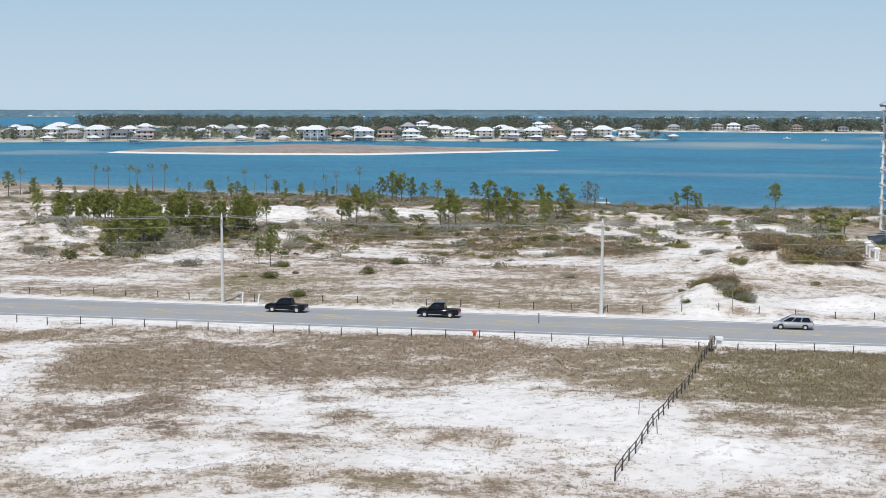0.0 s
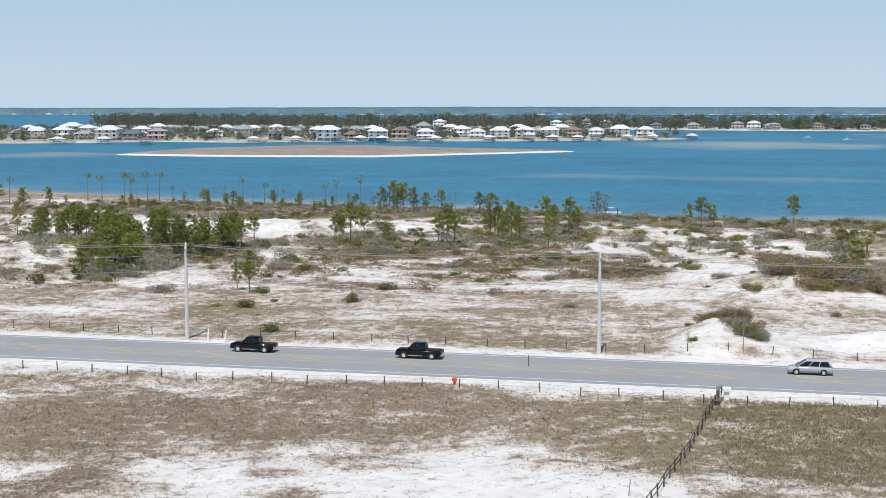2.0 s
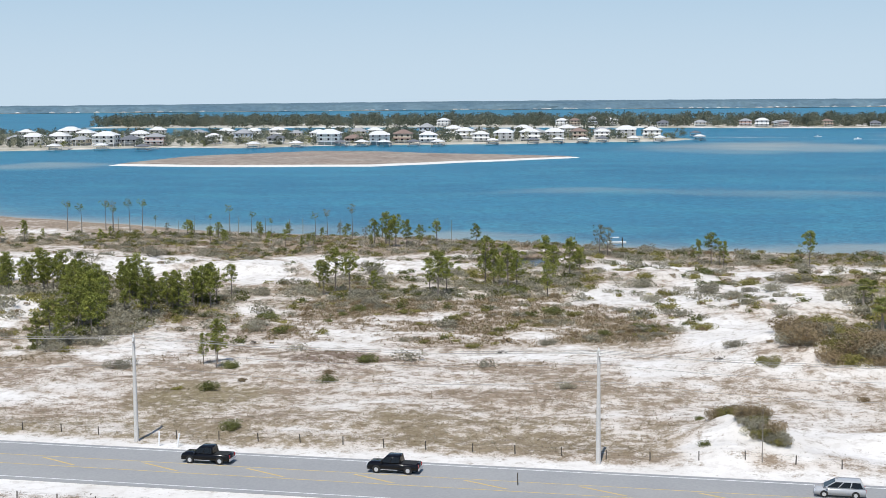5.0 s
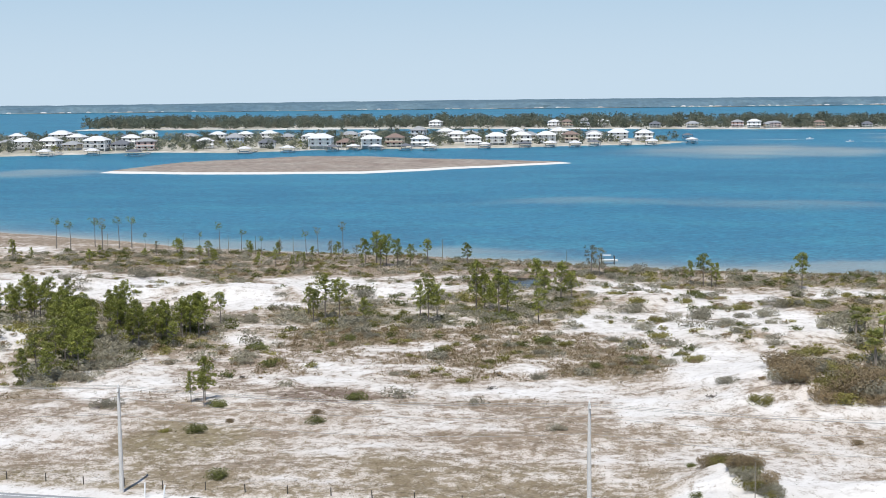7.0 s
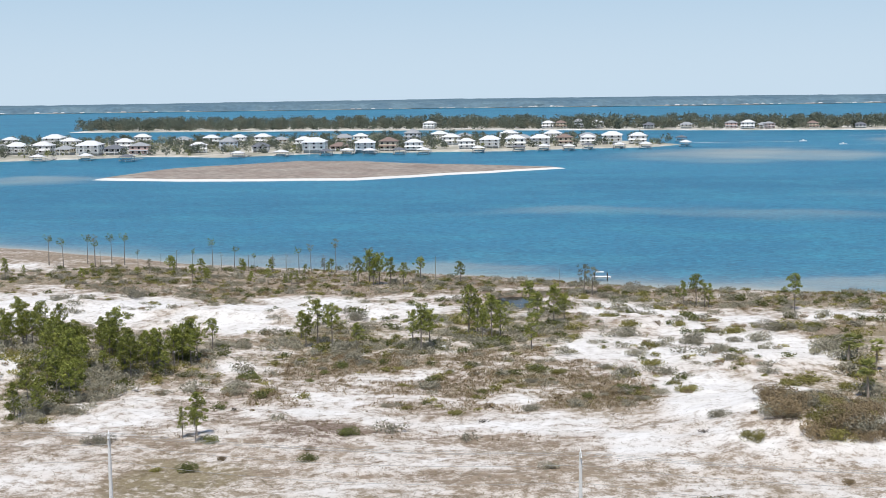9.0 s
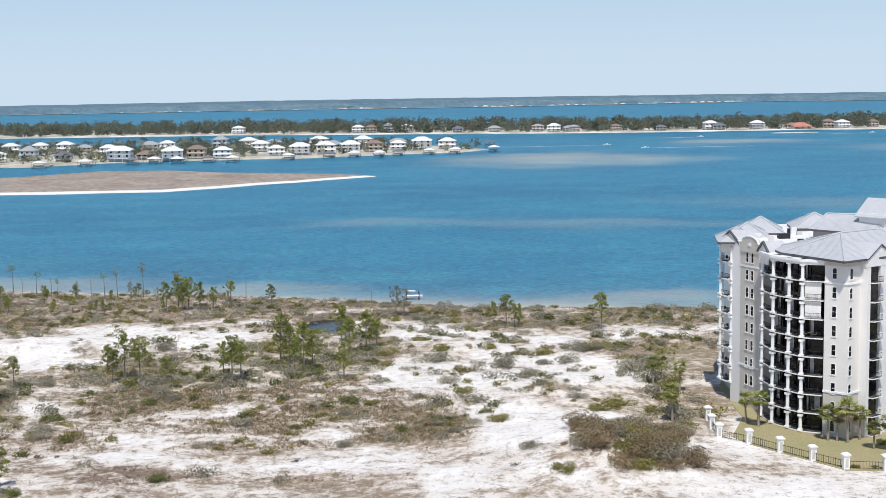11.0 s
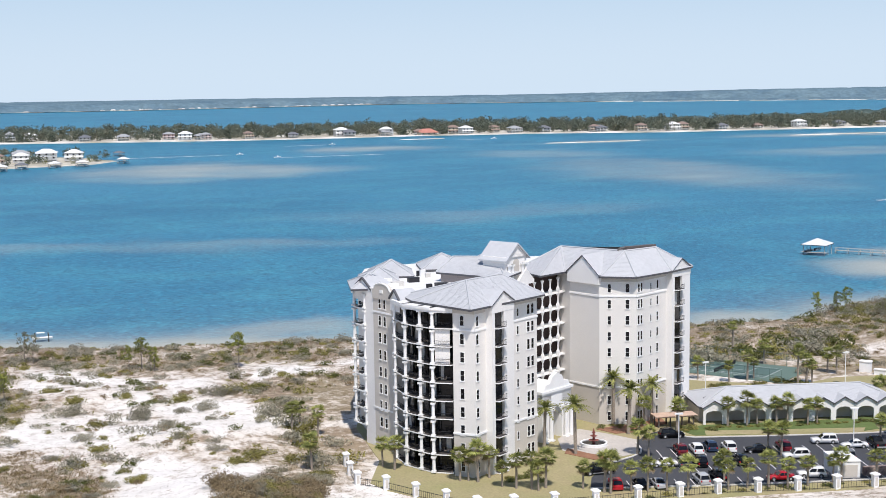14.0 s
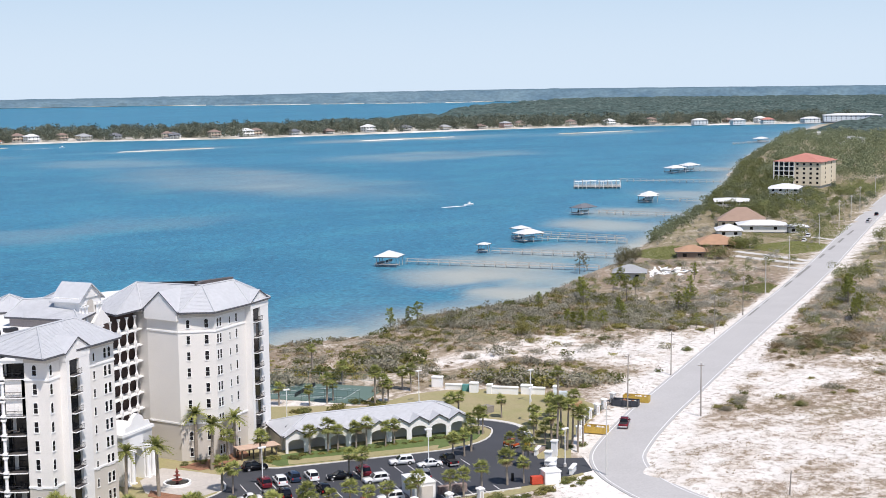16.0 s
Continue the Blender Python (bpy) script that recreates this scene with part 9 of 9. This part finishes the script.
grove(dates, [(143.7, 245.0), (143.2, 237.4), (151.0, 242.8), (123.2, 232.0), (127.7, 227.8)], rr, scale=(0.95, 1.08), sink=0.0)
grove([palm(91, 9.6, 46, 1.7, label="tall sabal palm beside the entry gate"), palm(92, 9.0, 46, 1.7, label="tall sabal palm with a full head beside the entry gate")],
      [(206.3, 207.5), (205.7, 205.2), (209.7, 208.1), (206.5, 202.9), (210.2, 205.4), (202.4, 204.6)], rr, scale=(0.9, 1.1), sink=0.0)
grove([palm(90, 7.0, label="tall fan palm beside the tennis court")], [(196.6, 261.1), (203.4, 300), (230, 236)], rr, sink=0.0)
# hedges and planted shrubs on the grounds
HEDGE = [shrub(31, 1.4, 1.0, 420, GREEN_LEAF, 0.14, "clipped green hedge shrub on the tower's grounds", name="garden_shrub", group="garden shrubs"), shrub(32, 1.3, 0.9, 400, OLIVE_LEAF, 0.14, "olive garden shrub on the tower's grounds", name="garden_shrub", group="garden shrubs")]
HP = [(160 + i * 1.9, 235.6 - i * 0.47 + rr.uniform(-0.6, 0.6), rr.uniform(0.5, 0.9)) for i in range(20)] + [(110 + rr.uniform(0, 8), 217 + rr.uniform(-3, 3), rr.uniform(0.6, 1.0)) for _ in range(10)]
HP += [(100 + i * 3.4 + rr.uniform(-1, 1), 203.4 - i * 0.55 + rr.uniform(-0.6, 1.0), rr.uniform(0.35, 0.8)) for i in range(22)] + [(153 + rr.uniform(0, 7), 236 + rr.uniform(-3, 2), rr.uniform(0.6, 1)) for _ in range(8)]
HP += [(139 + rr.uniform(0, 14), 243.5 + rr.uniform(-2, 2), rr.uniform(0.4, 0.7)) for _ in range(10)] + [(204 + rr.uniform(-2, 10), 208 + rr.uniform(-3, 12), rr.uniform(0.5, 1.0)) for _ in range(12)] + [(176 + rr.uniform(-4, 22), 189.5 + rr.uniform(-5, 0), rr.uniform(0.6, 1.2)) for _ in range(22)]
HP += [(188 + rr.uniform(-10, 12), 262 + rr.uniform(-3, 6), rr.uniform(0.8, 1.6)) for _ in range(16)]
grove(HEDGE, HP, rr, sink=0.0)
